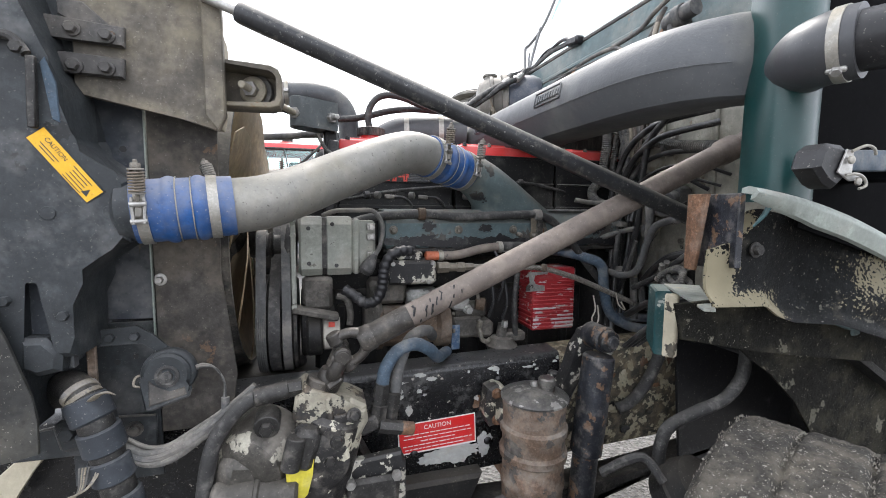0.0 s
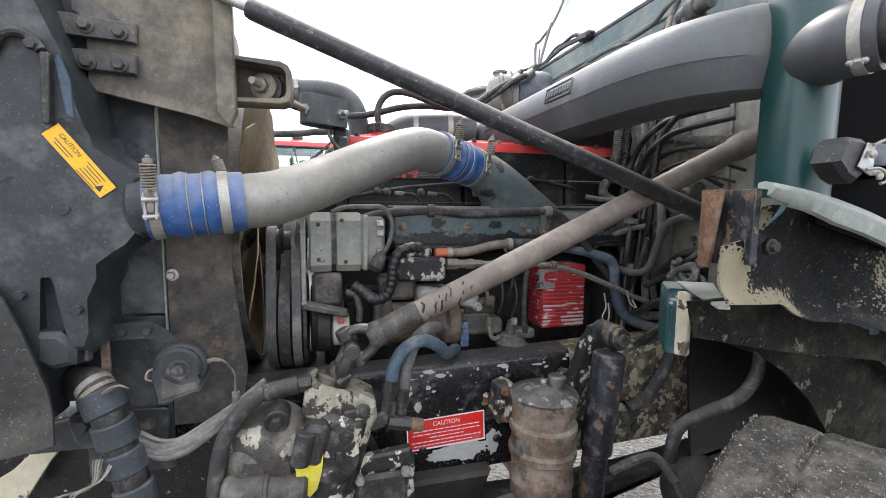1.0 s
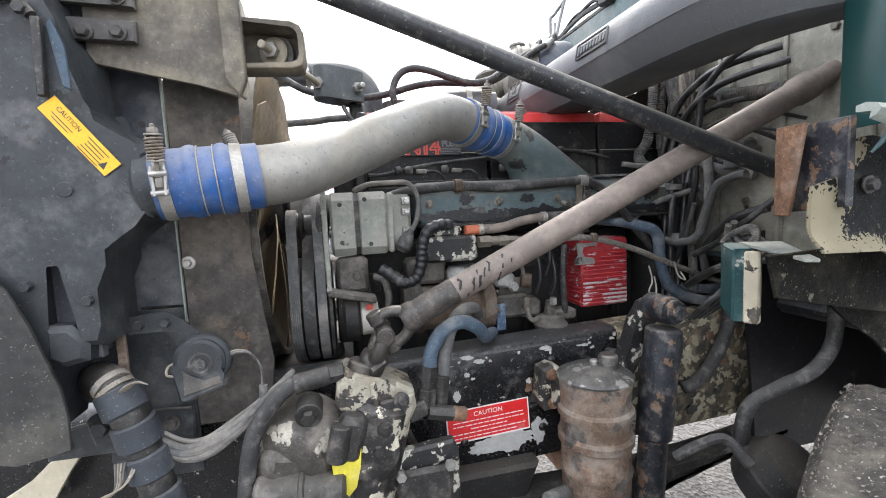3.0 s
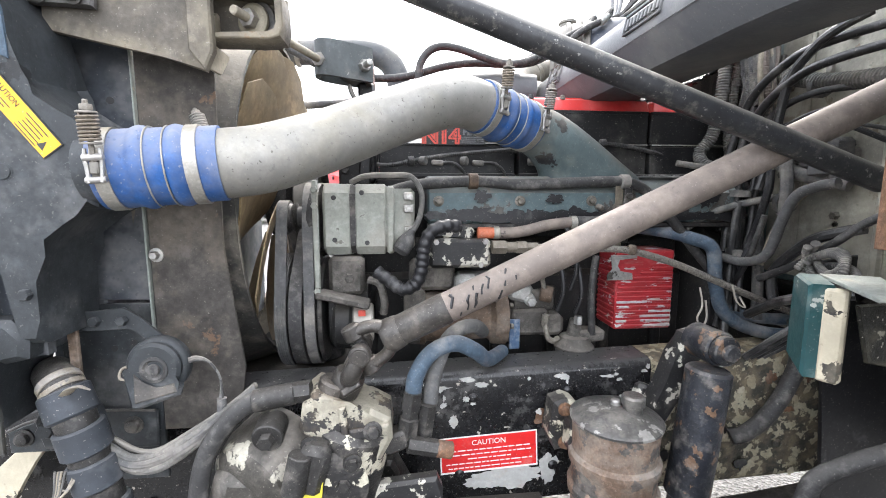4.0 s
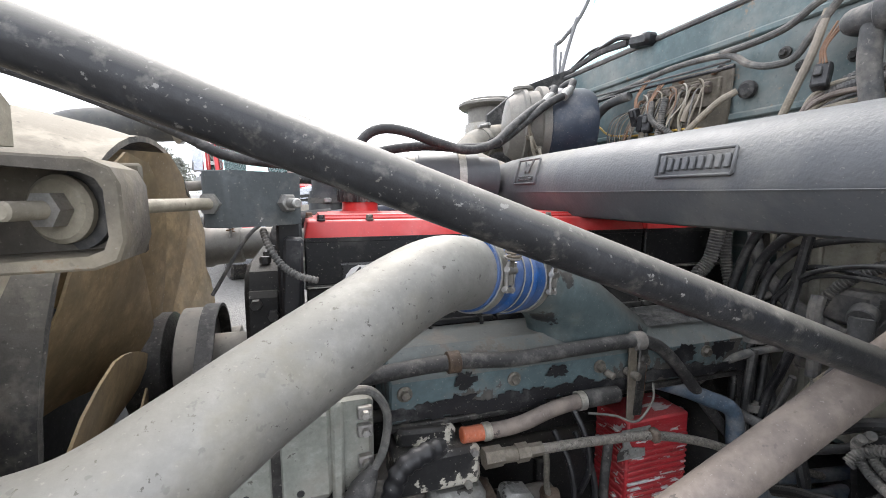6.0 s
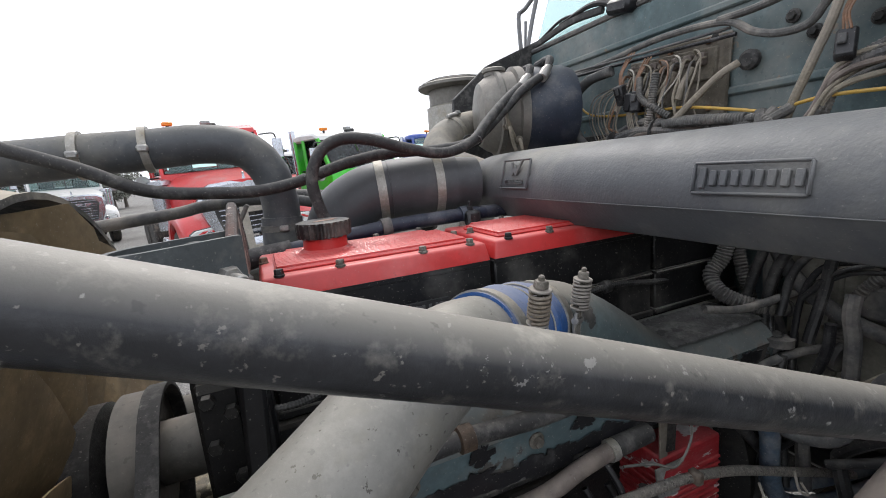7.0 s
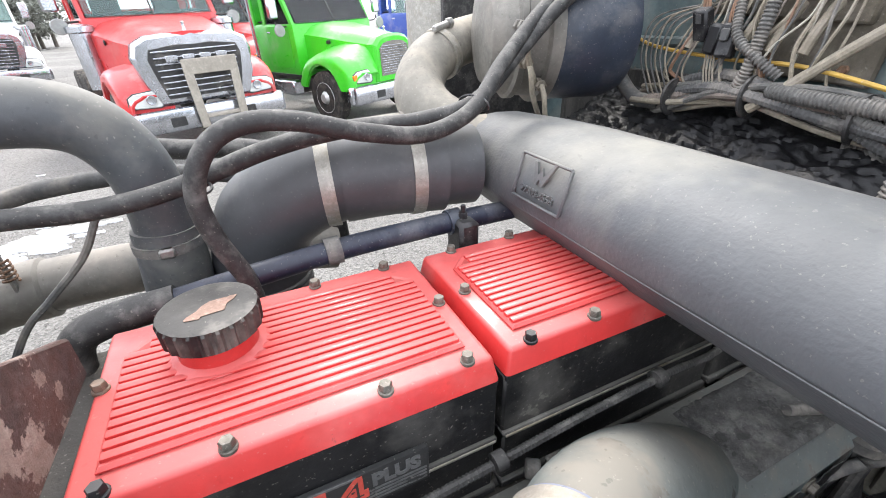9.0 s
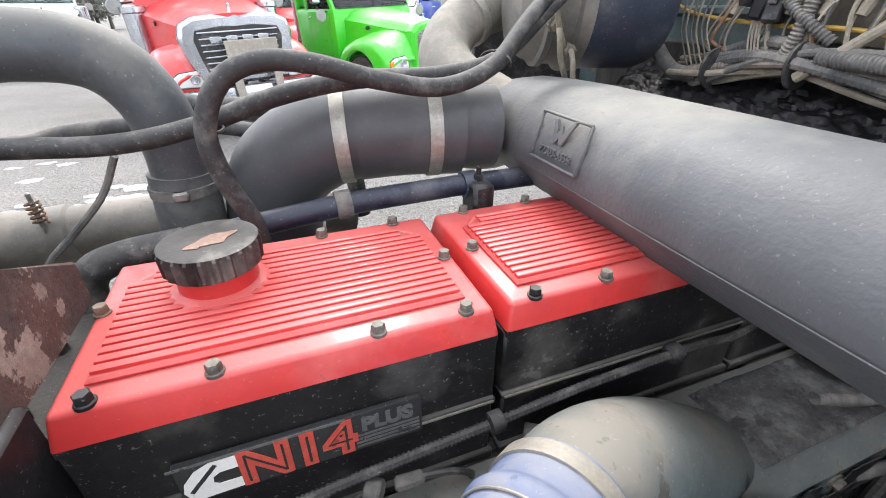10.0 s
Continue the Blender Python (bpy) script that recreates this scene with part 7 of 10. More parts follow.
sk = thing("front_splash_plate", (-0.52, 0.9, 1.0), "thin dark steel splash plate with a curved edge", "splash plate")
bm = obm()
xz(bm, [(-0.60, 1.32), (-0.520, 1.235), (-0.497, 1.173), (-0.482, 1.118), (-0.469, 1.072), (-0.464, 1.026), (-0.465, 0.969), (-0.50, 0.962), (-0.54, 0.955), (-0.66, 0.99), (-0.66, 1.32)], 0.872, 0.006, 0.001)
part("plate", bm, m_splash, sk)
bm = obm()
add_box(bm, (-0.43, 0.96, 0.965), (0.10, 0.03, 0.06), (0, -12, 0), 0.008)
add_hex(bm, (-0.455, 0.944, 0.97), (0, -1, 0), 0.014, 0.014)
part("arm", bm, m_tank, sk)

cp_ = thing("lower_cross_plate", (-0.46, 1.04, 0.90), "flat black cross plate with greasy bolts under the cooler", "bracket")
part("plate", xz(obm(), [(-0.60, 0.875), (-0.341, 0.872), (-0.339, 0.946), (-0.43, 0.950), (-0.545, 0.938), (-0.60, 0.918)], 1.036, 0.008, 0.003), m_tank, cp_)
part("folded_edge", add_tube(obm(), [(-0.598, 1.034, 0.919), (-0.545, 1.034, 0.939), (-0.43, 1.034, 0.951), (-0.341, 1.034, 0.947)], 0.0028, 8), m_bar, cp_)
for x, z in ((-0.571, 0.905), (-0.381, 0.920)):
    part("bolt", add_lathe(obm(), (x, 1.036, z), (0, -1, 0), [(0, 0.017), (0.003, 0.017), (0.004, 0.012), (0.012, 0.011), (0.014, 0.006)], 14), m_darksteel, cp_)
brd = thing("broken_board", (-0.60, 1.05, 0.80), "broken pale insulation board wedged behind the cross plate", "insulation")
part("board", xz(obm(), [(-0.70, 0.80), (-0.640, 0.832), (-0.600, 0.872), (-0.566, 0.892), (-0.554, 0.868), (-0.575, 0.845), (-0.60, 0.80), (-0.63, 0.74), (-0.70, 0.72)], 1.050, 0.012, 0.002), m_cream, brd)

cm = thing("front_crossmember", (-0.15, 1.55, 0.6), "dark greasy front engine crossmember between the rails", "crossmember")
bm = obm()
add_prism(bm, [(1.20, 0.84), (1.30, 0.90), (1.80, 0.90), (1.90, 0.84), (1.98, 0.78), (1.98, 0.66), (1.20, 0.66)], (-0.32, 0, 0), (0, 1, 0), (0, 0, 1), 0.36, 0.012)
part("beam", bm, m_castdark, cm)
part("engine_mount", add_lathe(obm(), (-0.10, 1.42, 0.895), (0, 0, 1), [(0, 0.06), (0.01, 0.065), (0.04, 0.06), (0.05, 0.04)], 24), m_rubber, cm)
for x in (-0.28, -0.2, -0.05, 0.0):
    part("bolt", add_hex(obm(), (x, 1.27, 0.882), (0, 0, 1), 0.012, 0.012), m_darksteel, cm)
part("sump", add_box(obm(), (0.45, 1.55, 0.62), (0.9, 0.34, 0.24), bev=0.03), m_castdark, cm)

# ---- fender liner, bracket, tyre ----
m_fender2 = surface("dull_olive_well", (0.0135, 0.013, 0.011), 0.5, 0, 0.4, 12, 0.4, ((0.085, 0.078, 0.056), 0.46, 11), ((0.10, 0.095, 0.075), 0.22, 16), spec=0.06, speck=0.4)
fl = thing("inner_fender", (0.9, 0.58, 1.2), "black inner fender flaked down to cream primer", "fender")
m_fender = worn_through("fender_flaked_to_primer", (0.009, 0.0095, 0.010), (0.21, 0.185, 0.125), [((-0.225, 0, 0.075), (0.060, 9, 0.10)), ((-0.16, 0, 0.035), (0.11, 9, 0.030)), ((-0.085, 0, 0.0), (0.035, 9, 0.055)), ((0.27, 0, 0.065), (0.20, 9, 0.085)), ((-0.165, 0, 0.185), (0.035, 9, 0.035))], 26.0, 170.0)
def along(x, pts):
    for (x0, z0), (x1, z1) in zip(pts, pts[1:]):
        if x <= x1:
            return z0 + (z1 - z0) * max(0, x - x0) / (x1 - x0)
    return pts[-1][1]


TOPZ = [(0.653, 1.330), (0.706, 1.344), (0.722, 1.372), (0.737, 1.400), (0.765, 1.404), (0.913, 1.378), (1.108, 1.325), (1.5, 1.215)]
LOWZ = [(0.653, 1.234), (0.775, 1.229), (0.815, 1.206), (0.865, 1.19), (0.968, 1.182), (1.124, 1.137), (1.5, 1.02)]
bm = obm()
nx, nz = 90, 26
front, back = [], []
for i in range(nx + 1):
    x = 0.653 + 0.80 * i / nx
    a, b = along(x, LOWZ), along(x, TOPZ)
    f, r = [], []
    for j in range(nz + 1):
        z = a + (b - a) * j / nz
        y = 0.588 - 0.028 * math.exp(-((x - 1.12) / 0.15) ** 2 - ((z - 1.215) / 0.055) ** 2) + 0.026 * math.exp(-((x - 0.885) / 0.075) ** 2 - ((z - 1.265) / 0.09) ** 2) - 0.020 * math.exp(-((z - a) / 0.018) ** 2)
        y += 0.0015 * noise.noise(Vector((x * 18, z * 18, 2.0)))
        f.append(bm.verts.new((x, y, z)))
        r.append(bm.verts.new((x, y + 0.006, z)))
    front.append(f), back.append(r)
for i in range(nx):
    for j in range(nz):
        bm.faces.new((front[i][j], front[i + 1][j], front[i + 1][j + 1], front[i][j + 1]))
        bm.faces.new((back[i][j], back[i][j + 1], back[i + 1][j + 1], back[i + 1][j]))
for j in range(nz):
    bm.faces.new((front[0][j], front[0][j + 1], back[0][j + 1], back[0][j]))
    bm.faces.new((front[nx][j + 1], front[nx][j], back[nx][j], back[nx][j + 1]))
for i in range(nx):
    bm.faces.new((front[i][nz], front[i + 1][nz], back[i + 1][nz], back[i][nz]))
    bm.faces.new((front[i + 1][0], front[i][0], back[i][0], back[i + 1][0]))
part("face", bm, m_fender, fl, angle=1.0)
bm = xz(obm(), [(0.655, 1.221), (0.676, 1.149), (0.832, 1.117), (0.938, 1.098), (1.258, 1.050), (1.45, 1.02), (1.45, 1.12), (1.142, 1.133), (0.949, 1.20), (0.843, 1.235), (0.778, 1.225)], 0.655, 0.006, 0.002)
part("lower_lip", bm, m_fender2, fl, "scuffed olive-black lower lip")
bm = xz(obm(), [(0.90, 1.105), (0.963, 1.059), (1.04, 1.01), (1.125, 0.933), (1.187, 0.855), (1.25, 0.72), (1.55, 0.60), (1.55, 1.12), (1.2, 1.12)], 0.74, 0.006, 0.002)
part("wheel_well", bm, m_fender2, fl, "dull olive-black wheel well sheet")
part("inner_liner", xz(obm(), [(1.12, 0.55), (1.75, 0.55), (1.75, 1.30), (1.02, 1.20), (1.08, 0.95)], 1.06, 0.01, 0.002), m_black, fl)
for x, z in ((0.755, 1.33),):
    bm = obm()
    add_lathe(bm, (x, 0.584, z), (0, -1, 0), [(0, 0.014), (0.003, 0.014), (0.004, 0.01)], 14)
    add_hex(bm, (x, 0.582, z), (0, -1, 0), 0.010, 0.010)
    part("bolt", bm, m_darksteel, fl)

lb = thing("fender_bracket", (0.78, 0.75, 1.15), "dark green angled fender bracket with bare pale edge", "bracket")
A, Bp = Vector((0.825, 0.862, 1.0)), Vector((0.675, 0.595, 1.0))
dv = (Bp - A).normalized()
nv = Vector((-dv.y, dv.x, 0))
bm = obm()
add_prism(bm, [(0, 0), ((Bp - A).length - 0.03, 0), ((Bp - A).length - 0.03, 0.02), (0, 0.08)], (A.x, A.y, 1.212), dv, nv, 0.006, 0.001)
part("top_leg", bm, m_edge, lb, "scuffed pale top leg")
bm = obm()
add_prism(bm, [(0, 1.075), (0.075, 1.06), (0.075, 1.212), (0.012, 1.218), (0, 1.212)], (A.x, A.y, 0), dv, (0, 0, 1), 0.035, 0.004)
part("end_face", bm, m_greenchip, lb)
bm = obm()
add_box(bm, A + dv * 0.075 + Vector((0, 0, 0.132)), (0.02, 0.03, 0.15), (0, 0, 30), 0.004)
part("bare_edge", bm, m_cream, lb, "cream bare metal edge")
rb = thing("rod_bracket", (0.79, 0.74, 1.28), "rusty steel angle holding the prop rod end", "bracket")
bm = obm()
add_prism(bm, [(0.0, 1.285), (0.03, 1.285), (0.055, 1.43), (0, 1.43)], (0.702, 0.680, 0), (-0.15, -0.98, 0), (0, 0, 1), 0.006, 0.001)
part("rusty_leg", bm, m_rusty, rb)
bm = obm()
add_prism(bm, [(0.0, 1.29), (0.10, 1.30), (0.10, 1.43), (0.0, 1.43)], (0.730, 0.668, 0), (-0.2, -0.97, 0), (0, 0, 1), 0.012, 0.002)
part("black_leg", bm, m_shock, rb)

m_tread = surface("caked_tread_rubber", (0.050, 0.046, 0.040), 0.92, 0, 0.5, 22, 1.0, ((0.13, 0.115, 0.092), 0.55, 18), ((0.33, 0.31, 0.27), 0.22, 150), speck=0.7)
TC = Vector((0.784, 0.461, 0.492))
STEER = Matrix.Rotation(radians(26.6), 3, "Z")  # the wheel is steered
WAX = STEER @ Vector((0, 1, 0))
bm = obm()
W = 0.15
prof = [(-W, 0.33), (-W - 0.01, 0.41), (-W, 0.475), (-W + 0.02, 0.490), (-0.08, 0.494), (0.08, 0.494), (W - 0.02, 0.490), (W, 0.475), (W + 0.01, 0.41), (W, 0.33)]
add_lathe(bm, TC, WAX, prof, 80)
wheel = part("wheel", bm, m_tyre, cab, "mud-caked front wheel with cracked tread")
# the tread: slabs of caked mud and rubber parted by cracks and two grooves
bm = obm()
na, ny = 300, 74
grid = []
for i in range(na + 1):
    a = math.pi * (0.06 + 0.88 * i / na)
    row = []
    for j in range(ny + 1):
        v = 2 * j / ny - 1
        y = 0.152 * v
        u = a * 0.52
        warp = 0.02 * noise.noise(Vector((u * 9, y * 9, 4.0)))
        dist, cells = noise.voronoi(Vector((u * 15 + warp * 26, y * 21 + warp * 22, 0.5)))
        slab = noise.noise(cells[0] * 3.1)
        gap = min(1.0, (dist[1] - dist[0]) / 0.05)
        h = 0.0022 * slab - 0.006 * (1 - gap) * (0.4 + 0.6 * (slab > 0))
        for g in (-0.36, 0.30):
            h -= 0.012 * math.exp(-((v - g) / 0.035) ** 2)
        h += 0.0032 * noise.noise(Vector((u * 45, y * 70, 1.0))) + 0.0030 * noise.noise(Vector((u * 150, y * 150, 7.0)))
        h -= 0.030 * max(0, abs(v) - 0.82) ** 2 / 0.0324
        r = 0.508 + h
        row.append(bm.verts.new(TC + STEER @ Vector((r * math.cos(a), y, r * math.sin(a)))))
    grid.append(row)
for i in range(na):
    for j in range(ny):
        bm.faces.new((grid[i][j], grid[i + 1][j], grid[i + 1][j + 1], grid[i][j + 1]))
part("tread", bm, m_tread, wheel, "cracked tread caked with dried mud", 2.0)
bm = add_lathe(obm(), TC - WAX * 0.10, WAX, [(0, 0.20), (0.01, 0.335), (0.2, 0.335), (0.21, 0.2)], 48)
part("rim", bm, m_steel, wheel)

random.seed(77)
mv, mf = [], []
for k in range(5200):
    a = math.pi * (0.12 + 0.76 * random.random())
    y = random.uniform(-0.145, 0.145)
    r = random.choice((0.0007, 0.0009, 0.0012, 0.0018))
    c = STEER @ Vector((0.506 * math.cos(a), y, 0.506 * math.sin(a))) + TC - origin_of(wheel)
    up = STEER @ Vector((math.cos(a), 0, math.sin(a)))
    sd = STEER @ Vector((-math.sin(a), 0, math.cos(a)))
    b = len(mv)
    for s1, s2 in ((1, 0), (0.2, 1), (-1, 0.3), (-0.3, -1)):
        q = r * random.uniform(0.6, 1.4)
        mv.append(c + sd * s1 * q + WAX * s2 * q - up * 0.004)
    mv.append(c + up * r * 0.6)
    mf += [(b, b + 1, b + 4), (b + 1, b + 2, b + 4), (b + 2, b + 3, b + 4), (b + 3, b, b + 4)]
me = bpy.data.meshes.new("mud_crust")
me.from_pydata(mv, [], mf)
me.materials.append(surface("dried_mud", (0.30, 0.275, 0.235), 0.95, 0, 0.4, 25, 0.2, speck=0))
mc = new("mud_crust", me)
mc.parent = wheel
tagged(mc, "dried mud crumbs on the tread", kind="stuff")

# ---- hoses and pipes over the engine ----
uh = thing("upper_radiator_hose", (0.0, 1.8, 1.6), "thick black rubber coolant hose with band clamps", "hose")
bm = add_tube(obm(), [(-0.50, 1.80, 1.66), (-0.48, 1.80, 1.75), (-0.42, 1.80, 1.805), (-0.24, 1.80, 1.822), (-0.10, 1.80, 1.828), (0.0, 1.80, 1.833), (0.075, 1.80, 1.818), (0.118, 1.80, 1.77), (0.132, 1.80, 1.70), (0.130, 1.80, 1.63)], 0.040, 28, 8)
part("bent_hose", bm, m_bighose, uh)
bm = add_tube(obm(), [(0.131, 1.80, 1.665), (0.128, 1.80, 1.60), (0.120, 1.80, 1.50), (0.11, 1.80, 1.40)], [0.044, 0.046, 0.048, 0.048], 28, 6)
part("lower_sleeve", bm, m_bighose, uh)
for x, d in (((0.1305, 1.80, 1.642), (0, 0, 1)), ((-0.21, 1.80, 1.8235), (1, 0, 0.04)), ((-0.10, 1.80, 1.828), (1, 0, 0.04))):
    bm = add_lathe(obm(), x, d, [(-0.007, 0.0415), (-0.007, 0.0455 if d[2] < 0.5 else 0.0478), (0.007, 0.0455 if d[2] < 0.5 else 0.0478), (0.007, 0.0415)], 32)
    part("band_clamp", bm, m_clamp if d[2] < 0.5 else m_rubber2, uh)
    bm = add_box(obm(), Vector(x) + Vector((0.0, -0.046, 0.0)), (0.02, 0.012, 0.014), bev=0.003)
    part("clamp_screw", bm, m_steel, uh)

G = "oil and coolant hoses"
lh = thing("loop_hose", (0.225, 1.672, 1.56), "thick black rubber hose looping over the red cover", "hose", G)
part("hose", add_tube(obm(), [(0.225, 1.672, 1.56), (0.222, 1.67, 1.62), (0.200, 1.67, 1.685), (0.193, 1.67, 1.745), (0.217, 1.668, 1.795), (0.26, 1.666, 1.817), (0.32, 1.666, 1.813), (0.40, 1.668, 1.790), (0.49, 1.68, 1.775), (0.575, 1.70, 1.797), (0.65, 1.745, 1.85), (0.74, 1.79, 1.91), (0.81, 1.82, 1.95)], 0.0122, 14), m_rubber, lh)
part("end_ferrule", add_lathe(obm(), (0.225, 1.672, 1.56), (-0.003, -0.002, 0.06), [(0, 0.0128), (0.003, 0.0145), (0.035, 0.0145), (0.038, 0.0128)], 18), m_darksteel, lh)
lh = thing("long_hose", (-0.85, 1.68, 1.97), "long black rubber hose sagging across the engine", "hose", G)
part("hose", add_tube(obm(), [(-0.85, 1.68, 1.97), (-0.62, 1.69, 1.94), (-0.42, 1.705, 1.885), (-0.21, 1.71, 1.803), (-0.10, 1.715, 1.748), (0.02, 1.72, 1.731), (0.10, 1.72, 1.729), (0.18, 1.72, 1.742), (0.28, 1.72, 1.771), (0.38, 1.72, 1.785), (0.50, 1.722, 1.785), (0.60, 1.735, 1.802), (0.70, 1.77, 1.865), (0.79, 1.79, 1.93), (0.865, 1.80, 1.97)], 0.0122, 14), m_rubber, lh)
part("end_ferrule", add_lathe(obm(), (-0.85, 1.68, 1.97), (0.2, 0.01, -0.07), [(0, 0.0128), (0.003, 0.0145), (0.035, 0.0145), (0.038, 0.0128)], 18), m_darksteel, lh)
for c, d in (((0.586, 1.717, 1.80), (0.8, 0.35, 0.3)), ((0.196, 1.692, 1.745), (0.2, 0.0, 1))):
    bm = obm()
    u, w, dd = basis(d)
    add_tube(bm, [Vector(c) + (u * math.cos(k * math.pi / 10) * 0.028 + w * math.sin(k * math.pi / 10) * 0.0145) for k in range(21)], 0.0018, 6, 2)
    bmesh.ops.translate(bm, verts=bm.verts, vec=-Vector(c))
    o = part("cable_tie", bm, m_black)
    o.location = c
    tagged(o, "black cable tie round two hoses", "cable tie", "cable ties")
for k, p in enumerate(((0.81, 1.82, 1.95), (0.865, 1.80, 1.97))):
    fit = thing("hose_end", p, "crimped grey steel hose end on the canister", "hose fitting", "hose ends")
    d = Vector((0.62, 0.38, 0.5)).normalized()
    bm = add_lathe(obm(), Vector(p) - d * 0.02, d, [(0, 0.0128), (0.004, 0.0145), (0.04, 0.0145), (0.044, 0.011), (0.07, 0.011)], 18)
    part("ferrule", bm, m_steel, fit)
    bm = add_tube(obm(), [Vector(p) + d * 0.04, Vector(p) + d * 0.07 + Vector((0.0, 0.01, 0.01)), Vector(p) + Vector((0.05, 0.10, 0.045))], 0.012, 10)
    part("elbow", bm, m_rubber, fit)

tp = thing("breather_tube", (0.3, 1.69, 1.60), "dark blue-black breather tube clipped along the engine", "pipe")
bm = add_tube(obm(), [(0.118, 1.69, 1.600), (0.23, 1.69, 1.612), (0.35, 1.69, 1.623), (0.45, 1.69, 1.626), (0.53, 1.69, 1.627), (0.63, 1.69, 1.626), (0.75, 1.70, 1.62)], 0.0165, 18, 6)
part("tube", bm, m_bluepipe, tp)
bm = add_tube(obm(), [(0.135, 1.69, 1.603), (0.06, 1.69, 1.596), (0.022, 1.69, 1.58), (0.008, 1.69, 1.54), (0.006, 1.69, 1.46)], 0.0205, 18, 6)
part("rubber_bend", bm, m_rubber, tp)
for x, z in ((0.34, 1.6225), (0.12, 1.6005), (0.535, 1.627)):
    bm = add_lathe(obm(), (x - 0.011, 1.69, z), (1, 0, 0.05), [(0, 0.017), (0, 0.0205), (0.022, 0.0205), (0.022, 0.017)], 20)
    part("clip", bm, m_rubber2 if x < 0.5 else m_canister, tp)
bm = obm()
add_box(bm, (0.545, 1.675, 1.60), (0.035, 0.05, 0.075), bev=0.006)
add_hex(bm, (0.545, 1.675, 1.637), (0, 0, 1), 0.008, 0.01)
add_cyl(bm, (0.545, 1.675, 1.637), (0.545, 1.675, 1.66), 0.004, 10)
part("p_clamp", bm, m_black, tp, "black clamp block with a stud")

pale = thing("turbo_air_pipe", (-0.1, 2.02, 1.4), "dusty pale charge air pipe with ribbed hose and spring clamp", "air pipe")
bm = add_tube(obm(), [(-0.30, 2.02, 1.495), (-0.17, 2.02, 1.505), (0.0, 2.02, 1.51), (0.2, 2.02, 1.50), (0.4, 2.02, 1.46)], 0.048, 28, 6)
part("pipe", bm, m_canlid, pale)
bm = add_lathe(obm(), (-0.26, 2.02, 1.497), (1, 0, 0.06), [(0, 0.049), (0.004, 0.055), (0.04, 0.055), (0.05, 0.06), (0.065, 0.06), (0.075, 0.055), (0.15, 0.055), (0.155, 0.049)], 32)
part("ribbed_sleeve", bm, m_canlid, pale)
q = Vector((-0.135, 1.975, 1.545))
bm = add_cyl(obm(), q - Vector((0, 0, 0.03)), q + Vector((0, 0, 0.06)), 0.004, 10)
part("t_bolt", bm, m_steel, pale)
bm = add_tube(obm(), [q + Vector((0.010 * math.cos(k * math.pi / 5), 0.010 * math.sin(k * math.pi / 5), 0.004 + 0.0008 * k)) for k in range(51)], 0.002, 6, 1)
part("spring", bm, m_rusty, pale)
tube_thing("coolant_line", [(-0.35, 1.95, 1.67), (-0.11, 1.95, 1.688), (-0.04, 1.95, 1.698), (0.06, 1.95, 1.703), (0.16, 1.95, 1.695), (0.3, 1.95, 1.66)], 0.014, m_rubber2, "grey-brown coolant line behind the big hose", "hose", G)
tube_thing("thin_cable", [(0.064, 1.78, 1.70), (0.029, 1.79, 1.644), (-0.028, 1.80, 1.588), (-0.078, 1.80, 1.538), (-0.16, 1.80, 1.40)], 0.005, m_rubber2, "thin dark cable hanging beside the hose", "cable", seg=8)
tube_thing("far_pipe", [(0.05, 2.1, 1.72), (0.15, 2.1, 1.70), (0.30, 2.1, 1.675), (0.40, 2.05, 1.58), (0.42, 2.03, 1.45)], 0.02, m_rubber, "short black pipe on the far side of the engine", "pipe")

# corrugated cable along the rocker housing
cable = thing("injector_harness", (0.25, 1.375, 1.46), "thin black injector harness with clips along the housing", "wiring harness")
bm = add_tube(obm(), [(0.02, 1.36, 1.455), (0.05, 1.375, 1.43), (0.10, 1.378, 1.425), (0.16, 1.385, 1.437), (0.25, 1.386, 1.452), (0.36, 1.386, 1.463), (0.44, 1.386, 1.470), (0.55, 1.386, 1.481), (0.68, 1.386, 1.487), (0.74, 1.388, 1.484), (0.80, 1.392, 1.474), (0.88, 1.41, 1.46)], 0.0062, 8, 8, ribs=(0.005, 0.0009))
part("conduit", bm, m_rubber, cable)
for x, z in ((0.155, 1.436), (0.437, 1.470), (0.685, 1.487)):
    bm = add_lathe(obm(), (x - 0.008, 1.386, z), (1, 0, 0.1), [(0, 0.008), (0.002, 0.0125), (0.016, 0.0125), (0.018, 0.008)], 16)
    part("clip", bm, m_rubber, cable)
for x in (0.225, 0.335, 0.52):
    bm = obm()
    add_box(bm, (x, 1.380, 1.432), (0.032, 0.014, 0.014), (0, 4, 0), 0.003)
    add_cyl(bm, (x - 0.045, 1.385, 1.437), (x - 0.03, 1.375, 1.437), 0.012, 14)
    part("connector", bm, m_loom, cable, "grey plug connector")
    bm = add_tube(obm(), [(x + 0.015, 1.379, 1.433), (x + 0.045, 1.375, 1.43), (x + 0.07, 1.378, 1.41), (x + 0.075, 1.385, 1.39)], 0.004, 8)
    part("lead", bm, m_rubber, cable)

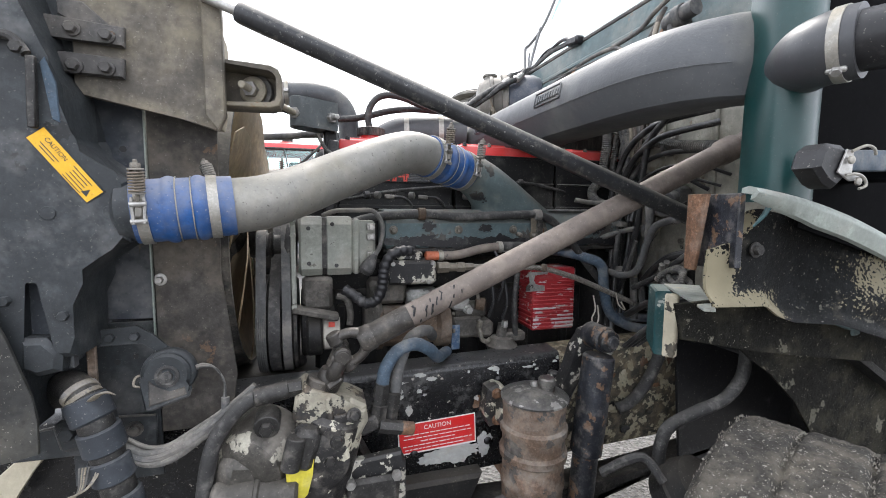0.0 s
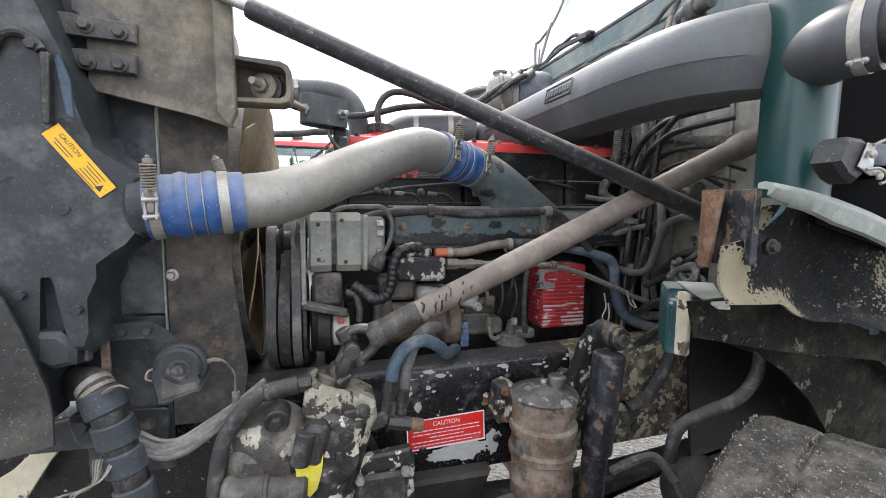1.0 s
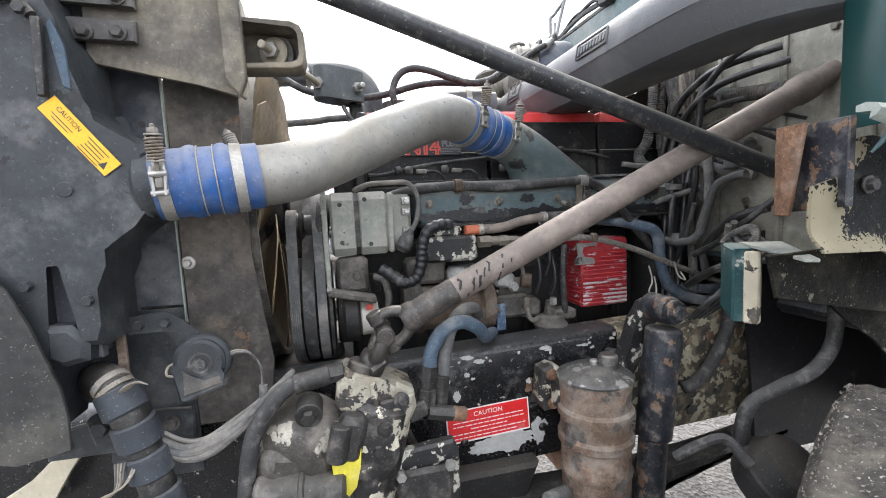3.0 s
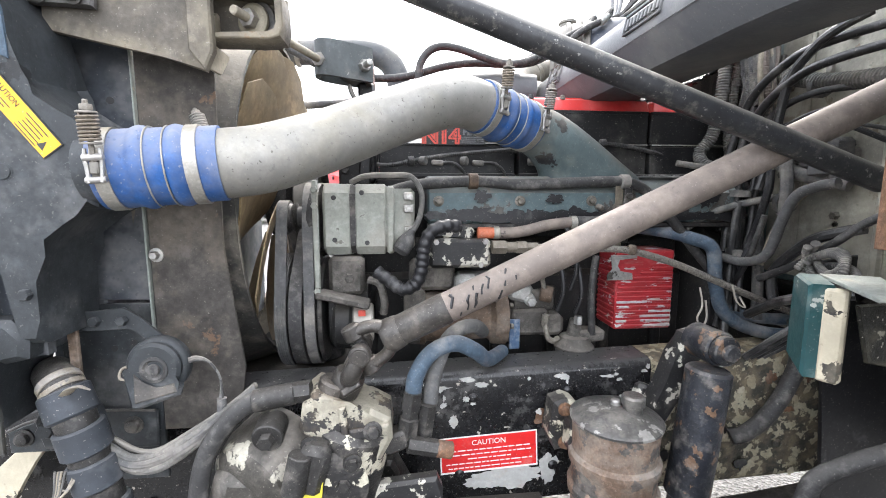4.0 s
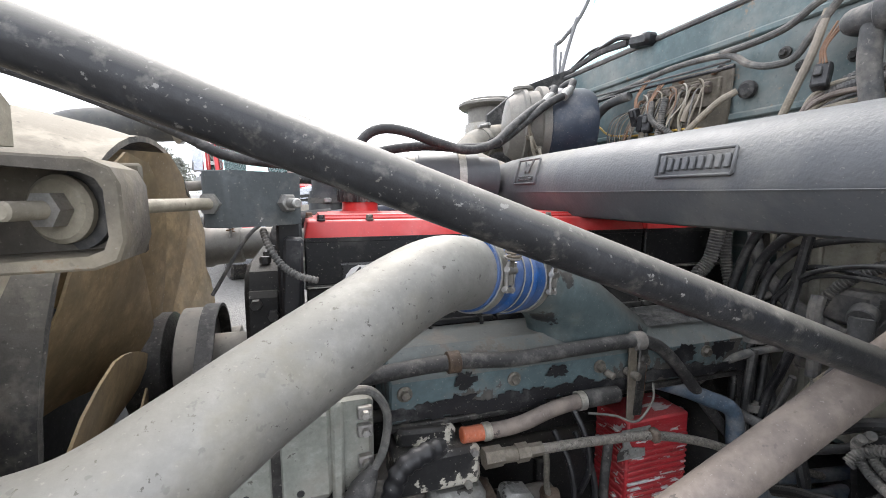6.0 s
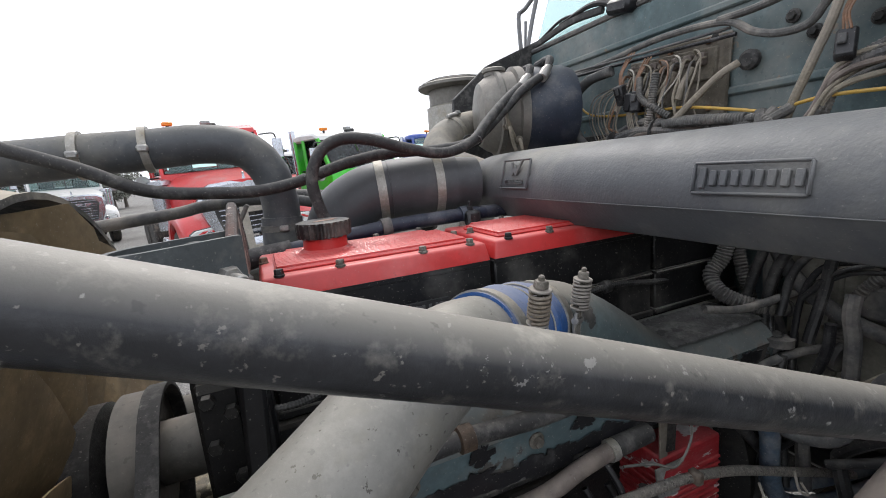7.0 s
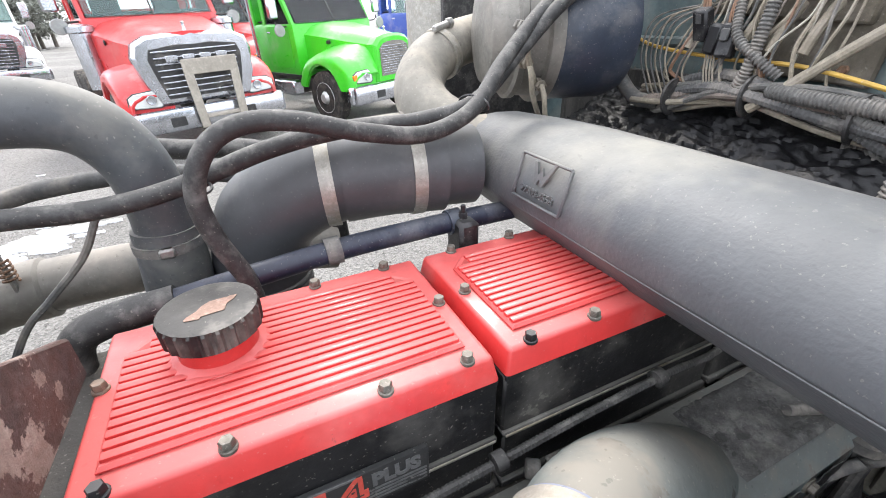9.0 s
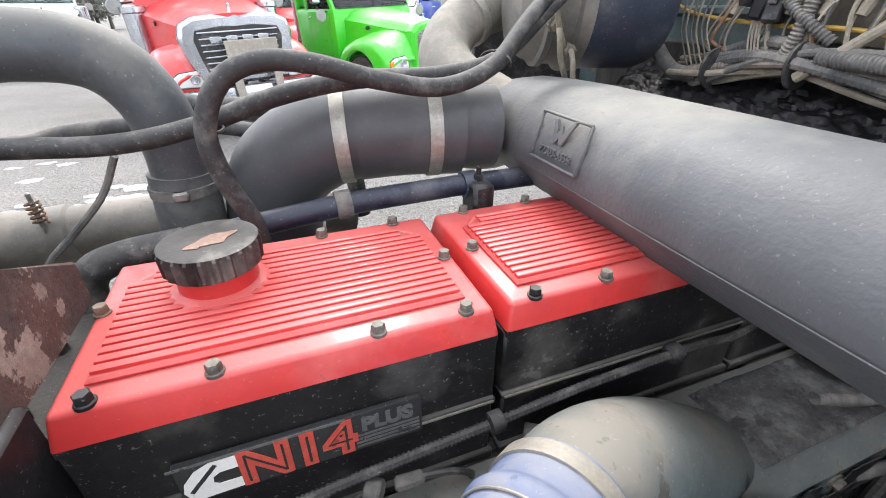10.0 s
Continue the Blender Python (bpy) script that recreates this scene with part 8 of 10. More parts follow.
# loom over the manifold
loom = thing("engine_loom", (0.4, 1.24, 1.36), "thick dusty braided engine loom lying along the manifold", "wiring harness")
bm = add_tube(obm(), [(0.07, 1.25, 1.345), (0.12, 1.245, 1.362), (0.18, 1.243, 1.373), (0.30, 1.240, 1.380), (0.41, 1.240, 1.372), (0.54, 1.238, 1.377), (0.66, 1.235, 1.380), (0.70, 1.235, 1.372), (0.74, 1.235, 1.35), (0.80, 1.235, 1.29), (0.86, 1.235, 1.22), (0.93, 1.23, 1.14)], [0.010, 0.0125, 0.0135, 0.0135, 0.0135, 0.0135, 0.0135, 0.0125, 0.012, 0.012, 0.011], 14, 8)
part("sleeve", bm, m_rubber, loom)
for x, z in ((0.297, 1.380), (0.672, 1.379)):
    bm = add_lathe(obm(), (x - 0.012, 1.24 if x < 0.5 else 1.235, z), (1, 0, 0), [(0, 0.014), (0.002, 0.0185), (0.022, 0.0185), (0.024, 0.014)], 18)
    part("p_clip", bm, m_brown if x < 0.5 else m_rubber2, loom)
bm = obm()
add_box(bm, (0.678, 1.228, 1.30), (0.02, 0.006, 0.14), (0, 3, 0), 0.002)
add_hex(bm, (0.68, 1.226, 1.345), (0, -1, 0), 0.008, 0.008)
part("bracket_strip", bm, m_darksteel, loom, "dark flat bracket strip")

# alternator leads and fuel lines
tube_thing("alternator_lead", [(0.017, 1.19, 1.376), (0.05, 1.165, 1.388), (0.10, 1.16, 1.39), (0.147, 1.16, 1.387), (0.170, 1.16, 1.35), (0.165, 1.16, 1.30), (0.148, 1.16, 1.265)], 0.0062, m_loom, "pale grey alternator battery lead", "cable", seg=10)
boot = thing("terminal_boot", (0.135, 1.16, 1.245), "black rubber terminal boot on the alternator", "terminal boot")
bm = add_lathe(obm(), (0.150, 1.16, 1.272), (-0.5, -0.1, -0.85), [(0, 0.007), (0.012, 0.012), (0.03, 0.019), (0.05, 0.02), (0.06, 0.012)], 18)
part("boot", bm, m_rubber, boot)
tube_thing("ribbed_fuel_hose", [(0.255, 1.17, 1.278), (0.22, 1.155, 1.280), (0.19, 1.15, 1.268), (0.174, 1.15, 1.235), (0.167, 1.15, 1.18), (0.152, 1.15, 1.15), (0.125, 1.152, 1.142), (0.10, 1.16, 1.158), (0.07, 1.175, 1.178)], 0.0155, m_black, "black spiral-wrapped fuel hose curling past the alternator", "hose", seg=14, ribs=(0.016, 0.0022))
oh = thing("orange_end_hose", (0.31, 1.22, 1.25), "brown hose with an orange end and steel clamp", "hose")
bm = add_tube(obm(), [(0.35, 1.22, 1.258), (0.39, 1.22, 1.258), (0.43, 1.22, 1.264), (0.47, 1.222, 1.274), (0.52, 1.225, 1.280), (0.56, 1.23, 1.280)], 0.0135, 16, 6)
part("hose", bm, m_strut, oh)
bm = add_cyl(obm(), (0.305, 1.22, 1.259), (0.345, 1.22, 1.258), 0.0135, 18)
part("orange_fitting", bm, m_orange, oh, "bright orange fitting")
bm = add_cyl(obm(), (0.343, 1.22, 1.258), (0.358, 1.22, 1.258), 0.0155, 18)
part("clamp", bm, m_clamp, oh)
bm = add_cyl(obm(), (0.55, 1.23, 1.280), (0.63, 1.235, 1.278), 0.0165, 18)
part("black_sleeve", bm, m_rubber, oh)
bm = add_lathe(obm(), (0.535, 1.228, 1.28), (1, 0, 0), [(0, 0.015), (0, 0.0175), (0.014, 0.0175), (0.014, 0.015)], 18)
part("clamp", bm, m_clamp, oh)
bh = thing("braided_hose", (0.35, 1.19, 1.21), "steel-braided hose with brass hexagon ends", "hose")
bm = add_tube(obm(), [(0.42, 1.19, 1.227), (0.50, 1.19, 1.224), (0.58, 1.185, 1.222), (0.666, 1.18, 1.216), (0.777, 1.18, 1.185), (0.893, 1.18, 1.138), (1.044, 1.18, 1.076), (1.14, 1.17, 1.04)], 0.0085, 12, 8)
part("braid", bm, m_braid, bh)
bm = obm()
add_lathe(bm, (0.335, 1.195, 1.227), (1, 0, 0), [(0, 0.017), (0.032, 0.017), (0.034, 0.012)], 6)
add_cyl(bm, (0.366, 1.193, 1.227), (0.395, 1.191, 1.227), 0.0125, 14)
add_lathe(bm, (0.392, 1.191, 1.227), (1, 0, 0), [(0, 0.0155), (0.022, 0.0155), (0.024, 0.0115), (0.05, 0.011)], 6)
part("end_fitting", bm, m_brass, bh)
bm = add_box(obm(), (0.668, 1.175, 1.219), (0.016, 0.022, 0.024), bev=0.004)
part("strap_clip", bm, m_brown, bh)
tube_thing("drain_tube", [(0.455, 1.20, 1.22), (0.458, 1.20, 1.19), (0.462, 1.205, 1.15), (0.47, 1.21, 1.12)], 0.0055, m_bolt, "short grey drain tube", "pipe", seg=8)
tube_thing("filter_line", [(0.60, 1.215, 1.20), (0.59, 1.21, 1.12), (0.592, 1.212, 1.06), (0.60, 1.22, 1.0)], 0.009, m_rubber, "black line dropping to the filter", "hose")
tube_thing("sensor_wire", [(0.672, 1.19, 1.313), (0.668, 1.185, 1.28), (0.63, 1.18, 1.25), (0.59, 1.19, 1.262), (0.54, 1.20, 1.27)], 0.0022, m_loom, "thin grimy sensor wire", "wire", seg=6)
for k, (x, z) in enumerate(((0.50, 1.07), (0.53, 1.12), (0.545, 1.06))):
    tube_thing("fuel_lead", [(x, 1.20, z), (x + 0.01, 1.19, z + 0.05), (x + 0.005, 1.2, z + 0.11), (x - 0.01, 1.23, z + 0.16)], 0.0055, m_black, "thin black lead beside the fuel pump", "cable", "fuel pump leads", 8)

# blue hydraulic hoses at the steering gear
hy = thing("power_steering_hose", (0.14, 0.97, 0.92), "blue hydraulic hose with black hexagon fittings", "hose", "power steering hoses")
bm = add_tube(obm(), [(0.140, 0.965, 0.985), (0.148, 0.968, 1.025), (0.176, 0.975, 1.062), (0.221, 0.985, 1.074), (0.262, 1.0, 1.052), (0.30, 1.06, 1.01), (0.36, 1.18, 0.98)], 0.0155, 16, 8)
part("hose", bm, m_blueh, hy)
bm = obm()
add_lathe(bm, (0.128, 0.962, 0.91), (0.15, 0, 1), [(0, 0.02), (0.035, 0.02), (0.037, 0.016), (0.05, 0.016), (0.051, 0.0185), (0.085, 0.0185)], 6)
add_box(bm, (0.108, 0.962, 0.905), (0.05, 0.04, 0.036), (0, -20, 0), 0.006)
part("fitting", bm, m_darksteel, hy)
hy2 = thing("power_steering_hose", (0.18, 0.98, 0.92), "dark hydraulic hose with a copper plug", "hose", "power steering hoses")
bm = add_tube(obm(), [(0.172, 0.975, 0.965), (0.180, 0.985, 1.01), (0.205, 1.0, 1.07), (0.235, 1.02, 1.09), (0.27, 1.05, 1.085), (0.30, 1.12, 1.05)], 0.0145, 14, 8)
part("hose", bm, m_rubber2, hy2)
bm = obm()
add_lathe(bm, (0.160, 0.972, 0.905), (0.15, 0, 1), [(0, 0.017), (0.06, 0.017), (0.062, 0.013)], 6)
add_lathe(bm, (0.13, 0.95, 0.90), (1, 0.05, -0.25), [(0, 0.016), (0.055, 0.016)], 6)
part("fitting", bm, m_darksteel, hy2)
bm = add_cyl(obm(), (0.183, 0.952, 0.887), (0.212, 0.953, 0.88), 0.0155, 16)
part("plug", bm, m_rusty, hy2, "copper-brown plug")

# ---- hoses and cables under the duct, towards the firewall ----
G2 = "firewall hoses"
for pts, r, mt_, lb_ in (
    ([(1.0, 1.343, 1.72), (1.0, 1.347, 1.62), (0.99, 1.36, 1.51), (0.965, 1.37, 1.465), (0.96, 1.34, 1.43), (1.0, 1.29, 1.405), (1.05, 1.26, 1.40)], 0.017, m_loom, "ribbed grey loom hose"),
    ([(1.06, 1.36, 1.72), (1.05, 1.37, 1.6), (1.04, 1.36, 1.5), (1.04, 1.33, 1.40)], 0.014, m_loom, "ribbed grey loom hose"),
):
    tube_thing("loom_hose", pts, r, mt_, lb_ + " hanging from under the duct", "hose", G2, 12, 8, (0.007, 0.0022))
for pts, r, mt_ in (
    ([(1.10, 1.0, 1.69), (1.03, 1.10, 1.67), (1.02, 1.18, 1.648), (1.015, 1.256, 1.594), (1.01, 1.30, 1.50), (1.0, 1.32, 1.38), (0.99, 1.30, 1.25)], 0.0101, m_lineblk),
    ([(1.10, 0.98, 1.65), (1.03, 1.06, 1.63), (1.02, 1.137, 1.614), (1.015, 1.221, 1.562), (1.01, 1.27, 1.478), (1.0, 1.28, 1.36), (0.98, 1.27, 1.20)], 0.0101, m_lineblk),
    ([(1.11, 1.06, 1.58), (1.05, 1.12, 1.575), (1.03, 1.19, 1.55), (1.02, 1.24, 1.49), (1.0, 1.25, 1.40)], 0.0079, m_lineblk),
    ([(1.12, 0.95, 1.50), (1.07, 1.0, 1.525), (1.03, 1.08, 1.53), (1.02, 1.17, 1.50), (1.01, 1.22, 1.44)], 0.0050, m_lineblk),
    ([(1.12, 0.98, 1.47), (1.06, 1.06, 1.50), (1.03, 1.15, 1.50), (1.02, 1.21, 1.46)], 0.0043, m_lineblk),
    ([(0.985, 0.99, 1.372), (0.98, 1.03, 1.365), (0.98, 1.075, 1.345), (0.975, 1.10, 1.286), (0.97, 1.125, 1.21), (0.96, 1.18, 1.185), (0.95, 1.25, 1.19)], 0.011, m_rubber2),
    ([(1.05, 0.90, 1.33), (1.02, 0.95, 1.30), (1.0, 1.0, 1.25), (0.99, 1.06, 1.20), (0.97, 1.14, 1.15)], 0.0086, m_lineblk),
    ([(1.08, 1.32, 1.66), (1.05, 1.30, 1.55), (1.04, 1.24, 1.46), (1.05, 1.15, 1.40), (1.08, 1.05, 1.37)], 0.015, m_rubber2),
    ([(1.11, 1.20, 1.70), (1.06, 1.22, 1.62), (1.03, 1.26, 1.52), (1.02, 1.28, 1.42), (1.0, 1.26, 1.32), (0.97, 1.23, 1.20), (0.95, 1.21, 1.08)], 0.0072, m_lineblk),
    ([(0.99, 1.25, 1.36), (0.985, 1.24, 1.27), (0.98, 1.235, 1.18), (0.96, 1.22, 1.08), (0.94, 1.20, 0.99)], 0.0115, m_lineblk),
    ([(1.03, 1.24, 1.36), (1.02, 1.235, 1.26), (1.0, 1.23, 1.15), (0.98, 1.21, 1.05)], 0.0086, m_lineblk),
    ([(0.86, 1.26, 1.26), (0.92, 1.25, 1.30), (1.0, 1.22, 1.33), (1.08, 1.16, 1.35)], 0.009, m_rubber2),
    ([(0.85, 1.30, 1.43), (0.92, 1.28, 1.42), (1.0, 1.26, 1.43), (1.08, 1.22, 1.46)], 0.008, m_loom),
):
    tube_thing("firewall_hose", pts, r, mt_, "dusty black hose running down beside the firewall" if mt_ is m_lineblk else "grey dusty hose beside the firewall", "hose", G2, 12)
bg2 = thing("heater_hose", (0.9, 1.2, 1.0), "thick blue-grey heater hose curving to the firewall", "hose", G2)
bm = add_tube(obm(), [(0.74, 1.33, 1.262), (0.80, 1.27, 1.255), (0.85, 1.225, 1.240), (0.893, 1.20, 1.215), (0.908, 1.20, 1.13), (0.94, 1.20, 1.05), (1.02, 1.19, 1.005), (1.12, 1.17, 0.995), (1.25, 1.14, 1.01)], 0.0165, 16, 8)
part("hose", bm, m_blueh, bg2)
bm = add_tube(obm(), [(0.95, 1.23, 1.06), (1.02, 1.215, 1.035), (1.12, 1.19, 1.03), (1.25, 1.16, 1.035)], 0.0145, 14, 8)
part("hose", bm, m_blueh, bg2)
for k, z in enumerate((1.35, 1.20)):
    c = Vector((0.99, 1.245 - 0.01 * k, z))
    tie_ = part("tie", add_lathe(obm(), (0, 0, 0), (0.05, 0, 1), [(-0.008, 0.02), (-0.008, 0.027), (0.008, 0.027), (0.008, 0.02)], 18), m_loom)
    tie_.location = c
    tagged(tie_, "grey tape wrap round the hoses", "tape wrap", "tape wraps")
# more looms, lines and sleeves at the firewall's foot
for pts, r, mt_, rb_, lb_ in (
    ([(1.05, 1.02, 1.71), (1.02, 1.055, 1.688), (1.02, 1.104, 1.667), (1.02, 1.159, 1.615), (1.02, 1.181, 1.524), (1.02, 1.19, 1.459), (1.0, 1.20, 1.36)], 0.010, m_lineblk, None, "black air hose curving down the firewall"),
    ([(1.09, 1.45, 1.735), (1.09, 1.40, 1.728), (1.09, 1.301, 1.663), (1.09, 1.166, 1.612), (1.09, 1.10, 1.596), (1.09, 0.98, 1.58)], 0.019, m_loom, (0.008, 0.0025), "thick ribbed loom along the firewall"),
    ([(1.08, 1.22, 1.75), (1.08, 1.293, 1.748), (1.08, 1.356, 1.741), (1.08, 1.401, 1.727), (1.07, 1.42, 1.66)], 0.022, m_loom, (0.008, 0.0025), "thick ribbed loom along the firewall"),
    ([(1.0, 1.167, 1.407), (1.0, 1.169, 1.357), (1.0, 1.188, 1.288), (1.0, 1.206, 1.238), (0.98, 1.21, 1.16)], 0.009, m_black, None, "glossy black air line at the firewall's foot"),
    ([(1.03, 1.15, 1.46), (1.02, 1.148, 1.423), (1.02, 1.141, 1.375), (1.02, 1.14, 1.30)], 0.013, m_rubber2, None, "grey air line at the firewall's foot"),
    ([(1.0, 1.01, 1.372), (1.0, 1.029, 1.370), (1.0, 1.063, 1.359), (1.0, 1.105, 1.319), (1.0, 1.134, 1.276), (1.0, 1.148, 1.246), (0.99, 1.16, 1.18)], 0.007, m_wire, None, "yellowed nylon air line"),
    ([(0.98, 1.15, 1.30), (0.98, 1.168, 1.241), (0.98, 1.199, 1.165), (0.98, 1.245, 1.087), (0.98, 1.25, 1.0)], 0.007, m_lineblk, None, "thin black line at the firewall's foot"),
    ([(0.98, 1.23, 1.33), (0.97, 1.231, 1.233), (0.97, 1.234, 1.176), (0.97, 1.248, 1.106), (0.96, 1.25, 1.0)], 0.010, m_lineblk, None, "thin black line at the firewall's foot"),
    ([(1.02, 0.96, 1.285), (1.0, 1.029, 1.26), (1.0, 1.085, 1.221), (1.0, 1.131, 1.17), (1.0, 1.136, 1.143), (1.0, 1.12, 1.08)], 0.012, m_lineblk, None, "black hose at the firewall's foot"),
    ([(1.0, 1.12, 1.30), (1.0, 1.133, 1.246), (1.0, 1.155, 1.209), (1.0, 1.193, 1.189), (1.0, 1.25, 1.20)], 0.009, m_loom, None, "grey line at the firewall's foot"),
    ([(1.12, 1.02, 1.46), (1.08, 1.08, 1.50), (1.05, 1.15, 1.515), (1.03, 1.2, 1.50), (1.02, 1.225, 1.44), (1.01, 1.23, 1.35)], 0.006, m_black, None, "thin black line at the firewall's foot"),
    ([(1.12, 0.98, 1.55), (1.09, 1.05, 1.54), (1.07, 1.12, 1.50), (1.06, 1.17, 1.42), (1.05, 1.18, 1.30)], 0.012, m_loom, (0.007, 0.0018), "ribbed loom dropping down the firewall"),
    ([(1.10, 1.30, 1.60), (1.07, 1.31, 1.50), (1.06, 1.30, 1.40), (1.06, 1.26, 1.28), (1.04, 1.22, 1.15), (1.03, 1.20, 1.03)], 0.013, m_rubber2, None, "grey hose dropping behind the engine"),
):
    tube_thing("firewall_line", pts, r, mt_, lb_, "hose", G2, 10, 6, rb_)
slv = thing("labelled_sleeve", (1.0, 1.26, 1.28), "black hose sleeve with a dirty paper tag and clamp", "hose sleeve")
part("sleeve", add_cyl(obm(), (1.0, 1.254, 1.20), (1.0, 1.262, 1.36), 0.019, 16), m_lineblk, slv)
part("band", add_lathe(obm(), (1.0, 1.263, 1.33), (0, 0.02, 1), [(-0.006, 0.02), (-0.006, 0.026), (0.006, 0.026), (0.006, 0.02)], 16), m_darksteel, slv)
part("paper_tag", add_box(obm(), (0.986, 1.240, 1.275), (0.014, 0.006, 0.05), (4, 0, 0), 0.002), m_wirewhite, slv)
for c in ((1.10, 1.16, 1.60), (1.09, 1.28, 1.655), (1.10, 1.08, 1.40), (1.05, 1.17, 1.33)):
    rc = thing("routing_clamp", c, "dusty grey hose routing clamp", "hose clamp", "routing clamps")
    part("loop", add_lathe(obm(), c, (0.1, 1, 0.15), [(-0.007, 0.018), (-0.007, 0.028), (0.007, 0.028), (0.007, 0.018)], 18), m_rubber2, rc)
    part("tab", add_box(obm(), (c[0] + 0.02, c[1], c[2] + 0.034), (0.014, 0.014, 0.03), bev=0.003), m_canlid, rc)
# coiled wires
cw = thing("coiled_wire", (0.95, 1.0, 1.17), "coil of dusty grey ribbed wire loom", "wire coil")
for k, (r1, r2, dz, m_) in enumerate(((0.055, 0.034, 0.0, m_loom), (0.046, 0.028, 0.012, m_loom), (0.062, 0.026, -0.016, m_rubber2))):
    bm = add_tube(obm(), [(0.965 + 0.02 * math.sin(a * 1.3) + 0.01 * k, 0.985 + r1 * math.cos(a), 1.19 + dz + r2 * math.sin(a) + 0.004 * a) for a in [j * 0.5 for j in range(15)]], 0.0085, 10, 4, (0.006, 0.0012))
    part("loom", bm, m_, cw)
bm = add_tube(obm(), [(0.98, 0.93, 1.16), (0.94, 0.98, 1.145), (0.93, 1.04, 1.12), (0.95, 1.10, 1.09), (0.96, 1.15, 1.06)], 0.011, 10)
part("tail", bm, m_lineblk, cw)
for k in range(4):
    bm = add_tube(obm(), [(0.96 + 0.01 * k, 1.0, 1.15), (0.945, 0.99 - 0.012 * k, 1.10), (0.90 + 0.02 * k, 1.02, 1.04), (0.88 + 0.015 * k, 1.06, 0.99)], 0.007, 8)
    part("strand", bm, m_lineblk, cw)
tube_thing("loose_white_wire", [(0.86, 1.19, 1.12), (0.855, 1.17, 1.08), (0.84, 1.165, 1.05), (0.85, 1.16, 1.03), (0.865, 1.165, 1.05), (0.87, 1.18, 1.09)], 0.0024, m_wirewhite, "loose loop of cream wire", "wire", seg=6)
tube_thing("loose_white_wire", [(0.93, 1.17, 1.13), (0.94, 1.165, 1.09), (0.96, 1.16, 1.075), (0.95, 1.168, 1.10)], 0.0024, m_wirewhite, "loose loop of cream wire", "wire", seg=6)
# air valves on the firewall foot
vv = thing("air_valve", (1.08, 1.08, 1.40), "pale corroded air valve with elbow fittings", "valve")
bm = obm()
add_box(bm, (1.09, 1.12, 1.44), (0.06, 0.09, 0.07), bev=0.01)
add_cyl(bm, (1.06, 1.09, 1.44), (1.03, 1.08, 1.43), 0.022, 16)
add_cyl(bm, (1.035, 1.08, 1.435), (1.03, 1.078, 1.39), 0.019, 16)
part("body", bm, m_rubber2, vv)

# ---- wiring on the firewall ----
m_tray = surface("brown_dust_caked_tray", (0.15, 0.13, 0.10), 0.8, 0, 0.3, 9, 0.3, (DUST, 0.5, 9), ((0.07, 0.055, 0.04), 0.25, 12))
ts = thing("terminal_strip", (1.13, 1.62, 1.90), "dirty terminal strip with brass studs on the firewall", "terminal strip")
bm = add_box(obm(), (1.135, 1.62, 1.94), (0.02, 0.26, 0.075), (4, 0, 0), 0.004)
part("board", bm, m_tray, ts)
part("back_tray", add_box(obm(), (1.142, 1.565, 1.905), (0.010, 0.20, 0.19), (3, 0, 0), 0.004), m_tray, ts, "brown dust-caked tray")
for y, z in ((1.515, 1.985), (1.62, 1.985), (1.51, 1.83)):
    part("tray_bolt", add_hex(obm(), (1.137, y, z), (-1, 0, 0), 0.008, 0.008), m_rusty, ts)
for k in range(7):
    bm = add_box(obm(), (1.118, 1.52 + 0.034 * k, 1.945 + 0.002 * k), (0.022, 0.022, 0.03), bev=0.004)
    part("terminal", bm, m_strut, ts)
    bm = add_hex(obm(), (1.108, 1.52 + 0.034 * k, 1.945 + 0.002 * k), (-1, 0, 0), 0.007, 0.012)
    part("stud", bm, m_brass, ts)
random.seed(21)
mats = [m_wire, m_loom, m_wire, m_wirewhite, m_loom, m_wire, m_strut, m_wirebrown]
hw = thing("terminal_wires", (1.08, 1.6, 1.78), "tangle of tan, grey and orange wires hanging from terminals", "wiring")
for k in range(17):
    # single wires dropping from their studs into the bundle
    y0 = 1.505 + 0.235 * k / 16 + random.uniform(-0.005, 0.005)
    y1 = y0 + random.uniform(-0.035, 0.045)
    z1 = 1.79 + 0.02 * random.random()
    bow = random.uniform(-0.022, 0.022)
    bm = add_tube(obm(), [(1.108, y0, 1.945), (1.085, y0, 1.935 + 0.01 * random.random()), (1.07, y0 + 0.3 * bow, 1.905), (1.06, (y0 + y1) / 2 + bow, 1.865), (1.06, y1 + 0.5 * bow, 1.825), (1.065, y1, z1), (1.07, y1 - 0.03, z1 - 0.015)], random.choice((0.0020, 0.0026, 0.0034)), 6, 6)
    part("wire", bm, mats[k % 8], hw)
for k in range(5):
    # loose loops
    y0 = 1.52 + 0.05 * k
    d = random.uniform(0.03, 0.05)
    bm = add_tube(obm(), [(1.105, y0, 1.95), (1.08, y0 - 0.3 * d, 1.962), (1.07, y0 - d, 1.945), (1.07, y0 - 0.9 * d, 1.89), (1.07, y0 - 0.6 * d, 1.83), (1.075, y0 - d, 1.79)], 0.0020, 6, 6)
    part("wire", bm, (m_wire, m_wirewhite, m_wirebrown)[k % 3], hw)
for k in range(6):
    # thin leads falling at the far end
    y0 = 1.77 + 0.012 * k
    bm = add_tube(obm(), [(1.09, 1.70 + 0.006 * k, 1.93), (1.07, y0, 1.895 + 0.006 * (k % 3)), (1.06, y0 + 0.012, 1.84), (1.06, y0 - 0.01, 1.79), (1.065, y0 - 0.03, 1.75)], 0.0018, 6, 6)
    part("wire", bm, (m_wire, m_loom)[k % 2], hw)
